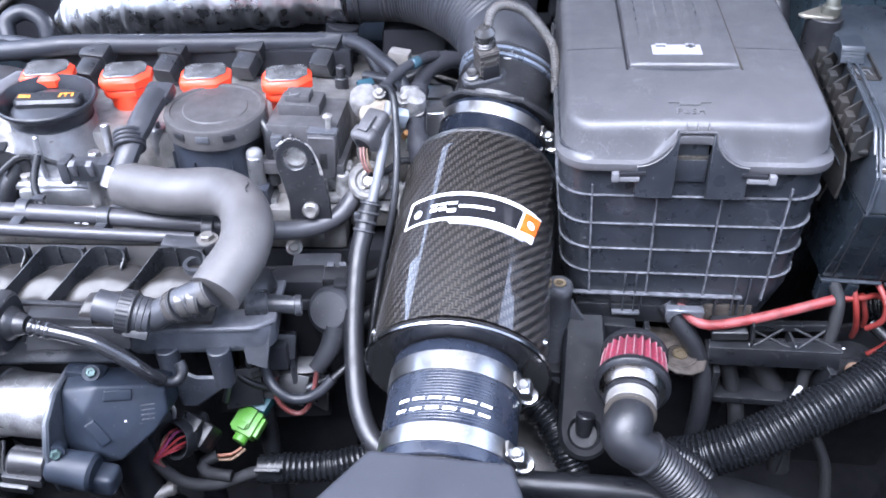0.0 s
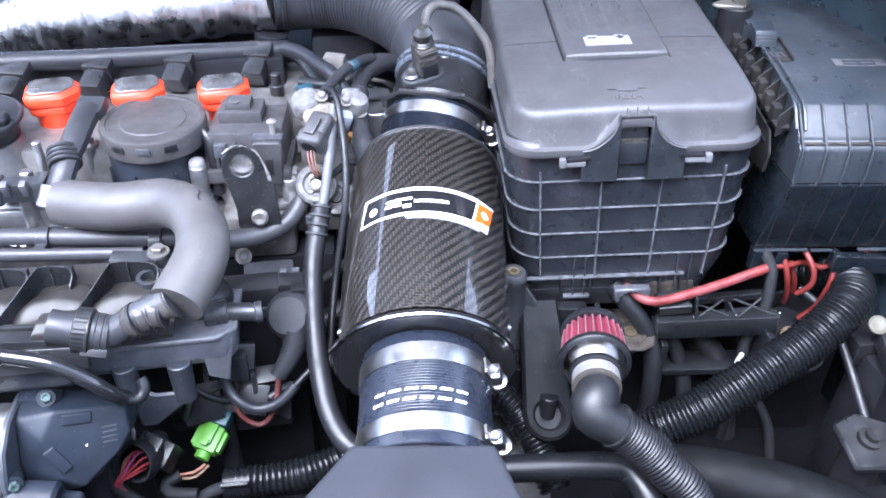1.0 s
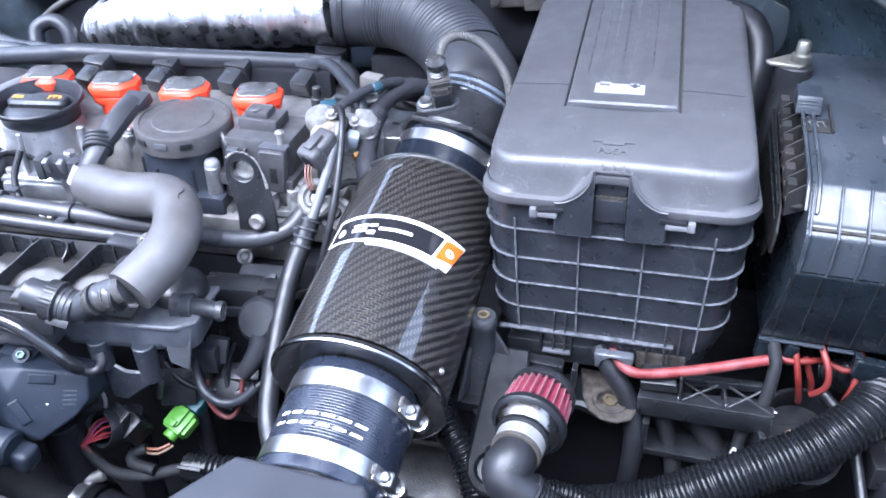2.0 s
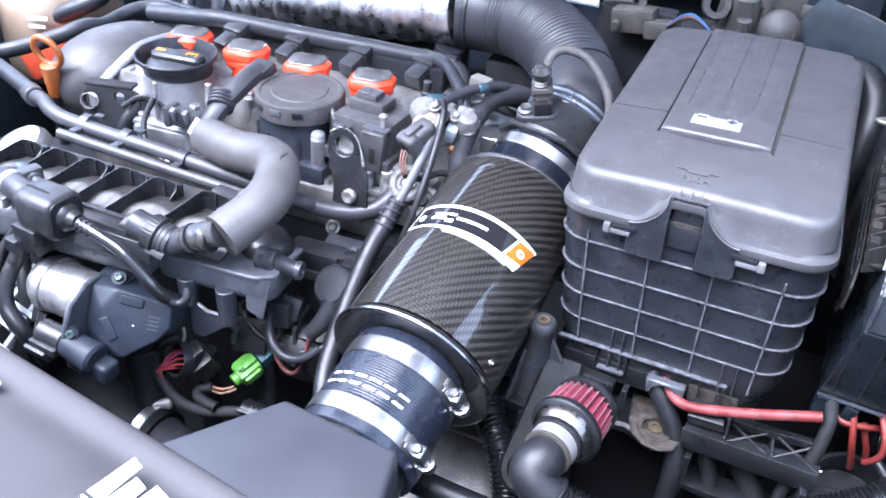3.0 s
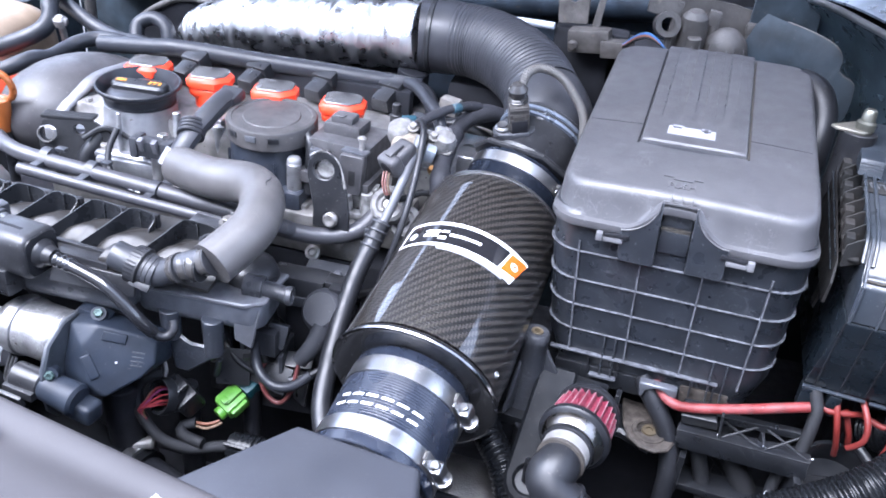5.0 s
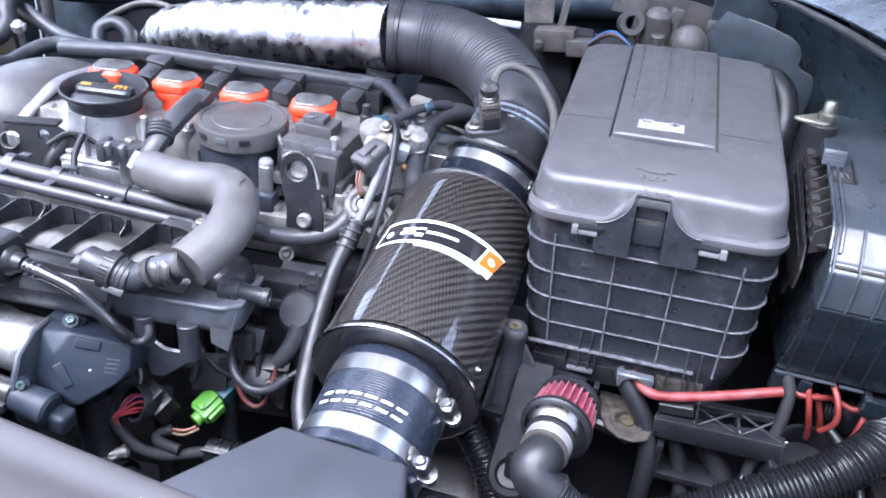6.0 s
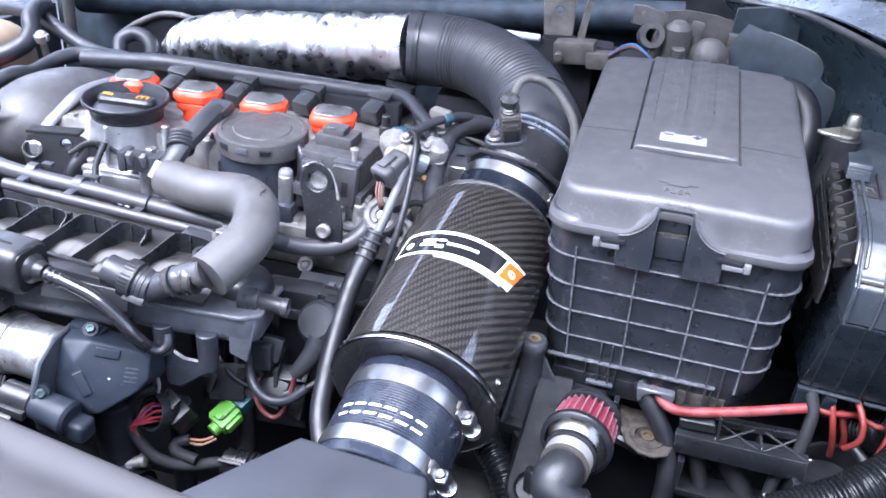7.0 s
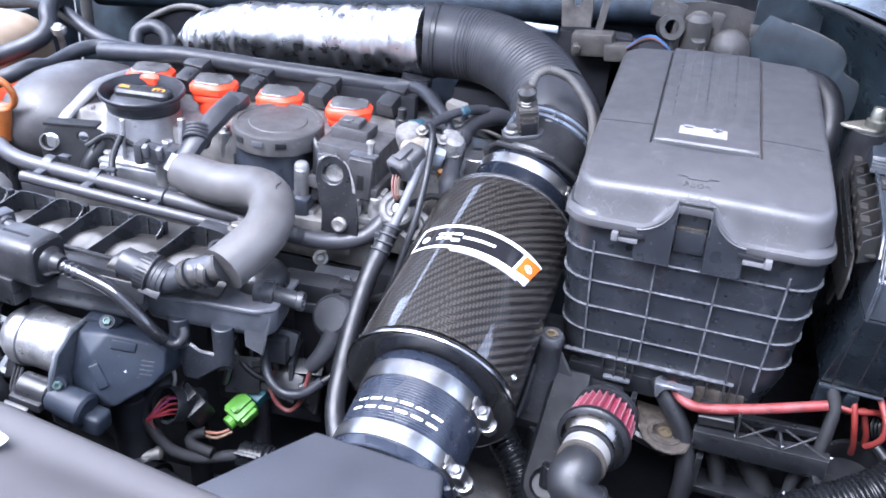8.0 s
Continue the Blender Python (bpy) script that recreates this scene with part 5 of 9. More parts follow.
def intake_manifold():
    t = holder("intake_manifold", (-0.30, 0.49, 0.50), "glossy black plastic intake manifold with webbed runners", "intake manifold")
    bm = bmesh.new()
    rows = [[bm.verts.new((x, y, trough(x, y))) for x in np.linspace(-0.52, -0.205, 211)] for y in np.linspace(0.555, 0.470, 56)]
    for a, b in zip(rows, rows[1:]):
        for k in range(len(a) - 1):
            bm.faces.new((a[k], a[k + 1], b[k + 1], b[k]))
    bmesh.ops.recalc_face_normals(bm, faces=bm.faces)
    bmesh.ops.solidify(bm, geom=list(bm.faces), thickness=0.004)
    bmesh.ops.recalc_face_normals(bm, faces=bm.faces)
    part("runner_skin", bm, GLOSS, t, "glossy black runners, brown dust and reflection in the colour")
    for x, w in ((-0.499, 0.03), (-0.455, 0.037), (-0.411, 0.03), (-0.366, 0.037), (-0.322, 0.030), (-0.262, 0.042)):
        h = 0.621
        part("web", ribbon([(x - 0.028, 0.468, 0.600), (x - 0.012, 0.499, 0.612), (x - 0.001, 0.522, h), (x + 0.004, 0.529, h + 0.001), (x + w * 0.6, 0.531, h - 0.001), (x + w * 0.9, 0.529, h - 0.003), (x + w, 0.522, h - 0.006), (x + w - 0.001, 0.514, h - 0.011)], 0.022, 0.0011), WEB, t, "thin upright web")
        part("web_rib", box((x + w * 0.36, 0.5296, h - 0.0105), (0.0011, 0.003, 0.019), (0, 0, 4), 0.0003), WEB, t, "short upright rib")
        part("back_step", box((x + w * 0.45, 0.5375, 0.6), (w * 0.9, 0.006, 0.03), bev=0.002), BLACK, t)
    part("plenum", box((-0.41, 0.492, 0.566), (0.25, 0.082, 0.044), (0, 0, 2), 0.014, segs=4), SATIN, t, "black plenum")
    tank = [(rounded(0.058, -0.024, 0.03, 0.014), 0.532), (rounded(0.067, -0.031, 0.03, 0.016), 0.538), (rounded(0.069, -0.033, 0.03, 0.016), 0.546), (rounded(0.070, -0.033, 0.03, 0.016), 0.566)]
    part("end_tank", loft(tank, Matrix.Translation((-0.228, 0.514, 0)) @ pose(0, 0, 0, 0, 0, 4)), TANK, t, "smooth black end tank")
    part("tank_corner", prism([(0, 0.0), (0.028, 0.0), (0.020, -0.046), (0.002, -0.038)], 0.004, pose(-0.189, 0.490, 0.562, 84, 0, 6), 0.001), SATIN, t)
    part("seam_flange", prism([(-0.072, -0.036), (0.052, -0.037), (0.070, -0.026), (0.074, 0.03), (-0.072, 0.03)], 0.005, pose(-0.228, 0.514, 0.566, 0, 0, 4), 0.0012), SEAM, t, "worn welding seam")
    part("seam_lip", prism([(-0.15, -0.037), (0.0, -0.037), (0.0, 0.0), (-0.15, 0.0)], 0.005, pose(-0.300, 0.492, 0.567, 0, 0, 2), 0.0012), GREY, t)
    part("step_block", bevelled(loft([([(-0.021, -0.012), (0.030, -0.012), (0.030, 0.012), (-0.015, 0.012)], -0.010), ([(-0.019, -0.009), (0.030, -0.009), (0.030, 0.012), (-0.015, 0.012)], 0.006), ([(-0.014, -0.002), (0.030, -0.003), (0.030, 0.012), (-0.012, 0.012)], 0.012)], pose(-0.292, 0.466, 0.601, 0, 0, 6)), 0.0022, 3), GLOSS, t, "glossy stepped block")
    part("front_shelf", joined(box((-0.326, 0.462, 0.597), (0.052, 0.026, 0.016), (-6, 8, 6), 0.0015), box((-0.330, 0.4665, 0.607), (0.062, 0.004, 0.004), (0, 7, 6), 0.001)), BLACK, t, "dark front shelf with a raised lip")
    part("front_panel", quad_plate([V(-0.352, 0.440, 0.580), V(-0.268, 0.449, 0.576), V(-0.268, 0.456, 0.594), V(-0.350, 0.450, 0.600)], 0.006, 0.0015), BLACK, t, "sloping glossy front panel")
    part("panel_seam", tube([(-0.352, 0.4385, 0.588), (-0.31, 0.443, 0.585), (-0.268, 0.4475, 0.5825)], 0.0009, 8), RIBS, t, "scuffed seam line")
    part("nipple", joined(rod((-0.185, 0.508, 0.575), (-0.165, 0.510, 0.575), 0.0125), rod((-0.168, 0.510, 0.575), (-0.137, 0.508, 0.574), 0.0085), lathe((-0.141, 0.508, 0.574), (1, 0.1, 0), [(0.0085, 0), (0.0098, 0.001), (0.0094, 0.006), (0.0075, 0.006), (0.007, 0.002), (0.0, 0.002)], 20)), RIBS, t, "short pipe stub")
    part("end_dome", lathe((-0.190, 0.534, 0.562), (0, -0.1, 1), [(0.028, 0), (0.028, 0.012), (0.024, 0.022), (0.016, 0.027), (0.0, 0.028)], 28), BLACK, t)
    for x, y, z in ((-0.256, 0.482, 0.514), (-0.209, 0.482, 0.505)):
        part("leg", rod((x, y, z - 0.004), (x, y, 0.545), 0.0096, 0.0108), LEG, t, "round support leg")
    part("leg_bracket", prism([(-0.002, 0.004), (0.014, 0.006), (0.026, -0.002), (0.064, -0.004), (0.060, -0.009), (0.022, -0.038), (0.008, -0.036), (0.004, -0.014)], 0.005, pose(-0.262, 0.484, 0.508, 84, 0, 6), 0.002), LEG, t, "angular bracket")
    part("boss", joined(lathe((-0.227, 0.521, 0.575), (0, 0, 1), [(0.0, 0), (0.0095, 0.0), (0.0105, 0.028), (0.0122, 0.030), (0.0122, 0.036), (0.0085, 0.036), (0.008, 0.026), (0.0, 0.026)], 24)), GREY, t, "hollow round boss")


intake_manifold()


def vacuum_valve():
    t = holder("vacuum_valve", (-0.37, 0.44, 0.57), "grey black barrel shaped vacuum valve with a glossy hose", "valve")
    face = rounded(0.0215, -0.023, 0.023, 0.011)
    vm = Matrix.Translation((-0.412, 0.4495, 0.606)) @ frame_of(V(1, -0.12, 0.0).normalized()).to_4x4()
    part("barrel", loft([([(a * k, b * k) for a, b in face], d) for k, d in ((0.86, 0.0), (0.97, 0.004), (1.0, 0.012), (1.0, 0.046), (0.97, 0.0495), (0.90, 0.0510))], vm), mat("satin_valve_body", (0.017, 0.0175, 0.020), 0.42, var=0.3, dust=0.16, scratch=0.3, wear=0.6, bump=0.05), t, "satin rounded square body")
    part("face", loft([([(a * k, b * k) for a, b in face], d) for k, d in ((0.88, 0.0505), (0.86, 0.0525), (0.62, 0.0530))], vm), RUBBER, t, "dark front face")
    part("cone", lathe((-0.362, 0.4435, 0.606), (1, -0.12, 0.0), [(0.0, 0), (0.0150, 0.0), (0.0146, 0.003), (0.0125, 0.0065), (0.0098, 0.009), (0.0090, 0.014), (0.0076, 0.017), (0.0, 0.017)], 32), BLACK, t, "round stepped cone")
    part("body_groove", box((-0.392, 0.444, 0.6288), (0.030, 0.0035, 0.001), (0, 0, -7), 0.0003), DEEP, t)
    part("pipe_clip", joined(rod((-0.452, 0.466, 0.608), (-0.444, 0.462, 0.609), 0.0162), box((-0.45, 0.452, 0.594), (0.004, 0.010, 0.012), bev=0.001)), ALU, t, "bright spring clip")
    part("inlet", tube([(-0.47, 0.475, 0.604), (-0.44, 0.46, 0.61), (-0.40, 0.449, 0.606)], 0.0145, 18), GREY, t)
    part("hose", tube([(-0.342, 0.439, 0.606), (-0.318, 0.435, 0.604), (-0.288, 0.431, 0.597), (-0.266, 0.429, 0.580), (-0.252, 0.432, 0.560), (-0.247, 0.438, 0.548)], 0.0064, 20), GLOSSHOSE, t, "glossy black hose")
    for k in range(3):
        c0 = V(-0.3425 + 0.0072 * k, 0.4392 - 0.0012 * k, 0.6062 - 0.0007 * k)
        part("ferrule", lathe(c0, (1, -0.14, -0.09), [(0.0, 0), (0.0066, 0.0), (0.0078, 0.0016), (0.0078, 0.0036), (0.0064, 0.0058), (0.0, 0.0058)], 24), GLOSSHOSE, t, "swollen hose rib")
    part("hook", tube([(-0.247, 0.438, 0.549), (-0.241, 0.440, 0.543), (-0.234, 0.444, 0.543), (-0.231, 0.449, 0.549), (-0.234, 0.453, 0.555)], 0.0048, 12), RUBBER, t)
    part("bracket", joined(box((-0.405, 0.436, 0.574), (0.034, 0.022, 0.03), (0, 0, -8), 0.004), box((-0.425, 0.432, 0.562), (0.018, 0.018, 0.016), (0, 0, -8), 0.003), rod((-0.425, 0.432, 0.556), (-0.428, 0.424, 0.54), 0.007)), BLACK, t)


vacuum_valve()
plug2 = holder("purge_plug", (-0.43, 0.475, 0.60), "small grey plug with a blue seal on the manifold", "connector")
part("body", joined(rod((-0.452, 0.482, 0.618), (-0.425, 0.472, 0.616), 0.008), box((-0.436, 0.476, 0.618), (0.016, 0.022, 0.017), (0, 0, -20), 0.003)), GREY, plug2)
part("pipe", tube([(-0.425, 0.472, 0.616), (-0.40, 0.463, 0.612), (-0.38, 0.455, 0.60)], 0.006, 12), GREY, plug2)
part("seal", rod((-0.458, 0.484, 0.6185), (-0.452, 0.482, 0.618), 0.0062), TEAL, plug2, "blue seal")


def throttle_actuator():
    t = holder("throttle_actuator", (-0.31, 0.43, 0.45), "blue-grey plastic throttle actuator with a silver motor can", "actuator")
    part("motor", joined(lathe((-0.418, 0.4455, 0.512), (1, -0.1, 0), [(0.0, 0), (0.014, 0.0005), (0.023, 0.004), (0.0275, 0.010), (0.029, 0.020), (0.0292, 0.034), (0.0288, 0.036), (0.0288, 0.08), (0.0, 0.08)], 48)), mat("brushed_can", (0.34, 0.34, 0.345), 0.46, 0.9, 0.35, 60, 0.15, 500, rvar=1.0, dust=0.5, scratch=0.5, dust_colour=(0.12, 0.1, 0.085)), t, "brushed silver motor can")
    # housing outline seen along x: a flanged cup with soft facets and a blunt far end
    out = [(-0.060, -0.012), (-0.056, 0.012), (-0.042, 0.036), (-0.016, 0.048), (0.020, 0.046), (0.034, 0.030), (0.034, -0.020), (0.012, -0.052), (-0.022, -0.062), (-0.046, -0.054), (-0.058, -0.036)]
    out = [(a * 0.9, b * 0.9 + 0.004) for a, b in out]
    m = Matrix(((0, 0, 1, -0.338), (1, 0, 0, 0.438), (0, 1, 0, 0.497), (0, 0, 0, 1)))
    part("flange", prism([(a * 1.05, b * 1.05) for a, b in out], 0.006, m, 0.0018), mat("pale_blue_flange", (0.03, 0.035, 0.043), 0.45, dust=0.2, wear=0.8), t, "pale blue-grey flange plate")
    # the housing is a faceted wedge: a collar on the flange, and a large flat front face
    way = V(0.449, -0.778, 0.439).normalized()
    side = V(0, 0, 1).cross(way).normalized()
    rise = way.cross(side)
    fm = Matrix((side, rise, way)).transposed().to_4x4()
    fm.translation = (-0.2945, 0.4088, 0.5034)
    front = [(0.0056, 0.0483), (0.027, 0.0412), (0.048, 0.0325), (0.0566, 0.025), (0.0541, 0.0052), (0.040, -0.0074), (0.0067, -0.0229), (-0.0079, -0.0074), (-0.0104, 0.0301)]
    collar = [(0.4296, 0.5413), (0.412, 0.505), (0.410, 0.470), (0.430, 0.455), (0.465, 0.460), (0.472, 0.530), (0.455, 0.545)]
    hull = bmesh.new()
    for a, b in front:
        hull.verts.new(fm @ V(a, b, 0))
    for y, z in collar:
        hull.verts.new((-0.332, y, z))
    for p in ((-0.252, 0.474, 0.525), (-0.252, 0.474, 0.490), (-0.290, 0.462, 0.468)):
        hull.verts.new(p)
    bmesh.ops.convex_hull(hull, input=list(hull.verts))
    bmesh.ops.dissolve_limit(hull, angle_limit=radians(4), verts=list(hull.verts), edges=list(hull.edges))
    bmesh.ops.recalc_face_normals(hull, faces=hull.faces)
    part("housing", bevelled(hull, 0.0028, 3, 8), BLUEGREY, t, "blue-grey moulded housing")

    def stuck(a, b, size, spin, rnd=0.45):
        pad = box((0, 0, 0), size, (0, 0, spin), min(size) * rnd, segs=3)
        pad.transform(fm @ Matrix.Translation((a, b, 0)))
        return pad
    for a, b, size, spin in ((0.0195, 0.0352, (0.023, 0.0098, 0.0036), -17), (-0.0045, 0.0085, (0.0098, 0.025, 0.0036), 20)):
        part("pad", stuck(a, b, size, spin), BLUEGREY, t, "raised rounded pad")
    for k in range(4):
        part("print", stuck(0.040 - 0.001 * k, 0.018 - 0.0042 * k, (0.012 - 0.001 * (k % 2), 0.0012, 0.0005), -14, 0.2), GREY, t, "line of faint moulded print")
    part("chip", stuck(0.0191, 0.0105, (0.0018, 0.0016, 0.0006), 0, 0.2), PALE, t, "small pale paint chip")
    zinc = mat("green_zinc_screw", (0.075, 0.115, 0.11), 0.45, 0.5, dust=0.3, dust_colour=(0.05, 0.05, 0.05))
    for p, n in (((-0.309, 0.4435, 0.5495), (0.3, -0.5, 0.8)), ((-0.329, 0.389, 0.5085), (0.45, -0.8, 0.4))):
        part("screw_boss", lathe(V(p) - V(n).normalized() * 0.012, n, [(0.0, 0), (0.0082, 0), (0.0078, 0.011), (0.0072, 0.012), (0.0, 0.012)], 22), BLUEGREY, t, "round screw boss")
        part("screw", lathe(p, n, [(0.0, 0), (0.0046, 0), (0.0048, 0.002), (0.0038, 0.0036), (0.0024, 0.0036), (0.0019, 0.0020), (0.0, 0.0020)], 6), zinc, t, "pale green-grey screw")
    part("lug", box((-0.318, 0.452, 0.541), (0.034, 0.016, 0.012), (0, 10, 0), 0.004), BLUEGREY, t)
    part("plug_socket", joined(rod((-0.340, 0.392, 0.492), (-0.300, 0.388, 0.486), 0.0145, 0.0165, bev=0.003), box((-0.300, 0.392, 0.474), (0.030, 0.022, 0.022), (0, 6, -6), 0.006, segs=3)), BLUEGREY, t, "blue-grey plug socket")
    part("plug", joined(rod((-0.372, 0.392, 0.497), (-0.338, 0.391, 0.493), 0.0128, bev=0.003), box((-0.358, 0.379, 0.488), (0.034, 0.008, 0.010), (0, 4, -4), 0.002), box((-0.364, 0.374, 0.482), (0.026, 0.004, 0.014), (20, 4, -4), 0.001)), BLACK, t, "black plug with a latch")
    part("pedestal", rod((-0.30, 0.45, 0.20), (-0.30, 0.45, 0.46), 0.02), DEEP, t)


throttle_actuator()
clampb = holder("clamp_bracket", (-0.40, 0.42, 0.44), "dull steel band and wires below the motor can", "clamp")
part("band", lathe((-0.402, 0.444, 0.512), (1, -0.1, 0), [(0.0295, 0), (0.0312, 0.001), (0.0312, 0.012), (0.0295, 0.013)], 40), bpy.data.materials["brushed_can"], clampb)
for k, mm in enumerate((TAPE, TAPE, RUBBER)):
    part("wire", tube([(-0.40 + 0.004 * k, 0.418, 0.49), (-0.396 + 0.003 * k, 0.402, 0.475), (-0.385, 0.396, 0.472), (-0.37, 0.395, 0.476)], 0.0016, 6), mm, clampb)
part("lever", prism([(0, 0), (0.012, 0.004), (0.014, 0.03), (0.004, 0.035)], 0.003, pose(-0.412, 0.415, 0.475, 70, 0, 0), 0.001), DEEP, clampb)
thing("drain_hose", tube([(-0.425, 0.455, 0.56), (-0.435, 0.425, 0.53), (-0.43, 0.405, 0.50), (-0.405, 0.398, 0.475), (-0.40, 0.41, 0.43)], 0.0085, 14), RUBBER, "dull black hose hanging past the motor can", "hose")

big = holder("charge_hose", (-0.33, 0.44, 0.33), "large black rubber charge hose with a bright clamp", "hose")
part("hose", tube([(-0.50, 0.50, 0.355), (-0.42, 0.465, 0.355), (-0.33, 0.435, 0.352), (-0.27, 0.425, 0.35)], 0.034, 28), MATBLACK, big)
part("clamp", lathe((-0.292, 0.43, 0.351), (1, -0.15, 0), [(0.0345, 0), (0.036, 0.001), (0.036, 0.013), (0.0345, 0.014)], 40), STEEL, big, "bright steel clamp band")
part("clamp_screw", joined(rod((-0.288, 0.440, 0.385), (-0.274, 0.446, 0.387), 0.006), lathe((-0.276, 0.446, 0.387), (1, 0.3, 0), [(0.0075, 0), (0.0075, 0.006), (0.005, 0.009)], 12)), DULL, big)
part("pipe", tube([(-0.29, 0.43, 0.351), (-0.22, 0.41, 0.34), (-0.15, 0.39, 0.31)], 0.03, 24), DEEP, big)

# wiring below the manifold
plug = holder("engine_plug", (-0.262, 0.475, 0.40), "black round engine plug with bundled red wires", "connector")
pm = V(-0.40, -0.74, 0.42).normalized()
mouth = V(-0.259, 0.452, 0.452)
part("shell", joined(lathe(mouth, pm, [(0.0, -0.010), (0.0150, -0.010), (0.0158, 0.0), (0.0180, 0.001), (0.0192, -0.003), (0.0195, -0.010), (0.0172, -0.013), (0.0172, -0.030), (0.0, -0.030)], 36), box(mouth - pm * 0.028 + V(0.004, 0, -0.002), (0.032, 0.026, 0.030), (28, 8, -28), 0.005), box(mouth - pm * 0.016 + V(0.006, 0.002, 0.016), (0.022, 0.016, 0.006), (28, 8, -28), 0.002)), TRAY, plug)
bundle = random.Random(5)
for k in range(9):
    a = 2 * math.pi * k / 9
    o = mouth - pm * 0.008 + frame_of(pm) @ V(0.0088 * math.cos(a), 0.0088 * math.sin(a), 0)
    part("wire", tube([o, o + pm * 0.011, o.lerp(V(-0.272, 0.441, 0.441), 0.6) + pm * 0.006, V(-0.2745 + bundle.uniform(-0.003, 0.003), 0.441, 0.437), V(-0.270 + bundle.uniform(-0.002, 0.002), 0.442, 0.424)], 0.0012, 7), (WIRE, WIRE, PINK, WIRE, RUST)[k % 5], plug)
part("harness", tube([(-0.262, 0.466, 0.472), (-0.274, 0.456, 0.469), (-0.2835, 0.452, 0.453), (-0.281, 0.446, 0.437), (-0.269, 0.442, 0.419), (-0.249, 0.440, 0.404), (-0.221, 0.446, 0.397), (-0.195, 0.458, 0.398), (-0.175, 0.468, 0.393)], 0.0058, 14, wobble=0.15), TAPE, plug, "cloth taped harness")
part("green_seal", tube([(-0.279, 0.468, 0.458), (-0.272, 0.466, 0.461), (-0.264, 0.467, 0.461), (-0.258, 0.470, 0.459)], 0.0016, 8), GREEN, plug, "thin green seal")
part("bare_lead", tube([(-0.262, 0.470, 0.463), (-0.260, 0.471, 0.472), (-0.262, 0.473, 0.481)], 0.0022, 8, pitch=0.003, depth=0.0005), DULL, plug, "braided lead end")
part("stay", rod((-0.25, 0.49, 0.2), (-0.25, 0.49, 0.44), 0.012), DEEP, plug)
gp = holder("green_plug", (-0.198, 0.5, 0.40), "bright green plastic plug with a latch", "connector")
g = pose(-0.2015, 0.498, 0.425, 22, 8, -24) @ Matrix.Scale(0.78, 4)
gb = joined(*[b for b in (box((0, 0, 0), (0.030, 0.034, 0.022), bev=0.003), box((0.0, 0.004, 0.013), (0.014, 0.026, 0.006), bev=0.001), box((0.0, -0.008, 0.017), (0.011, 0.009, 0.004), bev=0.001), box((0.017, 0.0, 0.0), (0.006, 0.026, 0.014), bev=0.002), box((-0.017, 0.0, 0.0), (0.006, 0.026, 0.014), bev=0.002), rod((0, -0.026, -0.002), (0, -0.015, -0.002), 0.0095))])
gb.transform(g)
part("body", gb, GREEN, gp)
part("socket", box((-0.193, 0.518, 0.434), (0.024, 0.018, 0.017), (22, 8, -24), 0.003), TEAL, gp, "dark teal socket")
part("wire", tube([(-0.205, 0.475, 0.416), (-0.215, 0.468, 0.414), (-0.232, 0.468, 0.412)], 0.0016, 6), COPPER, gp)
part("wire", tube([(-0.202, 0.475, 0.414), (-0.213, 0.464, 0.412), (-0.232, 0.465, 0.410)], 0.0016, 6), RUST, gp)
part("sleeve", tube([(-0.228, 0.468, 0.412), (-0.24, 0.462, 0.409), (-0.236, 0.452, 0.407), (-0.21, 0.448, 0.406)], 0.006, 10), TAPE, gp, "taped wire sleeve")
part("stay", rod((-0.19, 0.52, 0.2), (-0.19, 0.52, 0.43), 0.01), DEEP, gp)
thing("harness_conduit", tube([(-0.18, 0.470, 0.392), (-0.14, 0.471, 0.392), (-0.10, 0.476, 0.395), (-0.05, 0.488, 0.41), (-0.02, 0.51, 0.43)], 0.0155, 20, pitch=0.006, depth=0.0022), CONDUIT, "black corrugated harness conduit", "conduit", "conduits")
thing("conduit_cuff", joined(rod((-0.19, 0.468, 0.392), (-0.163, 0.469, 0.392), 0.0145), box((-0.177, 0.458, 0.402), (0.026, 0.004, 0.016), (30, 0, 0), 0.001)), CONDUIT, "smooth black cuff on the conduit", "cuff")


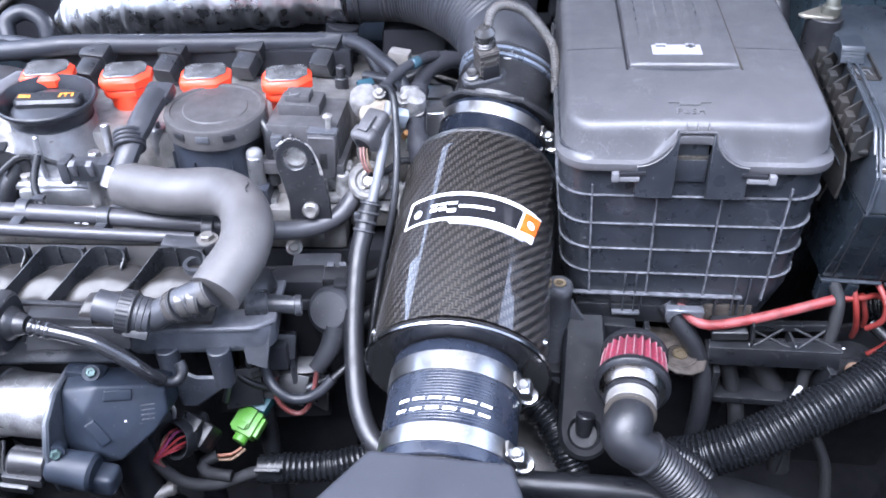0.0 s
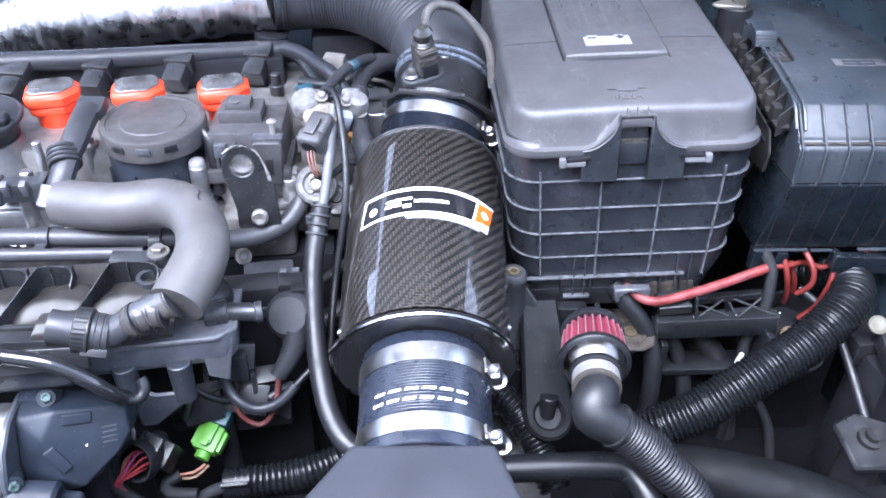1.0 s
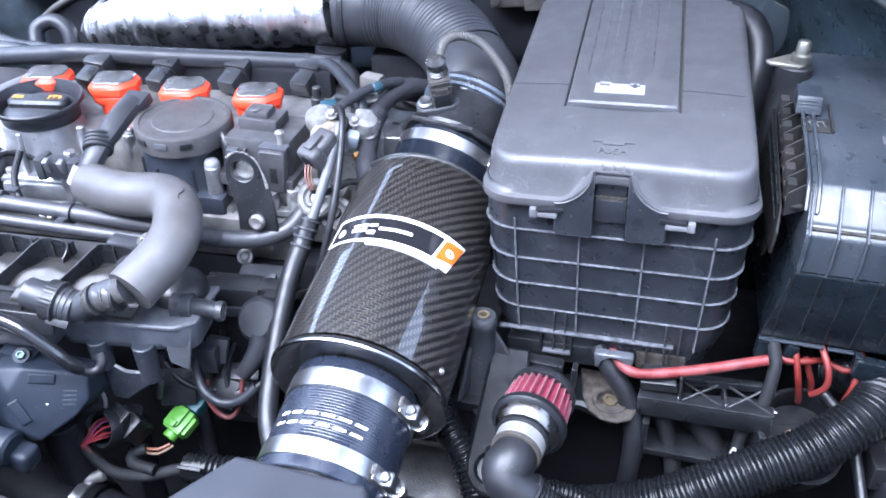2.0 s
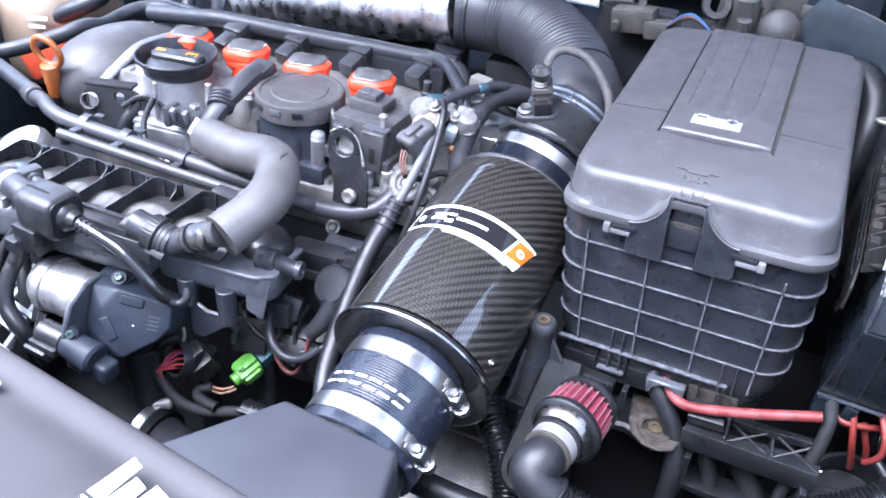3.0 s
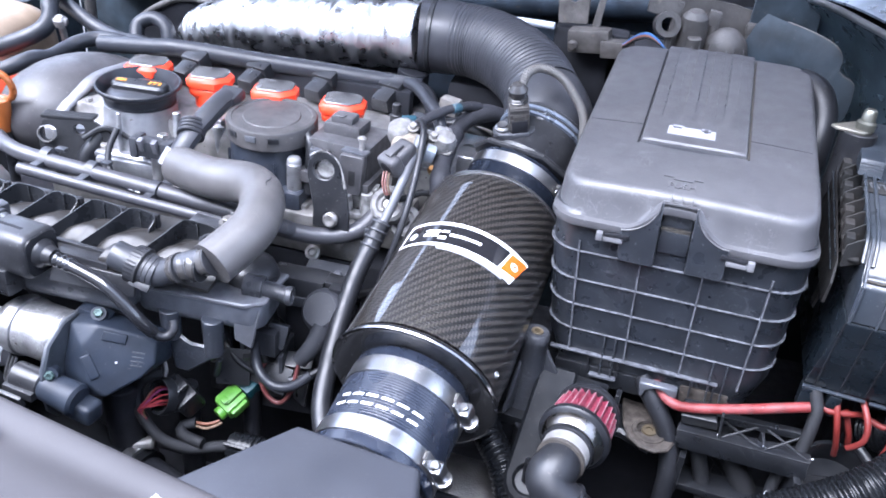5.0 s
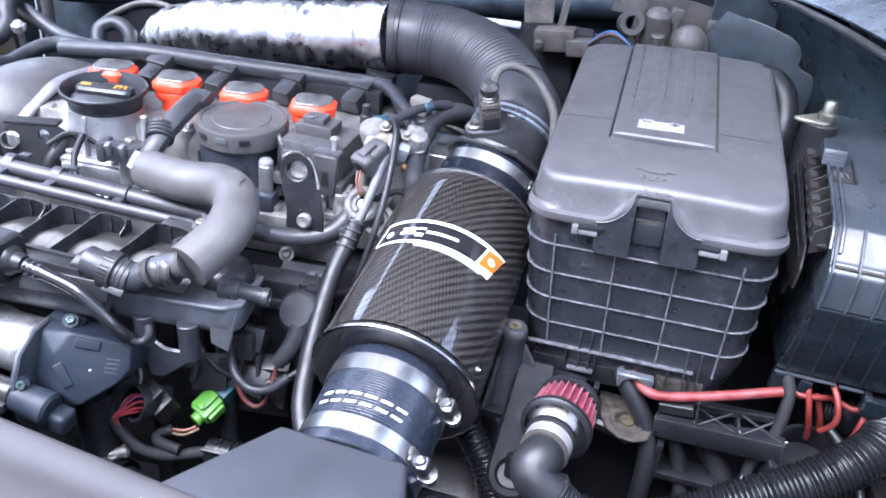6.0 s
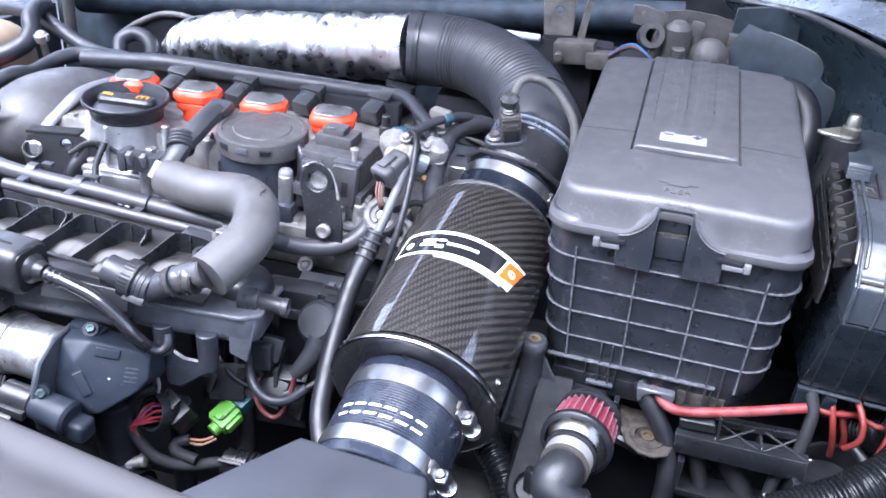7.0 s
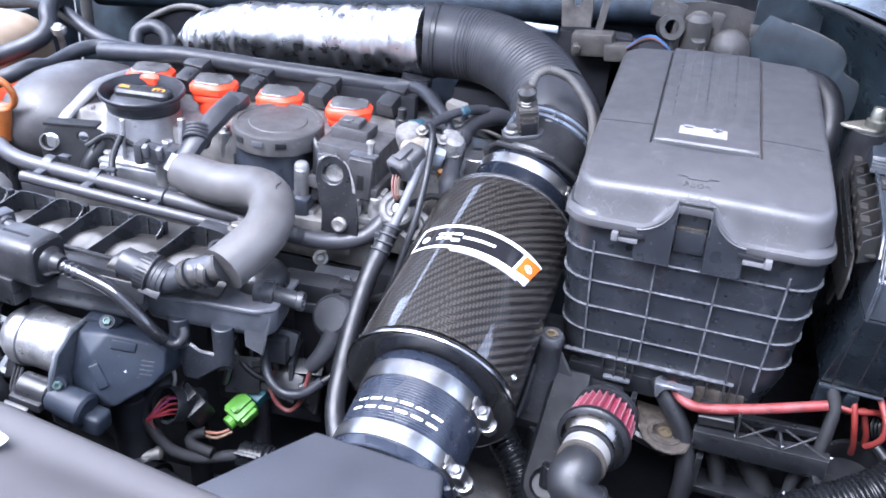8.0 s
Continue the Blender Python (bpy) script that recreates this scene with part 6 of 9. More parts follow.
def pressure_can():
    t = holder("pressure_can", (-0.12, 0.53, 0.50), "round matt black pressure canister with a hose stub", "valve")
    ax = V(-0.22, -0.74, 0.63).normalized()
    rubber = mat("matt_black_cap", (0.0155, 0.0165, 0.020), 0.5, var=0.2, bump=0.05, spec=0.3, dust=0.08)
    part("can", lathe(V(-0.1135, 0.5375, 0.5435), ax, [(0.0, -0.022), (0.020, -0.022), (0.0238, -0.017), (0.0245, -0.006), (0.0238, 0.001), (0.0222, 0.0055), (0.0198, 0.0085), (0.0182, 0.0096), (0.0176, 0.0090), (0.0, 0.0092)], 48), rubber, t)
    part("spout", tube([(-0.109, 0.528, 0.532), (-0.112, 0.520, 0.519), (-0.120, 0.514, 0.505), (-0.128, 0.510, 0.494)], lambda s: 0.0125 - 0.0045 * s, 20), rubber, t, "angled rubber spout")
    part("spout_lip", lathe((-0.1275, 0.5103, 0.4948), (-0.42, -0.25, -0.7), [(0.0, 0), (0.0086, 0.0), (0.0086, 0.0016), (0.0, 0.0016)], 20), rubber, t)
    part("lug", box((-0.105, 0.552, 0.562), (0.014, 0.014, 0.01), bev=0.002), RUBBER, t)
    part("wire", tube([(-0.1275, 0.511, 0.494), (-0.1295, 0.510, 0.486), (-0.132, 0.508, 0.472), (-0.137, 0.507, 0.451), (-0.145, 0.507, 0.436), (-0.154, 0.507, 0.431), (-0.165, 0.508, 0.437), (-0.173, 0.511, 0.450), (-0.174, 0.516, 0.466), (-0.171, 0.520, 0.474)], 0.0026, 10), mat("dusky_red_hose", (0.11, 0.028, 0.026), 0.5, dust=0.2), t, "dusky red tube")
    part("stay", box((-0.115, 0.555, 0.50), (0.03, 0.02, 0.10), bev=0.004), DEEP, t)


pressure_can()
vent = holder("vent_hose", (-0.15, 0.505, 0.45), "looped black rubber vent hose with a stepped sleeve", "hose")
part("hose", tube([(-0.178, 0.520, 0.506), (-0.180, 0.515, 0.491), (-0.176, 0.508, 0.478), (-0.167, 0.500, 0.471), (-0.155, 0.497, 0.464), (-0.143, 0.497, 0.464), (-0.133, 0.498, 0.467), (-0.122, 0.500, 0.475), (-0.113, 0.505, 0.484)], 0.0052, 16), HOSE, vent, "thick rubber sleeve")
part("thin_hose", tube([(-0.115, 0.504, 0.482), (-0.100, 0.514, 0.492), (-0.085, 0.525, 0.50), (-0.07, 0.535, 0.508)], 0.0034, 12), RUBBER, vent, "thinner hose end")
sensor2 = holder("small_sensor", (-0.165, 0.53, 0.45), "small black sensor with a braided lead", "sensor")
part("case", box((-0.163, 0.532, 0.502), (0.022, 0.014, 0.026), (-24, 10, 8), 0.0025), GREY, sensor2)
part("lead", tube([(-0.171, 0.522, 0.492), (-0.172, 0.519, 0.484), (-0.171, 0.520, 0.474)], 0.0046, 10, pitch=0.004, depth=0.0008), TAPE, sensor2, "braided lead")
part("stay", rod((-0.163, 0.537, 0.42), (-0.163, 0.535, 0.49), 0.006), DEEP, sensor2)
relay = holder("solenoid_valve", (-0.155, 0.57, 0.50), "dark plastic solenoid valve on a bracket", "valve")
part("body", joined(box((-0.155, 0.575, 0.545), (0.06, 0.028, 0.026), (0, 0, 3), 0.003), box((-0.115, 0.578, 0.548), (0.03, 0.02, 0.018), bev=0.002), box((-0.178, 0.565, 0.54), (0.016, 0.02, 0.022), bev=0.003)), BLACK, relay)
part("bracket", joined(box((-0.16, 0.56, 0.53), (0.08, 0.004, 0.012), (0, 0, 4), 0.001), box((-0.17, 0.52, 0.50), (0.025, 0.012, 0.03), bev=0.002)), GREY, relay)
part("stay", box((-0.15, 0.58, 0.46), (0.04, 0.03, 0.16), bev=0.004), DEEP, relay)
sc = holder("pipe_screw", (-0.164, 0.625, 0.53), "dull flanged screw in the block", "screw")
part("head", lathe((-0.164, 0.628, 0.551), (0.1, -0.75, 0.6), [(0.0, 0), (0.0085, 0.0), (0.0085, 0.002), (0.006, 0.003), (0.0052, 0.006), (0.0035, 0.007), (0.003, 0.0045), (0.0, 0.0045)], 24), DULL, sc)
part("shank", rod((-0.164, 0.628, 0.551), (-0.17, 0.66, 0.525), 0.006), DULL, sc)

# ---- pump, sensors and pipes beside the canister ----
pump = holder("water_pump", (-0.09, 0.68, 0.56), "off-white round pump cover with a hollow hub", "pump")
pa = V(-0.05, -0.75, 0.66).normalized()
pale = mat("off_white_casting", (0.14, 0.138, 0.138), 0.6, 0.0, var=0.45, scale=110, bump=0.4, grain=420, dust=0.8, dust_colour=(0.07, 0.058, 0.047), spec=0.3)
part("cover", lathe(V(-0.085, 0.652, 0.618), pa, [(0.0, -0.03), (0.019, -0.03), (0.0205, -0.012), (0.0215, -0.004), (0.0205, 0.003), (0.0175, 0.0058), (0.0135, 0.0052), (0.0115, 0.0015), (0.0, 0.0015)], 44), pale, pump, "rounded off-white ring")
part("hub", joined(lathe(V(-0.085, 0.652, 0.618), pa, [(0.0, 0.0), (0.0085, 0.0), (0.008, 0.006), (0.0058, 0.0075), (0.005, 0.004), (0.0, 0.004)], 20), *[rod(V(-0.085, 0.652, 0.618) + frame_of(pa) @ V(0.0085 * math.cos(k * 2.1), 0.0085 * math.sin(k * 2.1), 0.0), V(-0.085, 0.652, 0.618) + frame_of(pa) @ V(0.0085 * math.cos(k * 2.1), 0.0085 * math.sin(k * 2.1), 0.0045), 0.0028, segs=10) for k in range(3)]), DULL, pump, "dirty hub with three lugs")
part("side_lobe", joined(lathe(V(-0.066, 0.650, 0.604), pa, [(0.0, -0.03), (0.0175, -0.03), (0.019, -0.008), (0.0175, -0.003), (0.0125, -0.001), (0.0095, -0.004), (0.0, -0.004)], 36)), pale, pump, "off-white side lobe")
part("shaft", lathe(V(-0.066, 0.650, 0.604), pa, [(0.0, -0.004), (0.0062, -0.004), (0.0062, 0.003), (0.0, 0.003)], 20), SOOT, pump, "dark shaft end")
part("mount", box((-0.085, 0.685, 0.585), (0.05, 0.05, 0.06), bev=0.006), DULL, pump)
sens = holder("fuel_rail_valve", (-0.065, 0.70, 0.62), "dirty cast aluminium valve block with a grey sensor plug", "valve")
cast = mat("grimy_cast_aluminium", (0.36, 0.36, 0.365), 0.5, 0.7, 0.45, 140, 0.45, 420, dust=0.75, dust_colour=(0.1, 0.085, 0.07))
part("block", joined(box((-0.062, 0.712, 0.655), (0.066, 0.036, 0.055), (0, 0, -6), 0.007), box((-0.084, 0.708, 0.682), (0.022, 0.026, 0.022), (12, 0, -10), 0.008, segs=4), box((-0.044, 0.706, 0.684), (0.020, 0.022, 0.020), (20, 6, 14), 0.006, segs=3)), cast, sens, "grimy cast body")
part("lobe", lathe((-0.088, 0.703, 0.676), (-0.1, -0.35, 0.9), [(0.0, 0), (0.0155, 0.0), (0.0165, 0.010), (0.0145, 0.018), (0.010, 0.0215), (0.0, 0.022)], 28), pale, sens, "pale rounded lobe")
part("lobe", lathe((-0.042, 0.703, 0.672), (0.15, -0.3, 0.9), [(0.0, 0), (0.0125, 0.0), (0.013, 0.012), (0.011, 0.020), (0.0055, 0.0225), (0.0, 0.0225)], 28), pale, sens, "pale rounded lobe")
part("cavity", lathe((-0.066, 0.694, 0.686), (0.0, -0.6, 0.8), [(0.0045, 0.0), (0.0075, 0.001), (0.009, 0.0), (0.0085, -0.01), (0.0, -0.01)], 22), SOOT, sens, "dark bore")
for p in ((-0.074, 0.690, 0.697), (-0.050, 0.692, 0.690), (-0.036, 0.694, 0.676)):
    part("bolt", bolt(p, (0.05, -0.45, 0.9), 0.0042, 0.0045), DULL, sens)
part("joint", box((-0.052, 0.686, 0.672), (0.012, 0.012, 0.018), (20, 15, 10), 0.003), mat("pale_blue_joint", (0.25, 0.28, 0.32), 0.45, dust=0.3, dust_colour=(0.1, 0.085, 0.07)), sens, "pale blue joint")
part("brass_union", lathe((-0.0475, 0.684, 0.652), (0.1, -0.5, 0.8), [(0.0, 0), (0.0052, 0), (0.0052, 0.005), (0.0035, 0.008), (0.0, 0.008)], 6), mat("dull_brass", (0.2, 0.1, 0.035), 0.5, 0.7, dust=0.35, dust_colour=(0.1, 0.075, 0.05)), sens, "dull brass union")
part("disc", lathe((-0.076, 0.677, 0.682), (-0.1, -0.45, 0.9), [(0.0, -0.006), (0.0165, -0.006), (0.0175, -0.004), (0.0175, 0.001), (0.0162, 0.0022), (0.0045, 0.0022), (0.0035, 0.0032), (0.0, 0.0032)], 32), mat("brassy_washer", (0.23, 0.2, 0.16), 0.5, 0.5, var=0.4, scale=120, dust=0.4, dust_colour=(0.12, 0.1, 0.08)), sens, "dirty brassy disc")
pf = frame_of(V(-0.45, -0.75, -0.48).normalized(), (0, 0, 1)).to_4x4()
body = joined(box((0, 0, -0.012), (0.024, 0.021, 0.026), bev=0.006, segs=3), box((0, 0, 0.006), (0.027, 0.024, 0.016), bev=0.006, segs=3), box((0.0, 0.0125, -0.004), (0.011, 0.005, 0.020), bev=0.0015))
body.transform(Matrix.Translation((-0.082, 0.656, 0.670)) @ pf)
part("plug", body, mat("grey_sensor_plastic", (0.05, 0.049, 0.053), 0.5, var=0.25, dust=0.4, dust_colour=(0.12, 0.105, 0.095), bump=0.1, wear=0.6), sens, "dusty grey sensor plug")
mouth = lathe((0, 0, 0.0138), (0, 0, 1), [(0.0, 0.0006), (0.0078, 0.0006), (0.0085, 0.0), (0.0085, -0.001)], 20)
mouth.transform(Matrix.Translation((-0.082, 0.656, 0.670)) @ pf)
part("plug_mouth", mouth, DEEP, sens, "dark open end")
for k, mm in enumerate((PALE_PINK, PALE_PINK, RUST)):
    part("wire", tube([(-0.090 + 0.003 * k, 0.644 + 0.001 * k, 0.661), (-0.089 + 0.003 * k, 0.637, 0.652), (-0.085 + 0.003 * k, 0.634, 0.641), (-0.080 + 0.002 * k, 0.638, 0.634)], 0.0011, 6), mm, sens)
part("lead", tube([(-0.083, 0.636, 0.638), (-0.076, 0.641, 0.632), (-0.066, 0.652, 0.630), (-0.052, 0.665, 0.634), (-0.038, 0.672, 0.630)], 0.0036, 10), TAPE, sens, "taped sensor lead")
part("post", box((-0.062, 0.71, 0.61), (0.05, 0.045, 0.08), bev=0.006), DULL, sens)
fill = holder("coolant_pipe", (-0.08, 0.55, 0.47), "dull grey pipe running into a long black rubber hose", "pipe")
part("pipe", tube([(-0.063, 0.683, 0.69), (-0.067, 0.66, 0.665), (-0.074, 0.628, 0.632), (-0.079, 0.611, 0.614)], 0.0050, 14, flat=1.15), mat("grey_blue_pipe", (0.095, 0.1, 0.112), 0.5, 0.0, 0.2, 60, 0.1, dust=0.3, dust_colour=(0.12, 0.11, 0.1)), fill, "dull grey metal pipe")
part("hose", tube([(-0.0785, 0.614, 0.618), (-0.084, 0.600, 0.60), (-0.0905, 0.57, 0.575), (-0.0915, 0.53, 0.545), (-0.088, 0.49, 0.517), (-0.080, 0.452, 0.495), (-0.062, 0.425, 0.48), (-0.03, 0.42, 0.47), (0.01, 0.44, 0.45)], 0.0098, 18), RUBBER, fill, "long black rubber hose")
part("clip", joined(*[rod(V(-0.079, 0.613, 0.617) + V(-0.002, -0.006, -0.0065) * k, V(-0.0795, 0.6115, 0.615) + V(-0.002, -0.006, -0.0065) * k, 0.0112) for k in range(4)], box((-0.092, 0.603, 0.606), (0.006, 0.004, 0.012), bev=0.001)), GREY, fill, "spring clip")
thing("thin_cable", tube([(-0.072, 0.700, 0.700), (-0.064, 0.690, 0.704), (-0.059, 0.679, 0.699), (-0.056, 0.66, 0.681), (-0.0545, 0.645, 0.667), (-0.054, 0.625, 0.646), (-0.057, 0.605, 0.617), (-0.069, 0.58, 0.56), (-0.076, 0.55, 0.525), (-0.08, 0.52, 0.49)], 0.0036, 10), RUBBER, "thin black cable beside the pipe", "cable")
loom = holder("taped_loom", (-0.034, 0.69, 0.60), "thick dull black taped loom with a ribbed collar", "loom")
part("loom", tube([(0.012, 0.80, 0.685), (-0.008, 0.785, 0.692), (-0.024, 0.770, 0.691), (-0.034, 0.748, 0.684), (-0.0385, 0.725, 0.677), (-0.0385, 0.70, 0.665), (-0.037, 0.685, 0.657), (-0.034, 0.672, 0.648), (-0.032, 0.664, 0.625)], lambda v: 0.0092 + 0.0012 * math.sin(9 * v) + 0.0012 * (v > 0.45), 18, wobble=0.25), LOOM, loom)
part("collar", tube([(-0.0365, 0.736, 0.681), (-0.0388, 0.718, 0.674), (-0.0387, 0.704, 0.667)], 0.0112, 18, pitch=0.0045, depth=0.0006), LOOM, loom, "faintly ribbed collar")
part("branch", tube([(-0.020, 0.775, 0.700), (-0.030, 0.760, 0.705), (-0.050, 0.735, 0.705), (-0.062, 0.715, 0.702), (-0.069, 0.700, 0.699), (-0.074, 0.694, 0.690)], 0.0056, 12, wobble=0.3), LOOM, loom, "thinner branch")
for a, b in (((-0.044, 0.742, 0.7052), (-0.037, 0.751, 0.7054)),):
    part("blue_band", rod(a, b, 0.0058, segs=14), mat("bright_blue_tape", (0.010, 0.045, 0.066), 0.5, bump=0, dust=0.3), loom, "blue tape band")
thing("rail_hose", tube([(-0.115, 0.80, 0.706), (-0.102, 0.79, 0.707), (-0.088, 0.775, 0.705), (-0.077, 0.76, 0.702), (-0.064, 0.744, 0.699), (-0.054, 0.73, 0.690), (-0.047, 0.722, 0.675)], 0.0072, 14), HOSE, "dull black hose running down to the valve block", "hose")
thing("blue_clip", box((-0.093, 0.740, 0.684), (0.018, 0.010, 0.006), (20, 0, 30), 0.002), bpy.data.materials["bright_blue_tape"], "small blue clip beside the pump cover", "clip")
thing("earth_lead", tube([(-0.0475, 0.682, 0.655), (-0.046, 0.675, 0.650), (-0.0415, 0.670, 0.643), (-0.037, 0.668, 0.632), (-0.035, 0.668, 0.615)], 0.0010, 6), mat("pale_green_wire", (0.13, 0.24, 0.15), 0.5), "thin pale green earth wire", "wire")
relay2 = holder("cowl_relay", (-0.06, 0.81, 0.62), "pale brown-grey relay behind the hoses", "relay")
part("case", box((-0.061, 0.806, 0.684), (0.024, 0.018, 0.020), (0, 4, -12), 0.003), mat("pale_dusty_relay", (0.15, 0.14, 0.13), 0.55, dust=0.3, dust_colour=(0.12, 0.11, 0.1)), relay2)
part("base", box((-0.061, 0.808, 0.645), (0.03, 0.022, 0.06), (0, 0, -12), 0.003), DEEP, relay2)
tb = holder("thermostat_housing", (-0.01, 0.75, 0.56), "bright cast aluminium housing behind the canister", "housing")
part("casting", joined(rod((-0.02, 0.74, 0.57), (-0.02, 0.74, 0.66), 0.022, 0.02), box((-0.03, 0.77, 0.62), (0.06, 0.05, 0.08), bev=0.008)), ALU, tb)

plugs = holder("injector_plug", (-0.135, 0.61, 0.5), "dark plastic plugs and clips bolted behind the end tank", "connector")
part("housing", joined(box((-0.138, 0.612, 0.535), (0.05, 0.022, 0.026), (12, 0, 2), 0.003), box((-0.150, 0.600, 0.528), (0.018, 0.012, 0.02), (12, 0, 2), 0.002)), GREY, plugs)
for k in range(3):
    part("latch", box((-0.122 + 0.012 * k, 0.600, 0.545), (0.007, 0.006, 0.016), (15, 0, 2), 0.001), SATIN, plugs)
part("boot", lathe((-0.172, 0.600, 0.532), (-0.4, -0.8, 0.4), [(0.0, 0), (0.011, 0), (0.0115, 0.006), (0.008, 0.009), (0.0085, 0.013), (0.0, 0.014)], 20), MATT, plugs)
part("lead", tube([(-0.172, 0.592, 0.537), (-0.182, 0.578, 0.535), (-0.186, 0.57, 0.515), (-0.18, 0.565, 0.49)], 0.0035, 8), TAPE, plugs)
part("stay", box((-0.135, 0.625, 0.50), (0.03, 0.02, 0.08), bev=0.003), DEEP, plugs)
amber = holder("fuel_fitting", (-0.245, 0.535, 0.48), "dusty brass and cream fittings between the manifold legs", "fitting")
part("cap", lathe((-0.248, 0.530, 0.520), (0.1, -0.8, 0.3), [(0.0, 0), (0.009, 0), (0.009, 0.008), (0.006, 0.012), (0.0, 0.013)], 20), mat("grimy_cream", (0.14, 0.12, 0.1), 0.5, dust=0.2), amber, "grimy cream cap")
part("nut", lathe((-0.228, 0.530, 0.515), (0.2, -0.8, 0.3), [(0.0, 0), (0.007, 0), (0.007, 0.006), (0.004, 0.008), (0.0, 0.008)], 6), mat("grimy_brass", (0.16, 0.085, 0.03), 0.45, 0.6), amber, "grimy brass nut")
part("stay", box((-0.238, 0.545, 0.48), (0.04, 0.02, 0.09), bev=0.003), DEEP, amber)

# ---- battery tray and what stands round it ----
tray = holder("battery_tray", (0.22, 0.66, 0.40), "black plastic battery tray with a trussed front beam", "tray")
part("floor", box(BOX @ V(-0.005, 0.195, -0.165), (0.215, 0.30, 0.03), (0, -3, -6), 0.004), TRAY, tray)
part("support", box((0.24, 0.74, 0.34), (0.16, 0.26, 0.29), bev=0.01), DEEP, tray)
part("sill", box(BOX @ V(-0.045, 0.008, -0.136), (0.10, 0.012, 0.022), (0, -3, -6), 0.002), TRAY, tray)
part("sill", box(BOX @ V(0.054, 0.008, -0.132), (0.046, 0.010, 0.020), (0, -3, -6), 0.002), LUG, tray, "dusty brown sill")
part("shelf", prism([(0.13, 0.585), (0.12, 0.555), (0.16, 0.545), (0.205, 0.55), (0.235, 0.535), (0.255, 0.55), (0.25, 0.60)], 0.012, pose(0, 0, 0.460), 0.003), TRAY, tray)
part("stop_lug", joined(box((0.196, 0.558, 0.497), (0.005, 0.012, 0.03), (0, 0, -6), 0.001), box((0.165, 0.562, 0.503), (0.04, 0.014, 0.02), (0, 0, -6), 0.003)), TRAY, tray)
part("lug_plate", prism([(0.204, 0.596), (0.236, 0.592), (0.256, 0.566), (0.2595, 0.545), (0.253, 0.531), (0.240, 0.525), (0.225, 0.527), (0.213, 0.538), (0.207, 0.556)], 0.005, pose(0, 0, 0.4735), 0.0016), LUG, tray, "dusty brown teardrop lug")
part("lug_rim", lathe((0.233, 0.550, 0.4785), (0.02, -0.05, 1), [(0.0125, 0.0), (0.0130, 0.0022), (0.0165, 0.0022), (0.0175, 0.0)], 32), LUG, tray, "raised round rim")
part("lug_screw", lathe((0.233, 0.551, 0.4785), (0.02, -0.1, 1), [(0.0, 0.0006), (0.0036, 0.0006), (0.0042, 0.0026), (0.0068, 0.0026), (0.0075, 0.0)], 20), mat("brassy_grommet", (0.075, 0.058, 0.034), 0.6, 0.5, dust=0.4, dust_colour=(0.05, 0.042, 0.035)), tray, "brassy grommet")
arch = prism([(-0.0175, -0.002), (-0.0125, -0.002)] + [(0.0125 * math.cos(radians(a)), 0.001 + 0.0095 * math.sin(radians(a))) for a in range(170, 9, -20)] + [(0.0125, -0.002), (0.0175, -0.002), (0.0185, 0.0145), (-0.0185, 0.0145)], 0.010, BOX @ pose(0.0105, -0.001, -0.134, 90, 0, 0), 0.0012)
part("cable_arch", arch, SATIN, tray, "worn grey cable arch")
# the truss
t0, t1 = V(0.259, 0.545, 0.494), V(0.375, 0.520, 0.512)
b0, b1 = V(0.262, 0.57, 0.500), V(0.375, 0.550, 0.522)
part("front_bar", joined(box((t0 + t1) / 2 - V(0, 0, 0.008), ((t1 - t0).length, 0.006, 0.022), (0, -8.5, -12), 0.001), box((t0 + t1) / 2 + V(0, 0.004, 0.002), ((t1 - t0).length, 0.014, 0.003), (0, -8.5, -12), 0.001)), TRAY, tray, "front bar")
part("rear_bar", box((b0 + b1) / 2, ((b1 - b0).length, 0.008, 0.008), (0, -9.5, -10), 0.001), TRAY, tray)
part("end_block", quad_plate([t0 + V(0.001, 0.004, 0.006), t0.lerp(t1, 0.30) + V(0, 0.006, 0.006), b0.lerp(b1, 0.26) + V(0, 0, 0.006), b0 + V(0, 0, 0.006)], 0.014, 0.002), TRAY, tray, "solid end of the truss")
part("post", box(t0.lerp(t1, 0.30) + V(0.002, 0.010, 0.014), (0.0022, 0.022, 0.034), (0, -6, -10), 0.0006), TRAY, tray, "thin upright blade")
for k in range(2):
    a, b = t0.lerp(t1, 0.30 + 0.35 * k), t0.lerp(t1, 0.65 + 0.35 * k)
    c, d = b0.lerp(b1, 0.30 + 0.35 * k), b0.lerp(b1, 0.65 + 0.35 * k)
    part("truss_rib", rod(a + V(0, 0, 0.002), d, 0.0012, segs=8), TRAY, tray)
    part("truss_rib", rod(b + V(0, 0, 0.002), c, 0.0012, segs=8), TRAY, tray)
    for p in (a, b):
        part("dust_fleck", box(p + V(0.001, 0.003, 0.0045), (0.0022, 0.0015, 0.0008), (0, 0, 20), 0.0002), PALE, tray, "white fleck")
    part("truss_web", prism([(0, 0), ((c - a).length, 0), ((c - a).length, -0.02), (0, -0.02)], 0.002, Matrix.Translation(a) @ Matrix.Rotation(math.atan2((c - a).y, (c - a).x), 4, "Z") @ pose(0, 0, 0.004, 90, 0, 0), 0), TRAY, tray)
part("floor_web", quad_plate([t0 - V(0, 0, 0.016), t1 - V(0, 0, 0.016), b1 - V(0, 0, 0.02), b0 - V(0, 0, 0.02)], 0.004, 0.001), DEEP, tray)
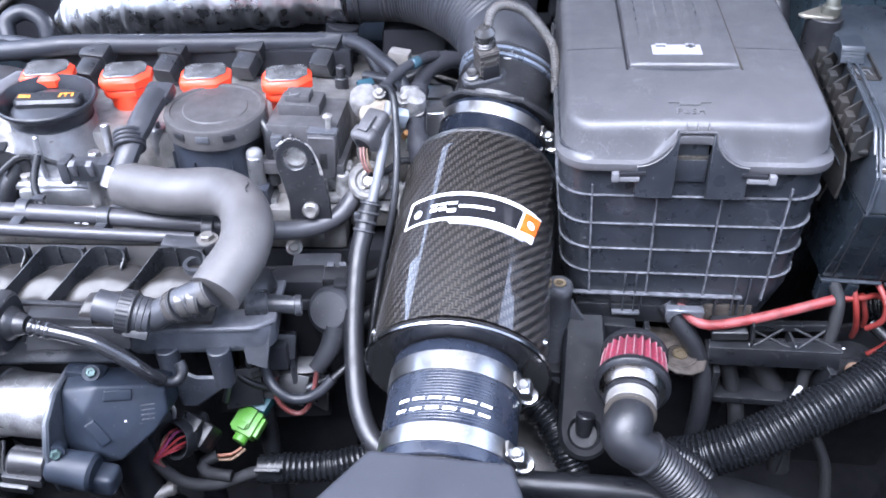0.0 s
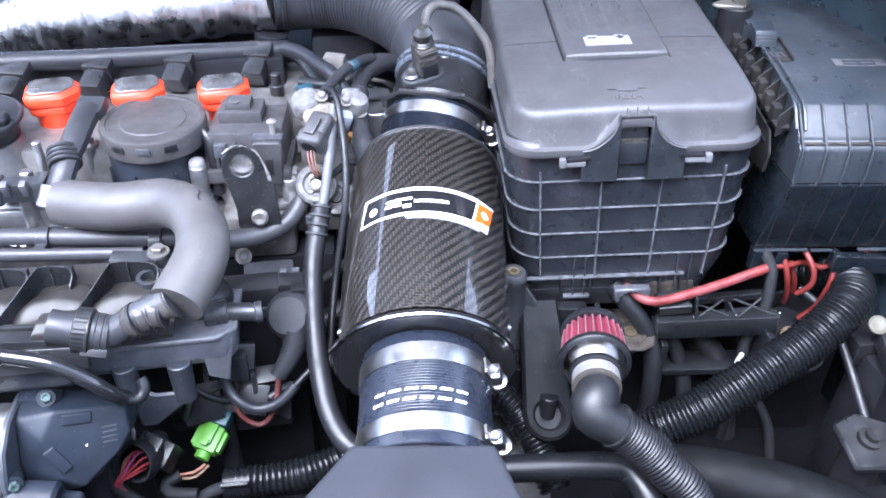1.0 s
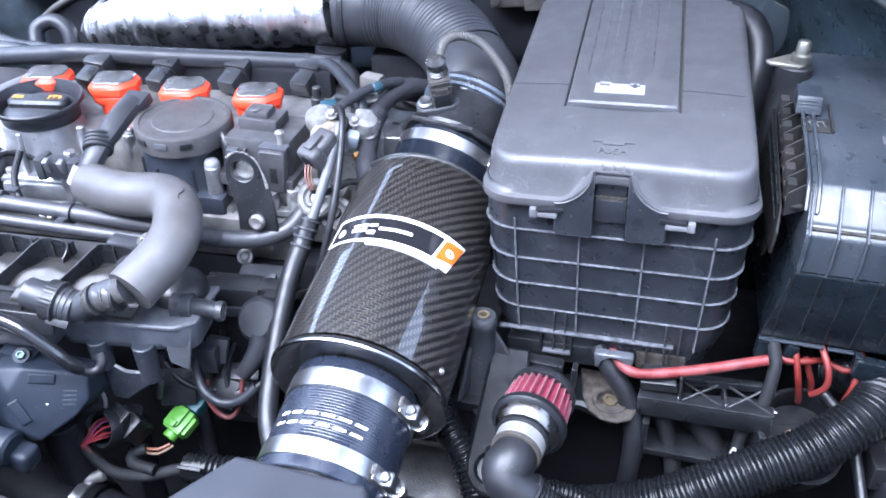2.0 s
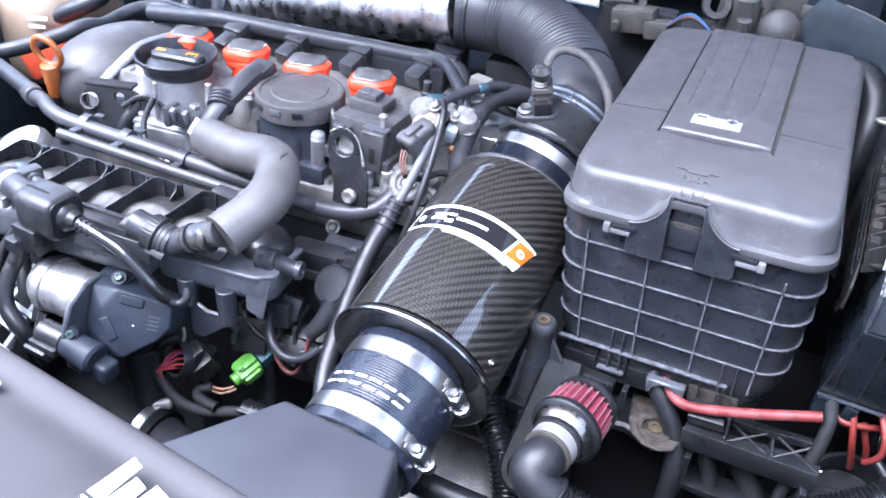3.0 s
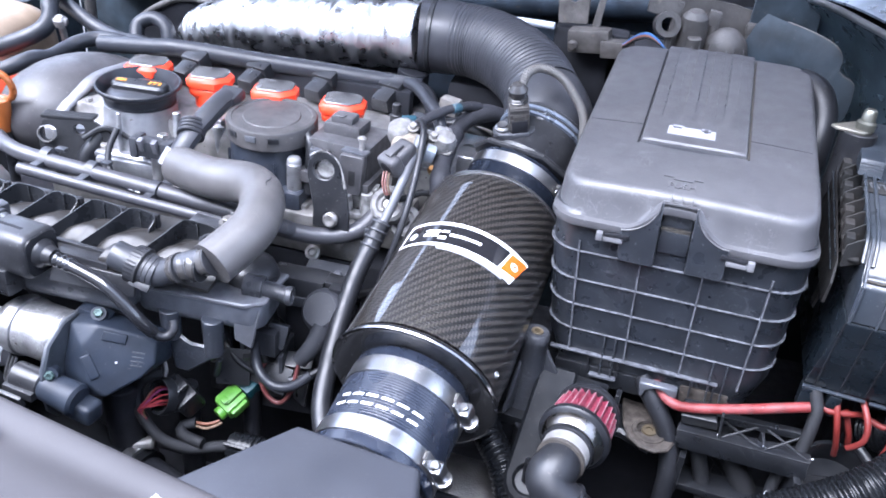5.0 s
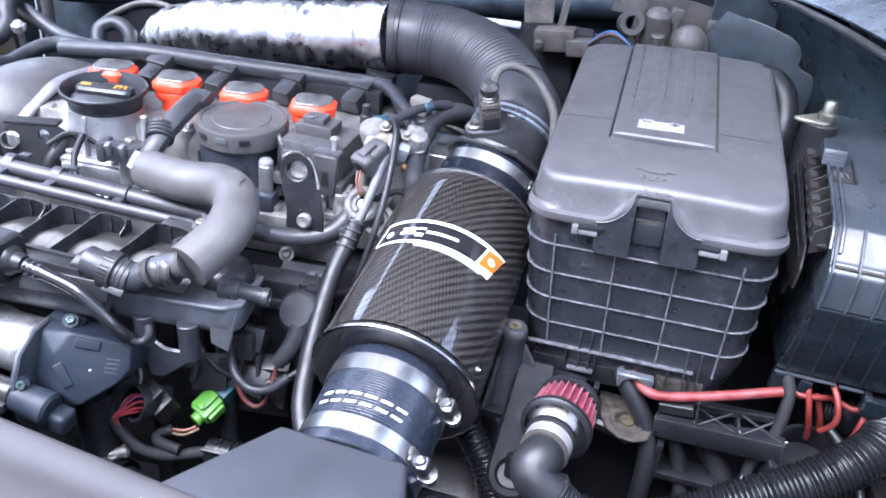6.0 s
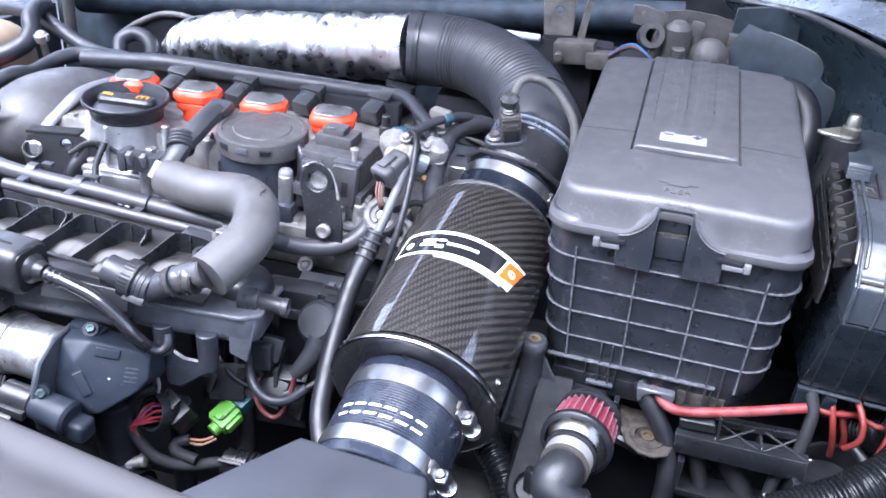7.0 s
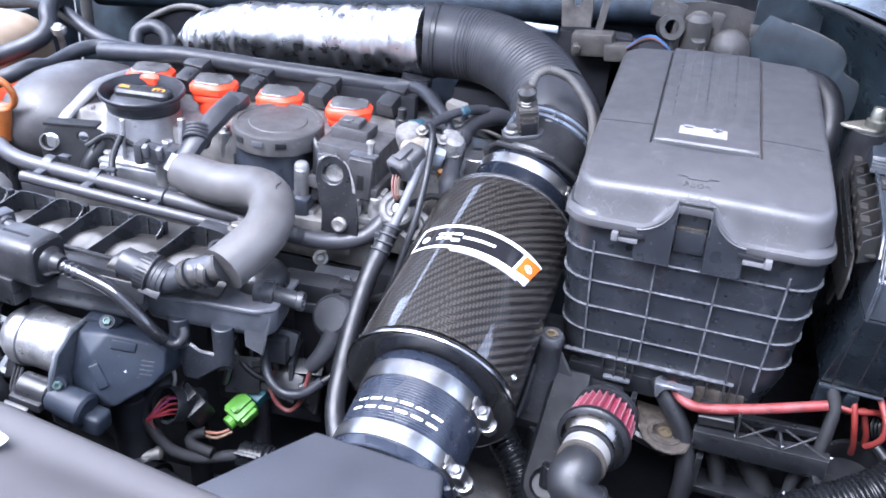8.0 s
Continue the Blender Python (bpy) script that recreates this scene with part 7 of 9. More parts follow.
part("lower_frame", joined(box((0.27, 0.545, 0.445), (0.006, 0.02, 0.05), (0, 0, -8), 0.001), box((0.32, 0.55, 0.428), (0.11, 0.03, 0.008), (0, -6, -10), 0.001), box((0.368, 0.525, 0.46), (0.006, 0.03, 0.07), bev=0.001)), TRAY, tray)
part("cup", lathe((0.415, 0.545, 0.478), (0.1, -0.35, 1), [(0.036, -0.05), (0.036, 0.0), (0.039, 0.004), (0.042, 0.004), (0.042, -0.05)], 40, False), TRAY, tray, "round black cup")
part("cup_floor", joined(lathe((0.415, 0.548, 0.452), (0.1, -0.35, 1), [(0.0, 0), (0.04, 0.0), (0.04, 0.006), (0.0, 0.006)], 32), prism([(-0.03, -0.02), (0.0, -0.028), (0.03, -0.02), (0.034, 0.012), (0.0, 0.024), (-0.034, 0.012)], 0.008, pose(0.41, 0.535, 0.462, 12, 0, -10), 0.002)), TRAY, tray)
part("cup_bolt", joined(lathe((0.405, 0.532, 0.472), (0.1, -0.35, 1), [(0.0, 0), (0.013, 0), (0.013, 0.003), (0.0, 0.003)], 24), bolt((0.405, 0.532, 0.475), (0.1, -0.35, 1), 0.007, 0.006, False)), RUST, tray, "rusty bolt")

# ---- bracket arm with its tower ----
arm = holder("bracket_arm", (0.12, 0.51, 0.40), "black plastic bracket arm with a tower and a rubber eye", "bracket")
part("tower", joined(lathe((0.103, 0.560, 0.475), (0.02, -0.02, 1), [(0.022, 0), (0.018, 0.01), (0.0125, 0.075), (0.0132, 0.077), (0.0132, 0.086), (0.011, 0.089), (0.0065, 0.089), (0.006, 0.084), (0.0, 0.084)], 32)), GREY, arm, "tapered black tower")
part("tower_insert", lathe((0.1045, 0.5585, 0.560), (0.02, -0.02, 1), [(0.0035, 0), (0.0035, 0.0045), (0.006, 0.0045), (0.006, 0.002)], 18, False), mat("brass_insert", (0.25, 0.2, 0.13), 0.5, 0.8), arm, "brass threaded insert")
part("gusset", prism([(0.006, 0.0), (0.052, 0.0), (0.010, 0.068)], 0.004, pose(0.108, 0.560, 0.478, 90, 0, -8), 0.001), GREY, arm)
part("gusset", prism([(0.006, 0.0), (0.034, 0.0), (0.012, 0.055)], 0.004, pose(0.100, 0.556, 0.478, 90, 0, -110), 0.001), GREY, arm)
part("gusset", prism([(0.006, 0.0), (0.03, 0.0), (0.010, 0.05)], 0.004, pose(0.100, 0.560, 0.478, 90, 0, 185), 0.001), GREY, arm)
part("foot", box((0.105, 0.556, 0.47), (0.07, 0.06, 0.012), (0, 0, -6), 0.003), TRAY, arm)
ey, eu = V(0.127, 0.468, 0.452), V(0.04, -0.55, 0.85)
fm = frame_of(eu, (0, 1, 0)).to_4x4()
strip = prism([(-0.0245, 0.002), (-0.0238, 0.016), (-0.0228, 0.036), (-0.0218, 0.060), (-0.0190, 0.118), (0.0190, 0.118), (0.0218, 0.060), (0.0228, 0.036), (0.0238, 0.016), (0.0245, 0.002), (0.0225, -0.010), (0.0165, -0.0185), (0.0085, -0.0235), (0, -0.025), (-0.0085, -0.0235), (-0.0165, -0.0185), (-0.0225, -0.010)], 0.012, Matrix.Identity(4), 0.003, [(0.0, 0.0, 0.0135)])
strip.transform(Matrix.Translation(ey) @ Matrix(((1, 0.05, 0.04, 0), (-0.03, 0.84, -0.55, 0), (0.0, 0.54, 0.84, 0), (0, 0, 0, 1))))
part("arm", strip, mat("black_arm_plastic", (0.0048, 0.0055, 0.007), 0.55, var=0.3, dust=0.08, dust_colour=(0.12, 0.115, 0.11), bump=0.08, spec=0.12, wear=0.5), arm, "flat black arm widening to an eye")
part("eye_rubber", joined(lathe(ey - eu.normalized() * 0.006, eu, [(0.0, 0), (0.0132, 0.0), (0.0132, 0.01), (0.0, 0.009)], 28), rod(ey, ey + V(0.002, 0.006, 0.022), 0.0075, 0.009)), RUBBER, arm, "rubber bush with a peg")
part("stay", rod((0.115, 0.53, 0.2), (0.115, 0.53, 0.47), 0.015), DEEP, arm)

# ---- breather filter on its elbow ----
def breather_filter():
    base, tip = V(0.1512, 0.416, 0.5415), V(0.172, 0.5076, 0.5375)
    a = (tip - base).normalized()
    t = holder("breather_filter", base - V(0, 0, 0.05), "small breather filter with pleated red gauze and chrome base", "air filter")
    f = frame_of(a)
    L = (tip - base).length
    n = 26
    bm = bmesh.new()
    rings = []
    for h, k in ((0.038, 1.07), (0.050, 1.05), (0.062, 1.01), (0.074, 0.97)):
        ring = []
        for i in range(n * 6):
            t_ = 2 * math.pi * i / (n * 6)
            r = 0.0262 * k + 0.0021 * math.cos(t_ * n)
            ring.append(bm.verts.new(base + f @ V(r * math.cos(t_), r * math.sin(t_), h)))
        rings.append(ring)
    for p, q in zip(rings, rings[1:]):
        for i in range(n * 6):
            j = (i + 1) % (n * 6)
            bm.faces.new((p[i], p[j], q[j], q[i]))
    bmesh.ops.recalc_face_normals(bm, faces=bm.faces)
    part("gauze", bm, FILTER_RED, t, "pleated red gauze")
    wires = []
    for i in range(n):
        t_ = 2 * math.pi * i / n
        d = V(math.cos(t_), math.sin(t_), 0)
        wires.append(rod(base + f @ (d * 0.0301 + V(0, 0, 0.038)), base + f @ (d * 0.0275 + V(0, 0, 0.074)), 0.0004, segs=5, bev=0.0001))
    part("wire_mesh", joined(*wires), mat("greyed_wire", (0.2, 0.13, 0.14), 0.5), t, "pale wire pleat lines")
    part("top", lathe(base + a * 0.068, a, [(0.0, 0), (0.0296, 0.0), (0.0300, 0.002), (0.0296, 0.007), (0.0270, 0.0115), (0.022, 0.014), (0.0, 0.0145)], 40), RUBBER, t, "black rubber top")
    part("rubber_base", lathe(base + a * 0.012, a, [(0.018, 0.0), (0.0225, 0.0008), (0.0235, 0.003), (0.0230, 0.0052), (0.0215, 0.006), (0.0215, 0.014), (0.0305, 0.017), (0.0325, 0.019), (0.0325, 0.024), (0.0295, 0.028), (0.0, 0.028)], 44), RUBBER, t, "black rubber base")
    part("chrome_ring", lathe(base + a * 0.018, a, [(0.0196, 0.0), (0.0235, 0.0005), (0.0262, 0.004), (0.0280, 0.0085), (0.0284, 0.0105), (0.0196, 0.0108)], 44), mat("smoky_chrome", (0.2, 0.19, 0.18), 0.28, 1.0, bump=0.02, dust=0.35, dust_colour=(0.1, 0.085, 0.07)), t, "smoky chrome ring")
    part("neck", lathe(base + a * 0.001, a, [(0.0, 0), (0.0198, 0.0), (0.0210, 0.001), (0.0210, 0.0125), (0.0, 0.0135)], 40), mat("greyed_white_plastic", (0.15, 0.147, 0.145), 0.5, dust=0.35, dust_colour=(0.14, 0.12, 0.1)), t, "white plastic neck")
    part("neck_clamp", lathe(base - a * 0.004, a, [(0.0185, 0.0), (0.0212, 0.0006), (0.0216, 0.0020), (0.0212, 0.0045), (0.0185, 0.005)], 40), mat("brown_dusty_band", (0.035, 0.031, 0.027), 0.55, dust=0.3, dust_colour=(0.09, 0.075, 0.06)), t, "dusty brown band")
    part("worm_drive", joined(*[rod(base + f @ V(0.021, -0.010 + 0.0022 * k, 0.009), base + f @ V(0.0225, -0.0095 + 0.0022 * k, 0.011), 0.0042, segs=10) for k in range(7)]), mat("dark_worm_steel", (0.07, 0.065, 0.06), 0.45, 0.7, dust=0.3), t, "toothed worm of the band")
    part("neck_tab", joined(*[box((0, 0, 0), (0.010, 0.004, 0.022), bev=0.0008)]), RUBBER, t)
    tab = t.children[-1]
    for v in tab.data.vertices:
        w = V(v.co) + V(t.location)
        v.co = base + f @ V(-0.003 + w.x, -0.0213 + w.y, 0.006 + w.z) - V(t.location)
    # the elbow below
    e = [base + a * 0.004, base - a * 0.008, V(0.1452, 0.3990, 0.5345), V(0.1480, 0.3925, 0.5300), V(0.1550, 0.3895, 0.5262), V(0.1645, 0.3880, 0.5210)]
    part("elbow", tube(e, lambda s: 0.0176 + 0.0032 * math.sin(math.pi * min(1, s * 1.15)) ** 2, 32, step=0.003), mat("dusty_rubber_elbow", (0.0095, 0.010, 0.012), 0.42, dust=0.12, dust_colour=(0.08, 0.072, 0.065), bump=0.05, spec=0.35), t, "smooth black rubber elbow")
    part("cuff", lathe(V(0.1610, 0.3885, 0.5235), V(0.80, -0.08, -0.59), [(0.016, 0), (0.0196, 0.0006), (0.0200, 0.0024), (0.0192, 0.0040), (0.016, 0.0045)], 32), RUBBER, t, "thin rubber lip")
    part("hose", tube([(0.1615, 0.3883, 0.5228), (0.170, 0.387, 0.516), (0.178, 0.385, 0.509), (0.191, 0.381, 0.497), (0.209, 0.371, 0.480), (0.228, 0.362, 0.462), (0.25, 0.34, 0.42)], 0.0178, 28, pitch=0.0040, depth=0.0013), RUBBER, t, "corrugated black hose")


breather_filter()
def conduit(points, r, segs, pitch, depth, label):
    t = holder("loom_conduit", V(points[0]) - V(0, 0, r), label, "conduit", "conduits")
    part("corrugated_tube", tube(points, r, segs, pitch=pitch, depth=depth), CONDUIT, t, "corrugated black tube")
    line = spline(points, 0.006)
    part("slit", tube([p + V(0, 0.55, -0.83) * (r - 0.0006) for p in line], 0.0011, 6, step=0.02), DEEP, t, "slit along the tube")
    return t


conduit([(0.205, 0.49, 0.385), (0.244, 0.474, 0.416), (0.289, 0.474, 0.438), (0.346, 0.485, 0.468), (0.403, 0.503, 0.492), (0.443, 0.522, 0.514), (0.466, 0.546, 0.524), (0.472, 0.585, 0.518), (0.455, 0.62, 0.49)], 0.0222, 32, 0.0048, 0.0025, "thick corrugated black loom conduit")
conduit([(0.150, 0.44, 0.475), (0.175, 0.448, 0.462), (0.215, 0.456, 0.44), (0.25, 0.452, 0.41), (0.27, 0.44, 0.37)], 0.0105, 18, 0.0048, 0.0016, "short corrugated black conduit behind the filter")
conduit([(0.06, 0.56, 0.47), (0.075, 0.515, 0.46), (0.10, 0.485, 0.445), (0.12, 0.45, 0.42), (0.13, 0.42, 0.40)], 0.016, 22, 0.005, 0.002, "corrugated black conduit under the canister")
thing("lower_pipe", tube([(-0.02, 0.42, 0.455), (0.061, 0.404, 0.46), (0.168, 0.398, 0.458), (0.19, 0.388, 0.452), (0.20, 0.365, 0.44), (0.205, 0.33, 0.40)], 0.0125, 20), TRAY, "bent black pipe across the front of the bay", "pipe")
thing("gearbox_casing", joined(lathe((-0.02, 0.50, 0.33), (1, -0.12, 0.05), [(0.0, 0), (0.06, 0.0), (0.075, 0.02), (0.075, 0.10), (0.06, 0.13), (0.05, 0.16), (0.0, 0.16)], 40), box((0.06, 0.53, 0.27), (0.16, 0.14, 0.14), bev=0.02)), mat("dirty_cast_metal", (0.16, 0.155, 0.15), 0.45, 0.7, 0.4, 45, 0.3, 500), "dirty grey gearbox casing under the canister", "gearbox")
shroud = holder("fan_shroud", (0.36, 0.36, 0.26), "matt black moulded shroud at the bay's front corner", "shroud")
part("duct", tube([(0.21, 0.45, 0.36), (0.25, 0.435, 0.392), (0.30, 0.41, 0.405), (0.37, 0.375, 0.405), (0.45, 0.32, 0.39)], 0.028, 24), MATBLACK, shroud, "rounded duct")
part("casing", box((0.36, 0.34, 0.32), (0.24, 0.12, 0.16), bev=0.02), MATBLACK, shroud)
mount = holder("mount_bracket", (0.45, 0.42, 0.38), "dark bracket with a round bolt near the front corner", "bracket")
part("plate", prism([(-0.03, -0.02), (0.0, -0.03), (0.03, -0.02), (0.032, 0.012), (0.008, 0.034), (-0.02, 0.03)], 0.012, pose(0.445, 0.424, 0.418, 10, -8, 10), 0.003), BLACK, mount)
part("bolt", lathe((0.445, 0.424, 0.43), (0.1, -0.2, 1), [(0.0, 0), (0.012, 0), (0.012, 0.004), (0.007, 0.005), (0.007, 0.010), (0.0, 0.009)], 24), SOOT, mount)
part("stay", rod((0.445, 0.424, 0.2), (0.445, 0.424, 0.42), 0.02), DEEP, mount)
strap = holder("headlamp_bracket", (0.49, 0.5, 0.44), "black plastic headlamp bracket with a cream clip", "bracket")
part("bar", joined(box((0.485, 0.455, 0.475), (0.025, 0.12, 0.02), (12, 0, -12), 0.003), box((0.50, 0.53, 0.46), (0.06, 0.04, 0.03), bev=0.005)), BLACK, strap)
part("clip", lathe((0.482, 0.512, 0.50), (-0.2, -0.5, 0.8), [(0.0045, 0), (0.010, 0), (0.010, 0.003), (0.007, 0.005), (0.0045, 0.004)], 20), mat("cream_clip", (0.11, 0.105, 0.08), 0.55), strap, "cream plastic clip")
part("stay", box((0.50, 0.5, 0.33), (0.04, 0.06, 0.26), bev=0.005), DEEP, strap)

# ---- cables ----
thing("power_cable", tube([(0.224, 0.590, 0.524), (0.233, 0.570, 0.5215), (0.245, 0.555, 0.5185), (0.264, 0.549, 0.5215), (0.31, 0.548, 0.5355), (0.366, 0.551, 0.5535)], 0.0050, 16), RED, "thick red battery cable under the box", "cable", "red cables")
red = [[(0.391, 0.590, 0.560), (0.392, 0.574, 0.556), (0.395, 0.565, 0.545), (0.399, 0.560, 0.529), (0.405, 0.562, 0.508), (0.410, 0.57, 0.49)],
       [(0.378, 0.572, 0.545), (0.386, 0.566, 0.543), (0.396, 0.566, 0.543), (0.408, 0.568, 0.543), (0.42, 0.575, 0.54), (0.434, 0.572, 0.536), (0.448, 0.57, 0.536), (0.50, 0.575, 0.55)],
       [(0.412, 0.590, 0.563), (0.414, 0.576, 0.560), (0.418, 0.563, 0.553), (0.4215, 0.555, 0.543), (0.4225, 0.552, 0.530), (0.420, 0.556, 0.518), (0.416, 0.562, 0.508)],
       [(0.405, 0.572, 0.543), (0.410, 0.571, 0.530), (0.416, 0.571, 0.516), (0.42, 0.575, 0.50)],
       [(0.453, 0.585, 0.556), (0.451, 0.568, 0.546), (0.447, 0.557, 0.528), (0.445, 0.558, 0.508), (0.441, 0.560, 0.488), (0.43, 0.565, 0.47)]]
for p in red:
    thing("power_cable", tube(p, 0.0030, 12), RED_ORANGE, "orange-red insulated cable under the fuse box", "cable", "red cables")
lead = [("taped_cable", [(0.3725, 0.580, 0.560), (0.373, 0.568, 0.556), (0.374, 0.553, 0.545), (0.370, 0.540, 0.508), (0.3625, 0.538, 0.484), (0.357, 0.537, 0.468), (0.356, 0.532, 0.44), (0.35, 0.52, 0.34)], 0.0060, TAPE, "grey cloth taped cable below the fuse box"),
        ("taped_cable", [(0.215, 0.578, 0.525), (0.228, 0.567, 0.51), (0.246, 0.556, 0.488), (0.256, 0.548, 0.465), (0.260, 0.538, 0.44), (0.26, 0.53, 0.40), (0.258, 0.525, 0.33)], 0.0098, RUBBER, "thick black cable from the battery box"),
        ("taped_cable", [(0.278, 0.565, 0.475), (0.288, 0.56, 0.455), (0.297, 0.555, 0.43), (0.305, 0.545, 0.40), (0.312, 0.535, 0.34)], 0.0085, TAPE, "dusty grey cable under the tray"),
        ("taped_cable", [(0.305, 0.575, 0.48), (0.322, 0.567, 0.455), (0.34, 0.556, 0.43), (0.352, 0.545, 0.40), (0.362, 0.53, 0.33)], 0.012, TAPE, "thick dusty cable under the tray")]
for name, p, r, m, lab in lead:
    thing(name, tube(p, r, 14), m, lab, "cable", "dark cables")
thing("cable_tag", box((0.3515, 0.530, 0.447), (0.003, 0.006, 0.022), (0, 10, 0), 0.001), PALE, "white tag on the taped cable", "tag")


# ---- fuse box ----


def swept(profile, left, right, m, bev=0.002):
    """A profile of (back, up) swept along x; left may depend on the height."""
    bm = bmesh.new()
    a = [bm.verts.new((left(z), y, z)) for y, z in profile]
    b = [bm.verts.new((right, y, z)) for y, z in profile]
    for i in range(len(profile)):
        j = (i + 1) % len(profile)
        bm.faces.new((a[i], a[j], b[j], b[i]))
    bm.faces.new(a[::-1])
    bm.faces.new(b)
    bmesh.ops.recalc_face_normals(bm, faces=bm.faces)
    bevelled(bm, bev, 2, 14)
    bm.transform(m)
    return bm


def fuse_box():
    F = Matrix.Translation((0.363, 0.575, 0.0)) @ pose(0, 0, 0, 0, 0, -5)
    t = holder("fuse_box", F @ V(0.1, 0.1, 0.55), "dusty black plastic fuse box with a finned sloping front", "fuse box")
    along = lambda x: F @ Matrix(((0, 0, 1, x), (1, 0, 0, 0), (0, 1, 0, 0), (0, 0, 0, 1)))
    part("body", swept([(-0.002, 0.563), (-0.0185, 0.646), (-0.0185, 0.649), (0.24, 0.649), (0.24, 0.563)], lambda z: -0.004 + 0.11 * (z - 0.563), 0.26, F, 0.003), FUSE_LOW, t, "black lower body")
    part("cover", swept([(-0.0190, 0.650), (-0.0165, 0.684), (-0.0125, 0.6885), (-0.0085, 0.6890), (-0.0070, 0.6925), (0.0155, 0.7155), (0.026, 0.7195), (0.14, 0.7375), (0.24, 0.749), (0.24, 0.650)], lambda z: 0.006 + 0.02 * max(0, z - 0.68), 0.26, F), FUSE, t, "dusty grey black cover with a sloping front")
    for k in range(7):
        x = 0.0075 + 0.0222 * k
        part("fin", prism([(-0.0185, 0.646), (-0.0212, 0.660), (-0.0195, 0.686), (-0.0105, 0.6945), (0.0135, 0.7178), (0.020, 0.7168), (0.0, 0.69), (-0.010, 0.66)], 0.0022, along(x), 0.0006), FUSE, t)
        part("rib", prism([(-0.0198, 0.648), (-0.0190, 0.648), (-0.0040, 0.572), (-0.0042, 0.566)], 0.0012, along(x - 0.002), 0), DEEP, t)
    part("dust_line", box(F @ V(0.11, -0.0122, 0.6892), (0.20, 0.004, 0.0008), (0, 0, -5), 0.0002), GRIT, t, "line of dust on the ledge")
    # the open side: an outer wall, slanted gussets, dirty cells and two rails
    part("side_wall", swept([(0.004, 0.650), (0.002, 0.672), (0.014, 0.690), (0.17, 0.716), (0.17, 0.65)], lambda z: -0.0165 + 0.04 * (z - 0.6), -0.0115, F, 0.0006), CELL, t, "thin outer side wall")
    for z in (0.690, 0.704):
        part("side_seam", box(F @ V(-0.0152, 0.09, z), (0.0014, 0.155, 0.0012), (8, 0, -5), 0.0003), FUSE_LOW, t)
    for k in range(7):
        y = 0.012 + 0.0215 * k
        z = 0.712 + 0.16 * y
        part("gusset", prism([(-0.014, -0.004), (0.006, 0.004), (0.006, -0.024), (-0.013, -0.026)], 0.0013, F @ Matrix.Translation((0.0, y, z)) @ pose(0, 0, 0, 90, 0, 28), 0.0003), CELL, t)
        part("cell", joined(box(F @ V(-0.0075, y + 0.012, z - 0.009), (0.008, 0.011, 0.015), (8, 0, -5), 0.0012), box(F @ V(-0.004, y + 0.005, z - 0.017), (0.014, 0.020, 0.003), (8, 0, -5), 0.0005)), CELL, t, "dirty moulded cell")
    for x, lift in ((0.0035, 0.0035), (0.0125, 0.002)):
        part("side_rail", tube([F @ V(x, y, z + lift) for y, z in ((-0.004, 0.697), (0.014, 0.715), (0.05, 0.7235), (0.085, 0.729), (0.118, 0.734))], 0.0017, 6, step=0.006), FUSE, t)
    part("latch", joined(swept([(0.112, 0.735), (0.119, 0.7495), (0.139, 0.7535), (0.141, 0.737)], lambda z: -0.003, 0.019, F, 0.0015), *[box(F @ V(0.008, 0.1145 + 0.0012 * k, 0.7405 + 0.0026 * k), (0.021, 0.0011, 0.0009), (0, 0, -5), 0) for k in range(3)]), FUSE, t, "grey ribbed latch")
    part("latch_pocket", joined(box(F @ V(0.014, 0.098, 0.7315), (0.024, 0.022, 0.0012), (8, 0, -5), 0.0003), box(F @ V(0.0275, 0.108, 0.735), (0.0018, 0.044, 0.004), (8, 0, -5), 0.0004)), CELL, t, "dirty pocket before the latch")
    part("moulded_mark", joined(*[box(F @ V(0.009 + 0.006 * k, 0.097, 0.733), (0.0012, 0.008, 0.0008), (8, 0, 10), 0) for k in range(3)], box(F @ V(0.015, 0.1015, 0.7335), (0.013, 0.0014, 0.0008), (8, 0, -5), 0)), CLIP_DULL, t)
    sm = F @ pose(0.095, 0.086, 0.7290, 9, 0, 0)
    bar = lambda x0, x1, y0, y1: prism([(x0, y0), (x1, y0), (x1, y1), (x0, y1)], 0.0005, sm, 0)
    part("symbol", joined(bar(-0.026, 0.026, -0.0062, -0.0048), bar(-0.026, 0.026, 0.0048, 0.0062), bar(-0.026, -0.017, -0.0048, 0.0048), bar(0.017, 0.026, -0.0048, 0.0048), bar(-0.014, -0.003, -0.001, 0.0005), bar(0.002, 0.014, -0.0005, 0.001)), CLIP_DULL, t, "pale printed fuse symbol")
    part("lower_lip", joined(box(F @ V(0.024, -0.0045, 0.5625), (0.056, 0.004, 0.0022), (0, 0, -5), 0.0006), box(F @ V(0.0665, -0.0045, 0.5618), (0.022, 0.004, 0.0022), (0, 0, -5), 0.0006), box(F @ V(0.17, -0.0045, 0.5625), (0.13, 0.004, 0.0022), (0, 0, -5), 0.0006)), FUSE, t, "scuffed lower lip")
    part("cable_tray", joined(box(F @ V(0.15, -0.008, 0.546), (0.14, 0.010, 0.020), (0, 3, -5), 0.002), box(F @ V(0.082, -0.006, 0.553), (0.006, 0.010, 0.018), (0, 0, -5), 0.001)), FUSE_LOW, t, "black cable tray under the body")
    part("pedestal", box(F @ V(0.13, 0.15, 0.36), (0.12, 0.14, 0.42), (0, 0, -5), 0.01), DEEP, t)
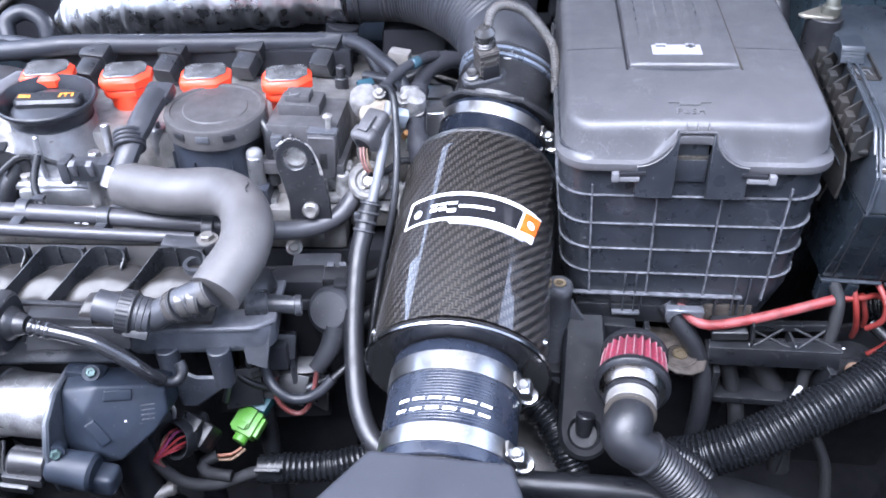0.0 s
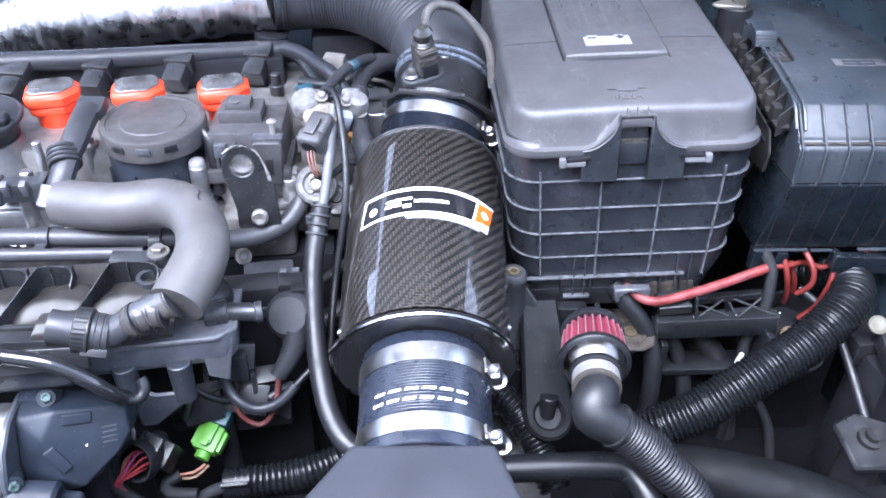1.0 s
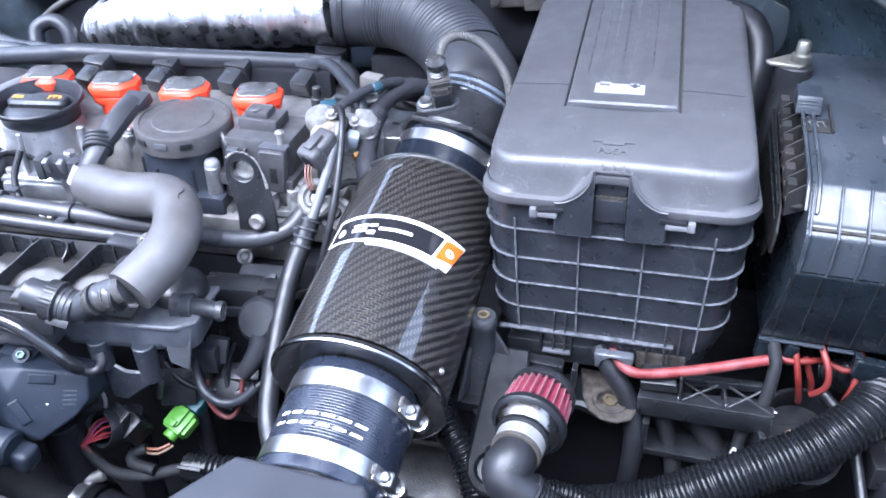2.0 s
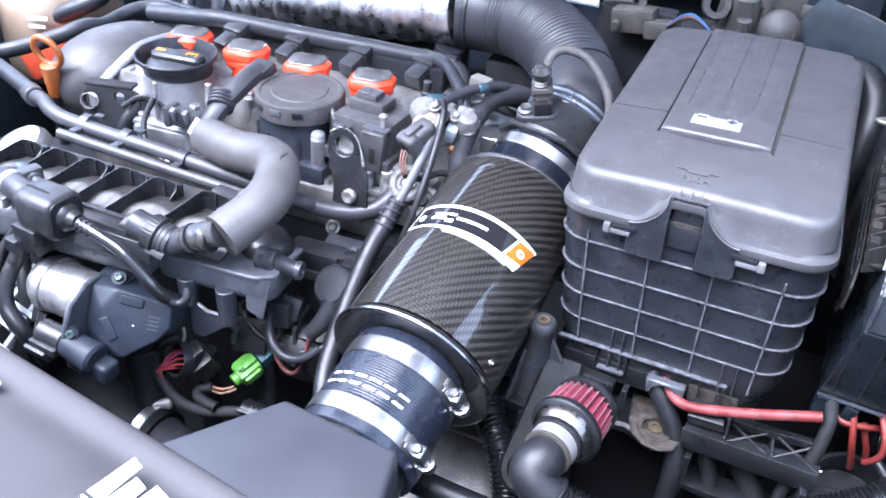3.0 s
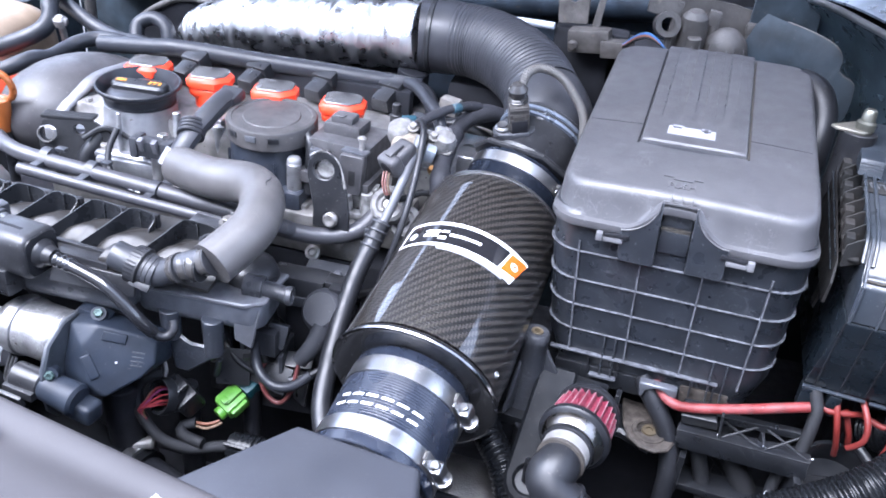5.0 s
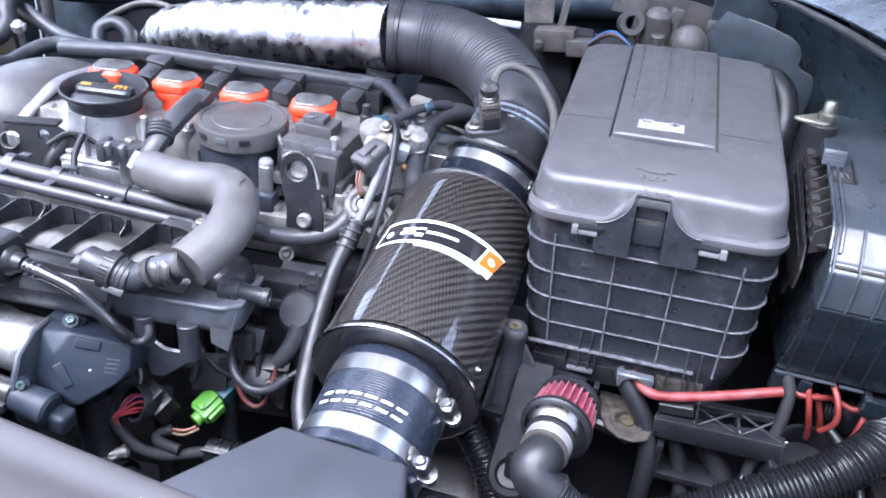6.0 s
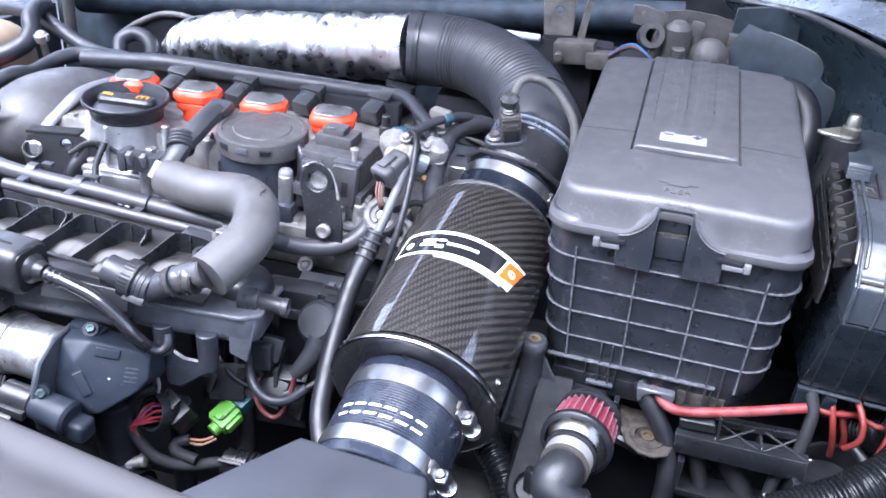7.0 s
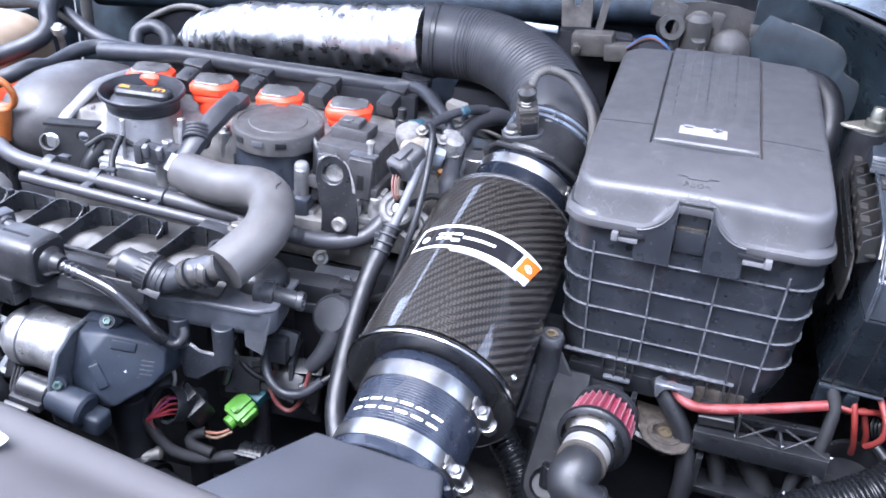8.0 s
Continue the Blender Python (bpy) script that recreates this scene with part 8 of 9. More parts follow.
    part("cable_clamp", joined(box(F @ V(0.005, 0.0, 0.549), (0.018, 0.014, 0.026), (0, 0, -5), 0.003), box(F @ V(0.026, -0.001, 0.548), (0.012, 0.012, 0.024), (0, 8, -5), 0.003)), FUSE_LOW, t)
    part("side_tag", box(F @ V(-0.011, 0.045, 0.635), (0.003, 0.012, 0.026), (20, 0, 0), 0.001), CELL, t, "buff tag")


fuse_box()
stud = holder("earth_stud", (0.378, 0.765, 0.72), "dull steel earth stud with a yellowish washer plate", "stud")
part("plate", prism([(-0.022, -0.006), (-0.016, -0.011), (0.010, -0.013), (0.018, -0.005), (0.016, 0.010), (0.0, 0.013)], 0.004, pose(0.374, 0.768, 0.752, 6, 0, -10), 0.001), mat("zinc_plate", (0.2, 0.19, 0.16), 0.5, 0.7, dust=0.3), stud, "zinc plated tab")
part("stud", joined(lathe((0.384, 0.766, 0.754), (0, 0, 1), [(0.0, 0), (0.0095, 0.0), (0.0095, 0.008), (0.007, 0.010), (0.0065, 0.020), (0.005, 0.022), (0.0, 0.022)], 20)), mat("yellowed_zinc", (0.2, 0.2, 0.17), 0.35, 0.8, dust=0.3, dust_colour=(0.12, 0.1, 0.07)), stud)
part("base", rod((0.38, 0.766, 0.60), (0.38, 0.766, 0.752), 0.018), BLACK, stud)

# ---- air meter and intake plumbing behind the canister ----
MC = CAN1 + BX * 0.072


def air_meter():
    t = holder("air_meter", MC - V(0, 0, 0.06), "black plastic air flow meter with a plugged sensor", "air meter")
    part("flange", prism([(-0.061, -0.02), (-0.047, -0.052), (0.047, -0.052), (0.064, -0.03), (0.068, 0.014), (0.054, 0.034), (0.034, 0.054), (-0.034, 0.054), (-0.056, 0.032)], 0.007, Matrix.Translation(MC) @ Matrix((BS, BU, BX)).transposed().to_4x4(), 0.002), BLACK, t, "black mounting flange")
    part("housing", lathe(MC + BX * 0.004, BX, [(0.0, 0.0), (0.055, 0.0), (0.056, 0.004), (0.053, 0.008), (0.051, 0.05), (0.053, 0.052), (0.053, 0.062), (0.051, 0.064), (0.0, 0.064)], 56), BLACK, t, "grey black round housing")
    for k, h in enumerate((0.050, 0.058)):
        part("band", lathe(MC + BX * h, BX, [(0.053, 0), (0.0545, 0.0008), (0.0545, 0.004), (0.053, 0.005)], 56), mat("blue_grey_band", (0.2, 0.23, 0.28), 0.3, 0.6) if k == 0 else bpy.data.materials["blue_grey_band"], t, "shiny blue-grey spring band")
    f = Matrix((V(0.95, 0.3, 0.1).normalized(), V(-0.3, 0.92, 0.24).normalized(), V(-0.02, -0.26, 0.965).normalized())).transposed().to_4x4()
    f.translation = V(0.038, 0.733, 0.703)
    def loc(bm):
        bm.transform(f @ pose(0, 0, 0, 0, -4, 0))
        return bm
    part("sensor_seat", loc(joined(prism([(-0.032, -0.012), (-0.026, -0.016), (0.006, -0.019), (0.013, -0.012), (0.016, 0.0), (0.032, 0.004), (0.032, 0.017), (-0.014, 0.016), (-0.032, 0.0)], 0.008, pose(0, 0, -0.004), 0.0015), box((0, 0, -0.018), (0.045, 0.03, 0.03), bev=0.003))), GREY, t, "dusty sensor seat")
    part("sensor_window", loc(box((-0.004, -0.0152, 0.010), (0.017, 0.002, 0.018), bev=0.0006)), DEEP, t, "dark front of the plug")
    plug = part("sensor", loc(joined(box((-0.004, -0.002, 0.018), (0.022, 0.024, 0.034), bev=0.003), box((-0.004, -0.0145, 0.02), (0.013, 0.002, 0.010), bev=0.0006))), SENSOR, t, "dusty brown-black sensor plug")
    for k in range(5):
        part("rib", loc(box((-0.004, -0.0142, 0.008 + 0.006 * k), (0.020, 0.0012, 0.0012), bev=0.0003)), SENSOR, plug)
    part("boot", loc(joined(lathe((-0.004, 0.0, 0.034), (0, 0, 1), [(0.0105, 0), (0.011, 0.003), (0.0095, 0.004), (0.0105, 0.006), (0.009, 0.007), (0.0098, 0.009), (0.0105, 0.016), (0.006, 0.022), (0.0, 0.023)], 20))), mat("shiny_grey_boot", (0.03, 0.029, 0.029), 0.2, dust=0.2, dust_colour=(0.12, 0.1, 0.085)), t, "shiny dark cable boot")
    for a, b in ((-0.022, -0.006), (0.023, 0.010)):
        part("screw", loc(lathe((a, b, 0.004), (0, 0, 1), [(0.0, 0), (0.0085, 0), (0.0085, 0.003), (0.0055, 0.004), (0.0055, 0.007), (0.0, 0.006)], 18)), STEEL, t, "bright screw")
    c = f @ V(-0.004, 0.002, 0.050)
    part("lead", tube([c, c + V(0.004, 0.010, 0.014), c + V(0.016, 0.022, 0.017), c + V(0.036, 0.028, 0.010), c + V(0.056, 0.024, -0.008), c + V(0.070, 0.016, -0.03), c + V(0.074, 0.01, -0.07)], 0.0050, 14, pitch=0.0026, depth=0.0005), mat("grey_braid", (0.062, 0.060, 0.058), 0.5, bump=0.5, grain=700, dust=0.4, dust_colour=(0.14, 0.12, 0.1)), t, "dusty grey sensor lead")


air_meter()
hose_in = holder("intake_hose", (-0.02, 0.88, 0.66), "wide corrugated black rubber intake hose", "hose")
E0 = MC + BX * 0.066
part("bellows", tube([(-0.088, 0.925, 0.732), (-0.05, 0.916, 0.733), (-0.012, 0.893, 0.730), (0.024, 0.856, 0.722), (0.048, 0.822, 0.708)], 0.0468, 48, pitch=0.0055, depth=0.0013), MATT, hose_in, "corrugated bellows")
part("outlet", tube([(0.046, 0.825, 0.7095), (0.056, 0.805, 0.698), E0 + BX * 0.008, E0 - BX * 0.004], lambda s: 0.047 + 0.005 * min(1, s * 2), 40), MATT, hose_in, "smooth hose end")
part("sleeve", tube([(-0.135, 0.922, 0.73), (-0.11, 0.926, 0.731), (-0.085, 0.925, 0.732)], lambda s: 0.0475 if s < 0.9 else 0.0465, 40), MATT, hose_in, "smooth rubber sleeve")
part("clamp", lathe((-0.122, 0.924, 0.7305), (1, 0.05, 0.02), [(0.0475, 0), (0.0488, 0.001), (0.0488, 0.006), (0.0475, 0.007)], 48), BLACK, hose_in, "black clamp band")
thing("foil_pipe", tube([(-0.508, 0.967, 0.655), (-0.49, 0.964, 0.664), (-0.40, 0.952, 0.692), (-0.27, 0.935, 0.711), (-0.13, 0.92, 0.73)], lambda s: 0.0405 + 0.004 * s - 0.022 * (max(0, 0.13 - s) / 0.13) ** 1.6, 40, step=0.004, wobble=0.09), FOIL, "pipe wrapped in crumpled bright foil", "pipe")
thing("pipe_cradle", joined(box((-0.3, 0.95, 0.45), (0.34, 0.04, 0.46), bev=0.01), rod((-0.16, 0.90, 0.5), (-0.135, 0.895, 0.69), 0.02), box((-0.05, 0.93, 0.45), (0.08, 0.05, 0.46), bev=0.01)), DEEP, "casting under the foil pipe, coloured as deep shade", "bracket")

# ---- wiring rail behind the coils ----
railb = holder("coil_wiring_rail", (-0.28, 0.84, 0.64), "black plastic wiring rail behind the ignition coils", "wiring rail")
part("channel", tube([(-0.56, 0.835, 0.672), (-0.48, 0.83, 0.682), (-0.433, 0.83, 0.687), (-0.33, 0.836, 0.686), (-0.22, 0.848, 0.684), (-0.125, 0.862, 0.68), (-0.115, 0.863, 0.679)], 0.0115, 16), HOSE, railb)
for x in (-0.40, -0.314, -0.227, -0.14):
    y = 0.83 + 0.12 * max(0, x + 0.43)
    boot = joined(box((0, 0, 0), (0.028, 0.054, 0.020), bev=0.005, taper=(0.85, 0.95)), box((0, 0.012, 0.003), (0.033, 0.026, 0.022), bev=0.005))
    boot.transform(pose(x - 0.010, y - 0.022, 0.672, 22, 0, -14))
    part("coil_boot", boot, BLACK, railb, "grey black coil plug boot")
part("tail", tube([(-0.12, 0.862, 0.68), (-0.10, 0.85, 0.675), (-0.085, 0.82, 0.662), (-0.07, 0.78, 0.655), (-0.05, 0.745, 0.65)], 0.0095, 14), RUBBER, railb, "black loom tail")
part("foot", box((-0.3, 0.845, 0.63), (0.36, 0.02, 0.1), bev=0.004), DEEP, railb)
thing("screw_post", joined(rod((-0.128, 0.805, 0.56), (-0.128, 0.805, 0.662), 0.008), rod((-0.128, 0.805, 0.66), (-0.128, 0.805, 0.675), 0.0055)), BLACK, "black screw post behind the pump cover", "post")
thing("loom", tube([(-0.10, 0.80, 0.665), (-0.06, 0.78, 0.67), (-0.02, 0.80, 0.675), (0.02, 0.83, 0.65)], 0.007, 12), RUBBER, "black loom behind the valve block", "cable", "dark cables")
thing("loom", tube([(-0.08, 0.83, 0.645), (-0.03, 0.82, 0.65), (0.005, 0.79, 0.645), (0.01, 0.75, 0.63)], 0.008, 12), RUBBER, "black loom beside the air meter", "cable", "dark cables")
bl = holder("blue_plug", (-0.04, 0.80, 0.62), "grey plug with a blue latch", "connector")
part("body", box((-0.065, 0.825, 0.66), (0.03, 0.03, 0.03), (0, 0, 20), 0.005), DULL, bl)
part("latch", box((-0.025, 0.815, 0.668), (0.02, 0.01, 0.008), (0, 0, -10), 0.002), mat("bright_blue_plastic", (0.03, 0.22, 0.4), 0.4), bl, "blue latch")
part("stay", box((-0.055, 0.83, 0.56), (0.03, 0.03, 0.18), bev=0.004), DEEP, bl)
thing("rear_casting", joined(box((-0.06, 0.85, 0.5), (0.14, 0.12, 0.3), bev=0.015), box((-0.06, 0.79, 0.54), (0.12, 0.06, 0.12), bev=0.012), rod((0.0, 0.80, 0.55), (0.0, 0.80, 0.63), 0.03)), DULL, "dull oily casting at the back of the engine", "casting")

# ---- hoses at the far side ----
far = [[(-0.86, 0.99, 0.665), (-0.802, 0.98, 0.676), (-0.764, 0.97, 0.683), (-0.707, 0.95, 0.683), (-0.661, 0.93, 0.673), (-0.621, 0.92, 0.660), (-0.578, 0.905, 0.657), (-0.536, 0.895, 0.660), (-0.48, 0.88, 0.655)],
       [(-0.74, 0.70, 0.615), (-0.69, 0.725, 0.630), (-0.650, 0.75, 0.645), (-0.629, 0.78, 0.655), (-0.622, 0.805, 0.651), (-0.623, 0.84, 0.653), (-0.614, 0.86, 0.659), (-0.594, 0.88, 0.662), (-0.557, 0.88, 0.662), (-0.52, 0.875, 0.655)],
       [(-0.59, 0.636, 0.614), (-0.612, 0.648, 0.614), (-0.66, 0.668, 0.616), (-0.72, 0.69, 0.617), (-0.79, 0.72, 0.60)],
       [(-0.78, 0.84, 0.60), (-0.745, 0.85, 0.630), (-0.714, 0.86, 0.645), (-0.695, 0.87, 0.655), (-0.683, 0.88, 0.666), (-0.680, 0.89, 0.680), (-0.687, 0.90, 0.694), (-0.70, 0.93, 0.70), (-0.72, 0.98, 0.69)]]
for p, r in zip(far, (0.0105, 0.0105, 0.0105, 0.0125)):
    thing("coolant_hose", tube(p, r, 16), HOSE, "black rubber coolant hose past the timing cover", "hose", "coolant hoses")
thing("coolant_hose", tube([(-0.56, 0.915, 0.655), (-0.565, 0.93, 0.675), (-0.545, 0.94, 0.684), (-0.522, 0.935, 0.675), (-0.515, 0.925, 0.65)], 0.0105, 14), HOSE, "small looped black rubber hose", "hose", "coolant hoses")
part("collar", rod((-0.608, 0.648, 0.611), (-0.578, 0.628, 0.617), 0.0125), RAIL, rail, "grey hose collar")
dip = holder("dipstick", (-0.585, 0.66, 0.5), "orange-brown plastic oil dipstick with a ring handle", "dipstick")
ring = V(-0.573, 0.655, 0.668)
loop = [ring + V(0.019 * math.cos(a), -0.008 * math.sin(a) * 0.6, 0.019 * math.sin(a)) for a in [2 * math.pi * i / 24 for i in range(25)]]
part("ring", tube(loop, 0.0042, 12, step=0.003), AMBER, dip, "ring handle")
part("stem", rod(ring - V(0.005, -0.004, 0.06), ring - V(0.001, 0, 0.017), 0.0075, 0.011), AMBER, dip)
part("tube", rod((-0.585, 0.663, 0.3), ring - V(0.005, -0.004, 0.058), 0.006), BLACK, dip, "black guide tube")
tank = holder("expansion_tank", (-0.74, 0.86, 0.48), "cream plastic expansion tank with an orange lower edge", "tank")
bm = bmesh.new()
bmesh.ops.create_uvsphere(bm, u_segments=40, v_segments=20, radius=1)
for v in bm.verts:
    s = lambda q: math.copysign(abs(q) ** 0.6, q)
    v.co = V(s(v.co.x) * 0.085, s(v.co.y) * 0.09, s(v.co.z) * 0.085)
bm.transform(Matrix.Translation((-0.815, 0.905, 0.588)))
part("body", bm, CREAM, tank, "cream plastic tank, shadow in its colour")
part("print", joined(box((-0.757, 0.8185, 0.632), (0.03, 0.002, 0.006), (-20, 0, 20), 0), box((-0.758, 0.8165, 0.620), (0.024, 0.002, 0.005), (-20, 0, 20), 0)), PALE, tank)
part("skirt", box((-0.735, 0.835, 0.578), (0.13, 0.03, 0.05), (0, -22, 12), 0.008), mat("orange_red_edge", (0.4, 0.05, 0.02), 0.45), tank, "orange-red lower edge")
part("stand", box((-0.745, 0.89, 0.37), (0.1, 0.1, 0.36), bev=0.01), DEEP, tank)
thing("hose_union", joined(lathe((-0.668, 0.90, 0.632), (0.1, -0.3, 1), [(0.005, 0), (0.005, 0.035), (0.009, 0.038), (0.009, 0.048), (0.005, 0.052), (0.0, 0.052)], 18), box((-0.664, 0.887, 0.674), (0.022, 0.011, 0.010), (0, 0, 20), 0.003)), DULL, "bright metal hose union", "fitting")
lamp = holder("heat_shield", (-0.57, 0.55, 0.5), "pale curved metal shield beside the manifold", "shield")
part("shield", lathe((-0.545, 0.555, 0.585), (-0.3, -0.35, 0.9), [(0.0, 0.012), (0.02, 0.011), (0.036, 0.006), (0.041, -0.002), (0.041, -0.012), (0.0, -0.012)], 36), ALU, lamp)
part("stay", box((-0.55, 0.56, 0.4), (0.06, 0.05, 0.38), bev=0.01), DEEP, lamp)
rad = holder("radiator_frame", (-0.48, 0.42, 0.4), "grey slatted radiator frame beside the motor can", "radiator")
for k in range(5):
    part("slat", box((-0.452 + 0.004 * k, 0.392 + 0.017 * k, 0.452 + 0.013 * k), (0.07, 0.006, 0.009), (20, 0, -14), 0.001), PANEL, rad)
for k in range(3):
    part("upright", box((-0.482 + 0.03 * k, 0.428, 0.478), (0.007, 0.095, 0.010), (36, 0, -10), 0.002), PANEL, rad)
part("core", box((-0.465, 0.44, 0.40), (0.08, 0.06, 0.12), bev=0.006), DEEP, rad, "dark core")
thing("lower_hose", tube([(-0.52, 0.50, 0.56), (-0.48, 0.475, 0.53), (-0.45, 0.45, 0.50), (-0.43, 0.43, 0.46), (-0.42, 0.44, 0.42)], 0.009, 14), RUBBER, "black hose beside the radiator frame", "hose")

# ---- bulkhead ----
# beam wears a darker copy of the navy paint, shade put into its colour
thing("cowl_beam", joined(tube([(-0.75, 1.115, 0.675), (-0.355, 1.115, 0.712), (-0.04, 1.115, 0.747), (0.12, 1.11, 0.768), (0.22, 1.105, 0.78)], 0.030, 28, step=0.02, flat=0.8), box((-0.1, 1.135, 0.66), (0.95, 0.04, 0.16), (0, -6, 0), 0.01)), mat("shaded_navy_paint", (0.012, 0.017, 0.024), 0.6, var=0.4, dust=0.3, dust_colour=(0.03, 0.028, 0.026), bump=0.2, grain=300, spec=0.1), "navy cowl beam along the bulkhead, darkened for shade", "panel")
valve = holder("purge_valve", (0.06, 1.0, 0.68), "dull grey valve bracket and plugs on the bulkhead", "valve")
part("bracket", prism([(-0.022, 0), (0.018, 0), (0.02, 0.05), (-0.024, 0.05)], 0.004, pose(0.055, 1.005, 0.755, 80, -6, 0), 0.001, [(-0.002, 0.033, 0.005)]), mat("dull_brown_steel", (0.06, 0.055, 0.051), 0.55, 0.4, 0.5, bump=0.3, grain=300, dust=0.2, dust_colour=(0.09, 0.075, 0.06)), valve, "dull steel plate")
part("tab", prism([(-0.005, 0), (0.006, 0), (0.012, 0.06), (0.004, 0.062)], 0.003, pose(0.082, 0.998, 0.745, 80, 0, 10), 0.0006), bpy.data.materials["dull_brown_steel"], valve)
part("nozzle", joined(rod((-0.035, 1.0, 0.748), (0.03, 0.995, 0.750), 0.005), rod((-0.04, 1.0, 0.748), (-0.03, 1.0, 0.748), 0.0065)), mat("blue_grey_nozzle", (0.3, 0.32, 0.36), 0.4), valve, "pale plastic nozzle")
part("body", joined(box((0.08, 0.985, 0.742), (0.055, 0.03, 0.03), (0, -8, -6), 0.004), box((0.118, 0.97, 0.74), (0.04, 0.025, 0.022), (0, -10, -16), 0.003), rod((0.06, 0.99, 0.74), (0.06, 0.965, 0.735), 0.006)), bpy.data.materials["dull_brown_steel"], valve)
for k, (mm, dz) in enumerate(((TAPE, 0.0), (COPPER, 0.004), (mat("blue_wire", (0.03, 0.09, 0.22), 0.4, bump=0), 0.008))):
    part("wire", tube([(0.125, 0.955, 0.748 + dz * 0.3), (0.14, 0.935, 0.765 + dz * 0.6), (0.155, 0.925, 0.772 + dz * 0.5), (0.175, 0.925, 0.762), (0.19, 0.935, 0.74)], 0.0018, 8), mm, valve)
part("stay", box((0.08, 1.02, 0.70), (0.10, 0.04, 0.1), bev=0.006), DEEP, valve)
wip = holder("wiper_motor", (0.22, 1.02, 0.66), "dusty brown grey wiper motor lumps under the cowl", "motor")
part("motor", joined(rod((0.210, 1.005, 0.735), (0.207, 0.995, 0.797), 0.021, 0.0165, bev=0.007), rod((0.212, 0.982, 0.742), (0.211, 0.978, 0.768), 0.009)), DUSTY, wip)
part("dome", lathe((0.255, 1.0, 0.745), (-0.25, -0.35, 0.9), [(0.0, -0.03), (0.027, -0.03), (0.029, 0.0), (0.027, 0.016), (0.020, 0.030), (0.009, 0.038), (0.0, 0.04)], 28), DUSTY, wip)
part("clamp", joined(lathe((0.172, 1.0, 0.773), (0.2, -1, 0.3), [(0.009, 0), (0.0165, 0.0), (0.0165, 0.018), (0.009, 0.018)], 24, False), box((0.180, 0.998, 0.765), (0.008, 0.02, 0.045), (0, 4, 0), 0.002)), DUSTY, wip)
part("plate", prism([(-0.020, -0.012), (0.022, -0.016), (0.024, 0.008), (-0.006, 0.013), (-0.022, 0.012)], 0.006, pose(0.166, 1.004, 0.797, 84, 4, 4), 0.001), DUSTY, wip)
part("lug", joined(box((0.230, 1.0, 0.790), (0.016, 0.012, 0.020), (0, 8, 0), 0.003), rod((0.234, 1.0, 0.76), (0.231, 1.0, 0.79), 0.006)), DUSTY, wip)
part("lug", joined(box((0.281, 1.005, 0.783), (0.018, 0.014, 0.014), bev=0.003), rod((0.281, 1.005, 0.755), (0.281, 1.005, 0.78), 0.007)), DUSTY, wip)
part("arch", skin([[V(0.178, 1.032, 0.74), V(0.21, 1.032, 0.74), V(0.25, 1.032, 0.74), V(0.292, 1.032, 0.74)], [V(0.180, 1.032, 0.800), V(0.216, 1.032, 0.807), V(0.255, 1.032, 0.805), V(0.290, 1.032, 0.798)]]), DUSTY, wip, "arched back plate")
part("shelf", box((0.21, 1.03, 0.70), (0.22, 0.06, 0.08), bev=0.008), DEEP, wip)
scut = holder("scuttle_duct", (0.34, 0.95, 0.6), "blue-black plastic duct behind the battery box", "duct")
tops = [(0.293, 1.0, 0.806), (0.317, 0.985, 0.802), (0.332, 0.978, 0.800), (0.352, 0.969, 0.796), (0.371, 0.96, 0.790), (0.380, 0.955, 0.783), (0.385, 0.952, 0.772), (0.384, 0.95, 0.761), (0.394, 0.948, 0.755), (0.404, 0.945, 0.750), (0.407, 0.942, 0.73), (0.405, 0.94, 0.709)]
crest = spline(tops, 0.006)
part("sheet", skin([[p + V(0.0005, 0, -0.0005) for p in crest], [p + V(-0.010, -0.001, -0.016) for p in crest], [p + V(-0.020, 0.001, -0.05) for p in crest], [p + V(-0.022, 0.004, -0.2) for p in crest]]), NAVY, scut, "folded dark sheet")
part("back", prism([(0.0, -0.14), (0.088, -0.14), (0.082, 0.006), (0.04, 0.008), (0.0, 0.0)], 0.004, pose(0.276, 1.022, 0.82, 90, 0, 0), 0.001), NAVY, scut, "flat rear sheet")
part("seam", tube(tops[1:], 0.0013, 8), DUSTY, scut, "dusty seam edge")
thing("loom_conduit", tube([(0.335, 0.90, 0.755), (0.352, 0.885, 0.752), (0.362, 0.865, 0.735), (0.362, 0.84, 0.70), (0.355, 0.82, 0.62), (0.35, 0.80, 0.5)], 0.0165, 20), RUBBER, "black conduit behind the battery box", "conduit", "conduits")

# ---- wing beside the bay ----
edge = [(0.27, 1.14, 0.812), (0.30, 1.08, 0.819), (0.35, 1.0, 0.828), (0.385, 0.9, 0.83), (0.415, 0.8, 0.828), (0.45, 0.68, 0.82), (0.49, 0.52, 0.80), (0.52, 0.36, 0.77)]
line = spline(edge, 0.02)
inner = [[p + V(0.004, 0.0, -0.004) for p in line], [p + V(0.035, 0.01, -0.03) for p in line], [p + V(0.06, 0.02, -0.09) for p in line], [p + V(0.07, 0.02, -0.16) for p in line], [p + V(0.075, 0.02, -0.40) for p in line]]
thing("trim", skin(inner), mat("teal_navy_paint", (0.034, 0.05, 0.062), 0.3, var=0.3, scale=25, coat=0.5, dust=0.15, dust_colour=(0.07, 0.07, 0.07), bump=0.03), "dark navy painted inner wing", "panel", kind="structure")
thing("trim", tube(edge, 0.0042, 12), STEEL, "bright sealed flange along the wing edge", "trim", kind="structure")
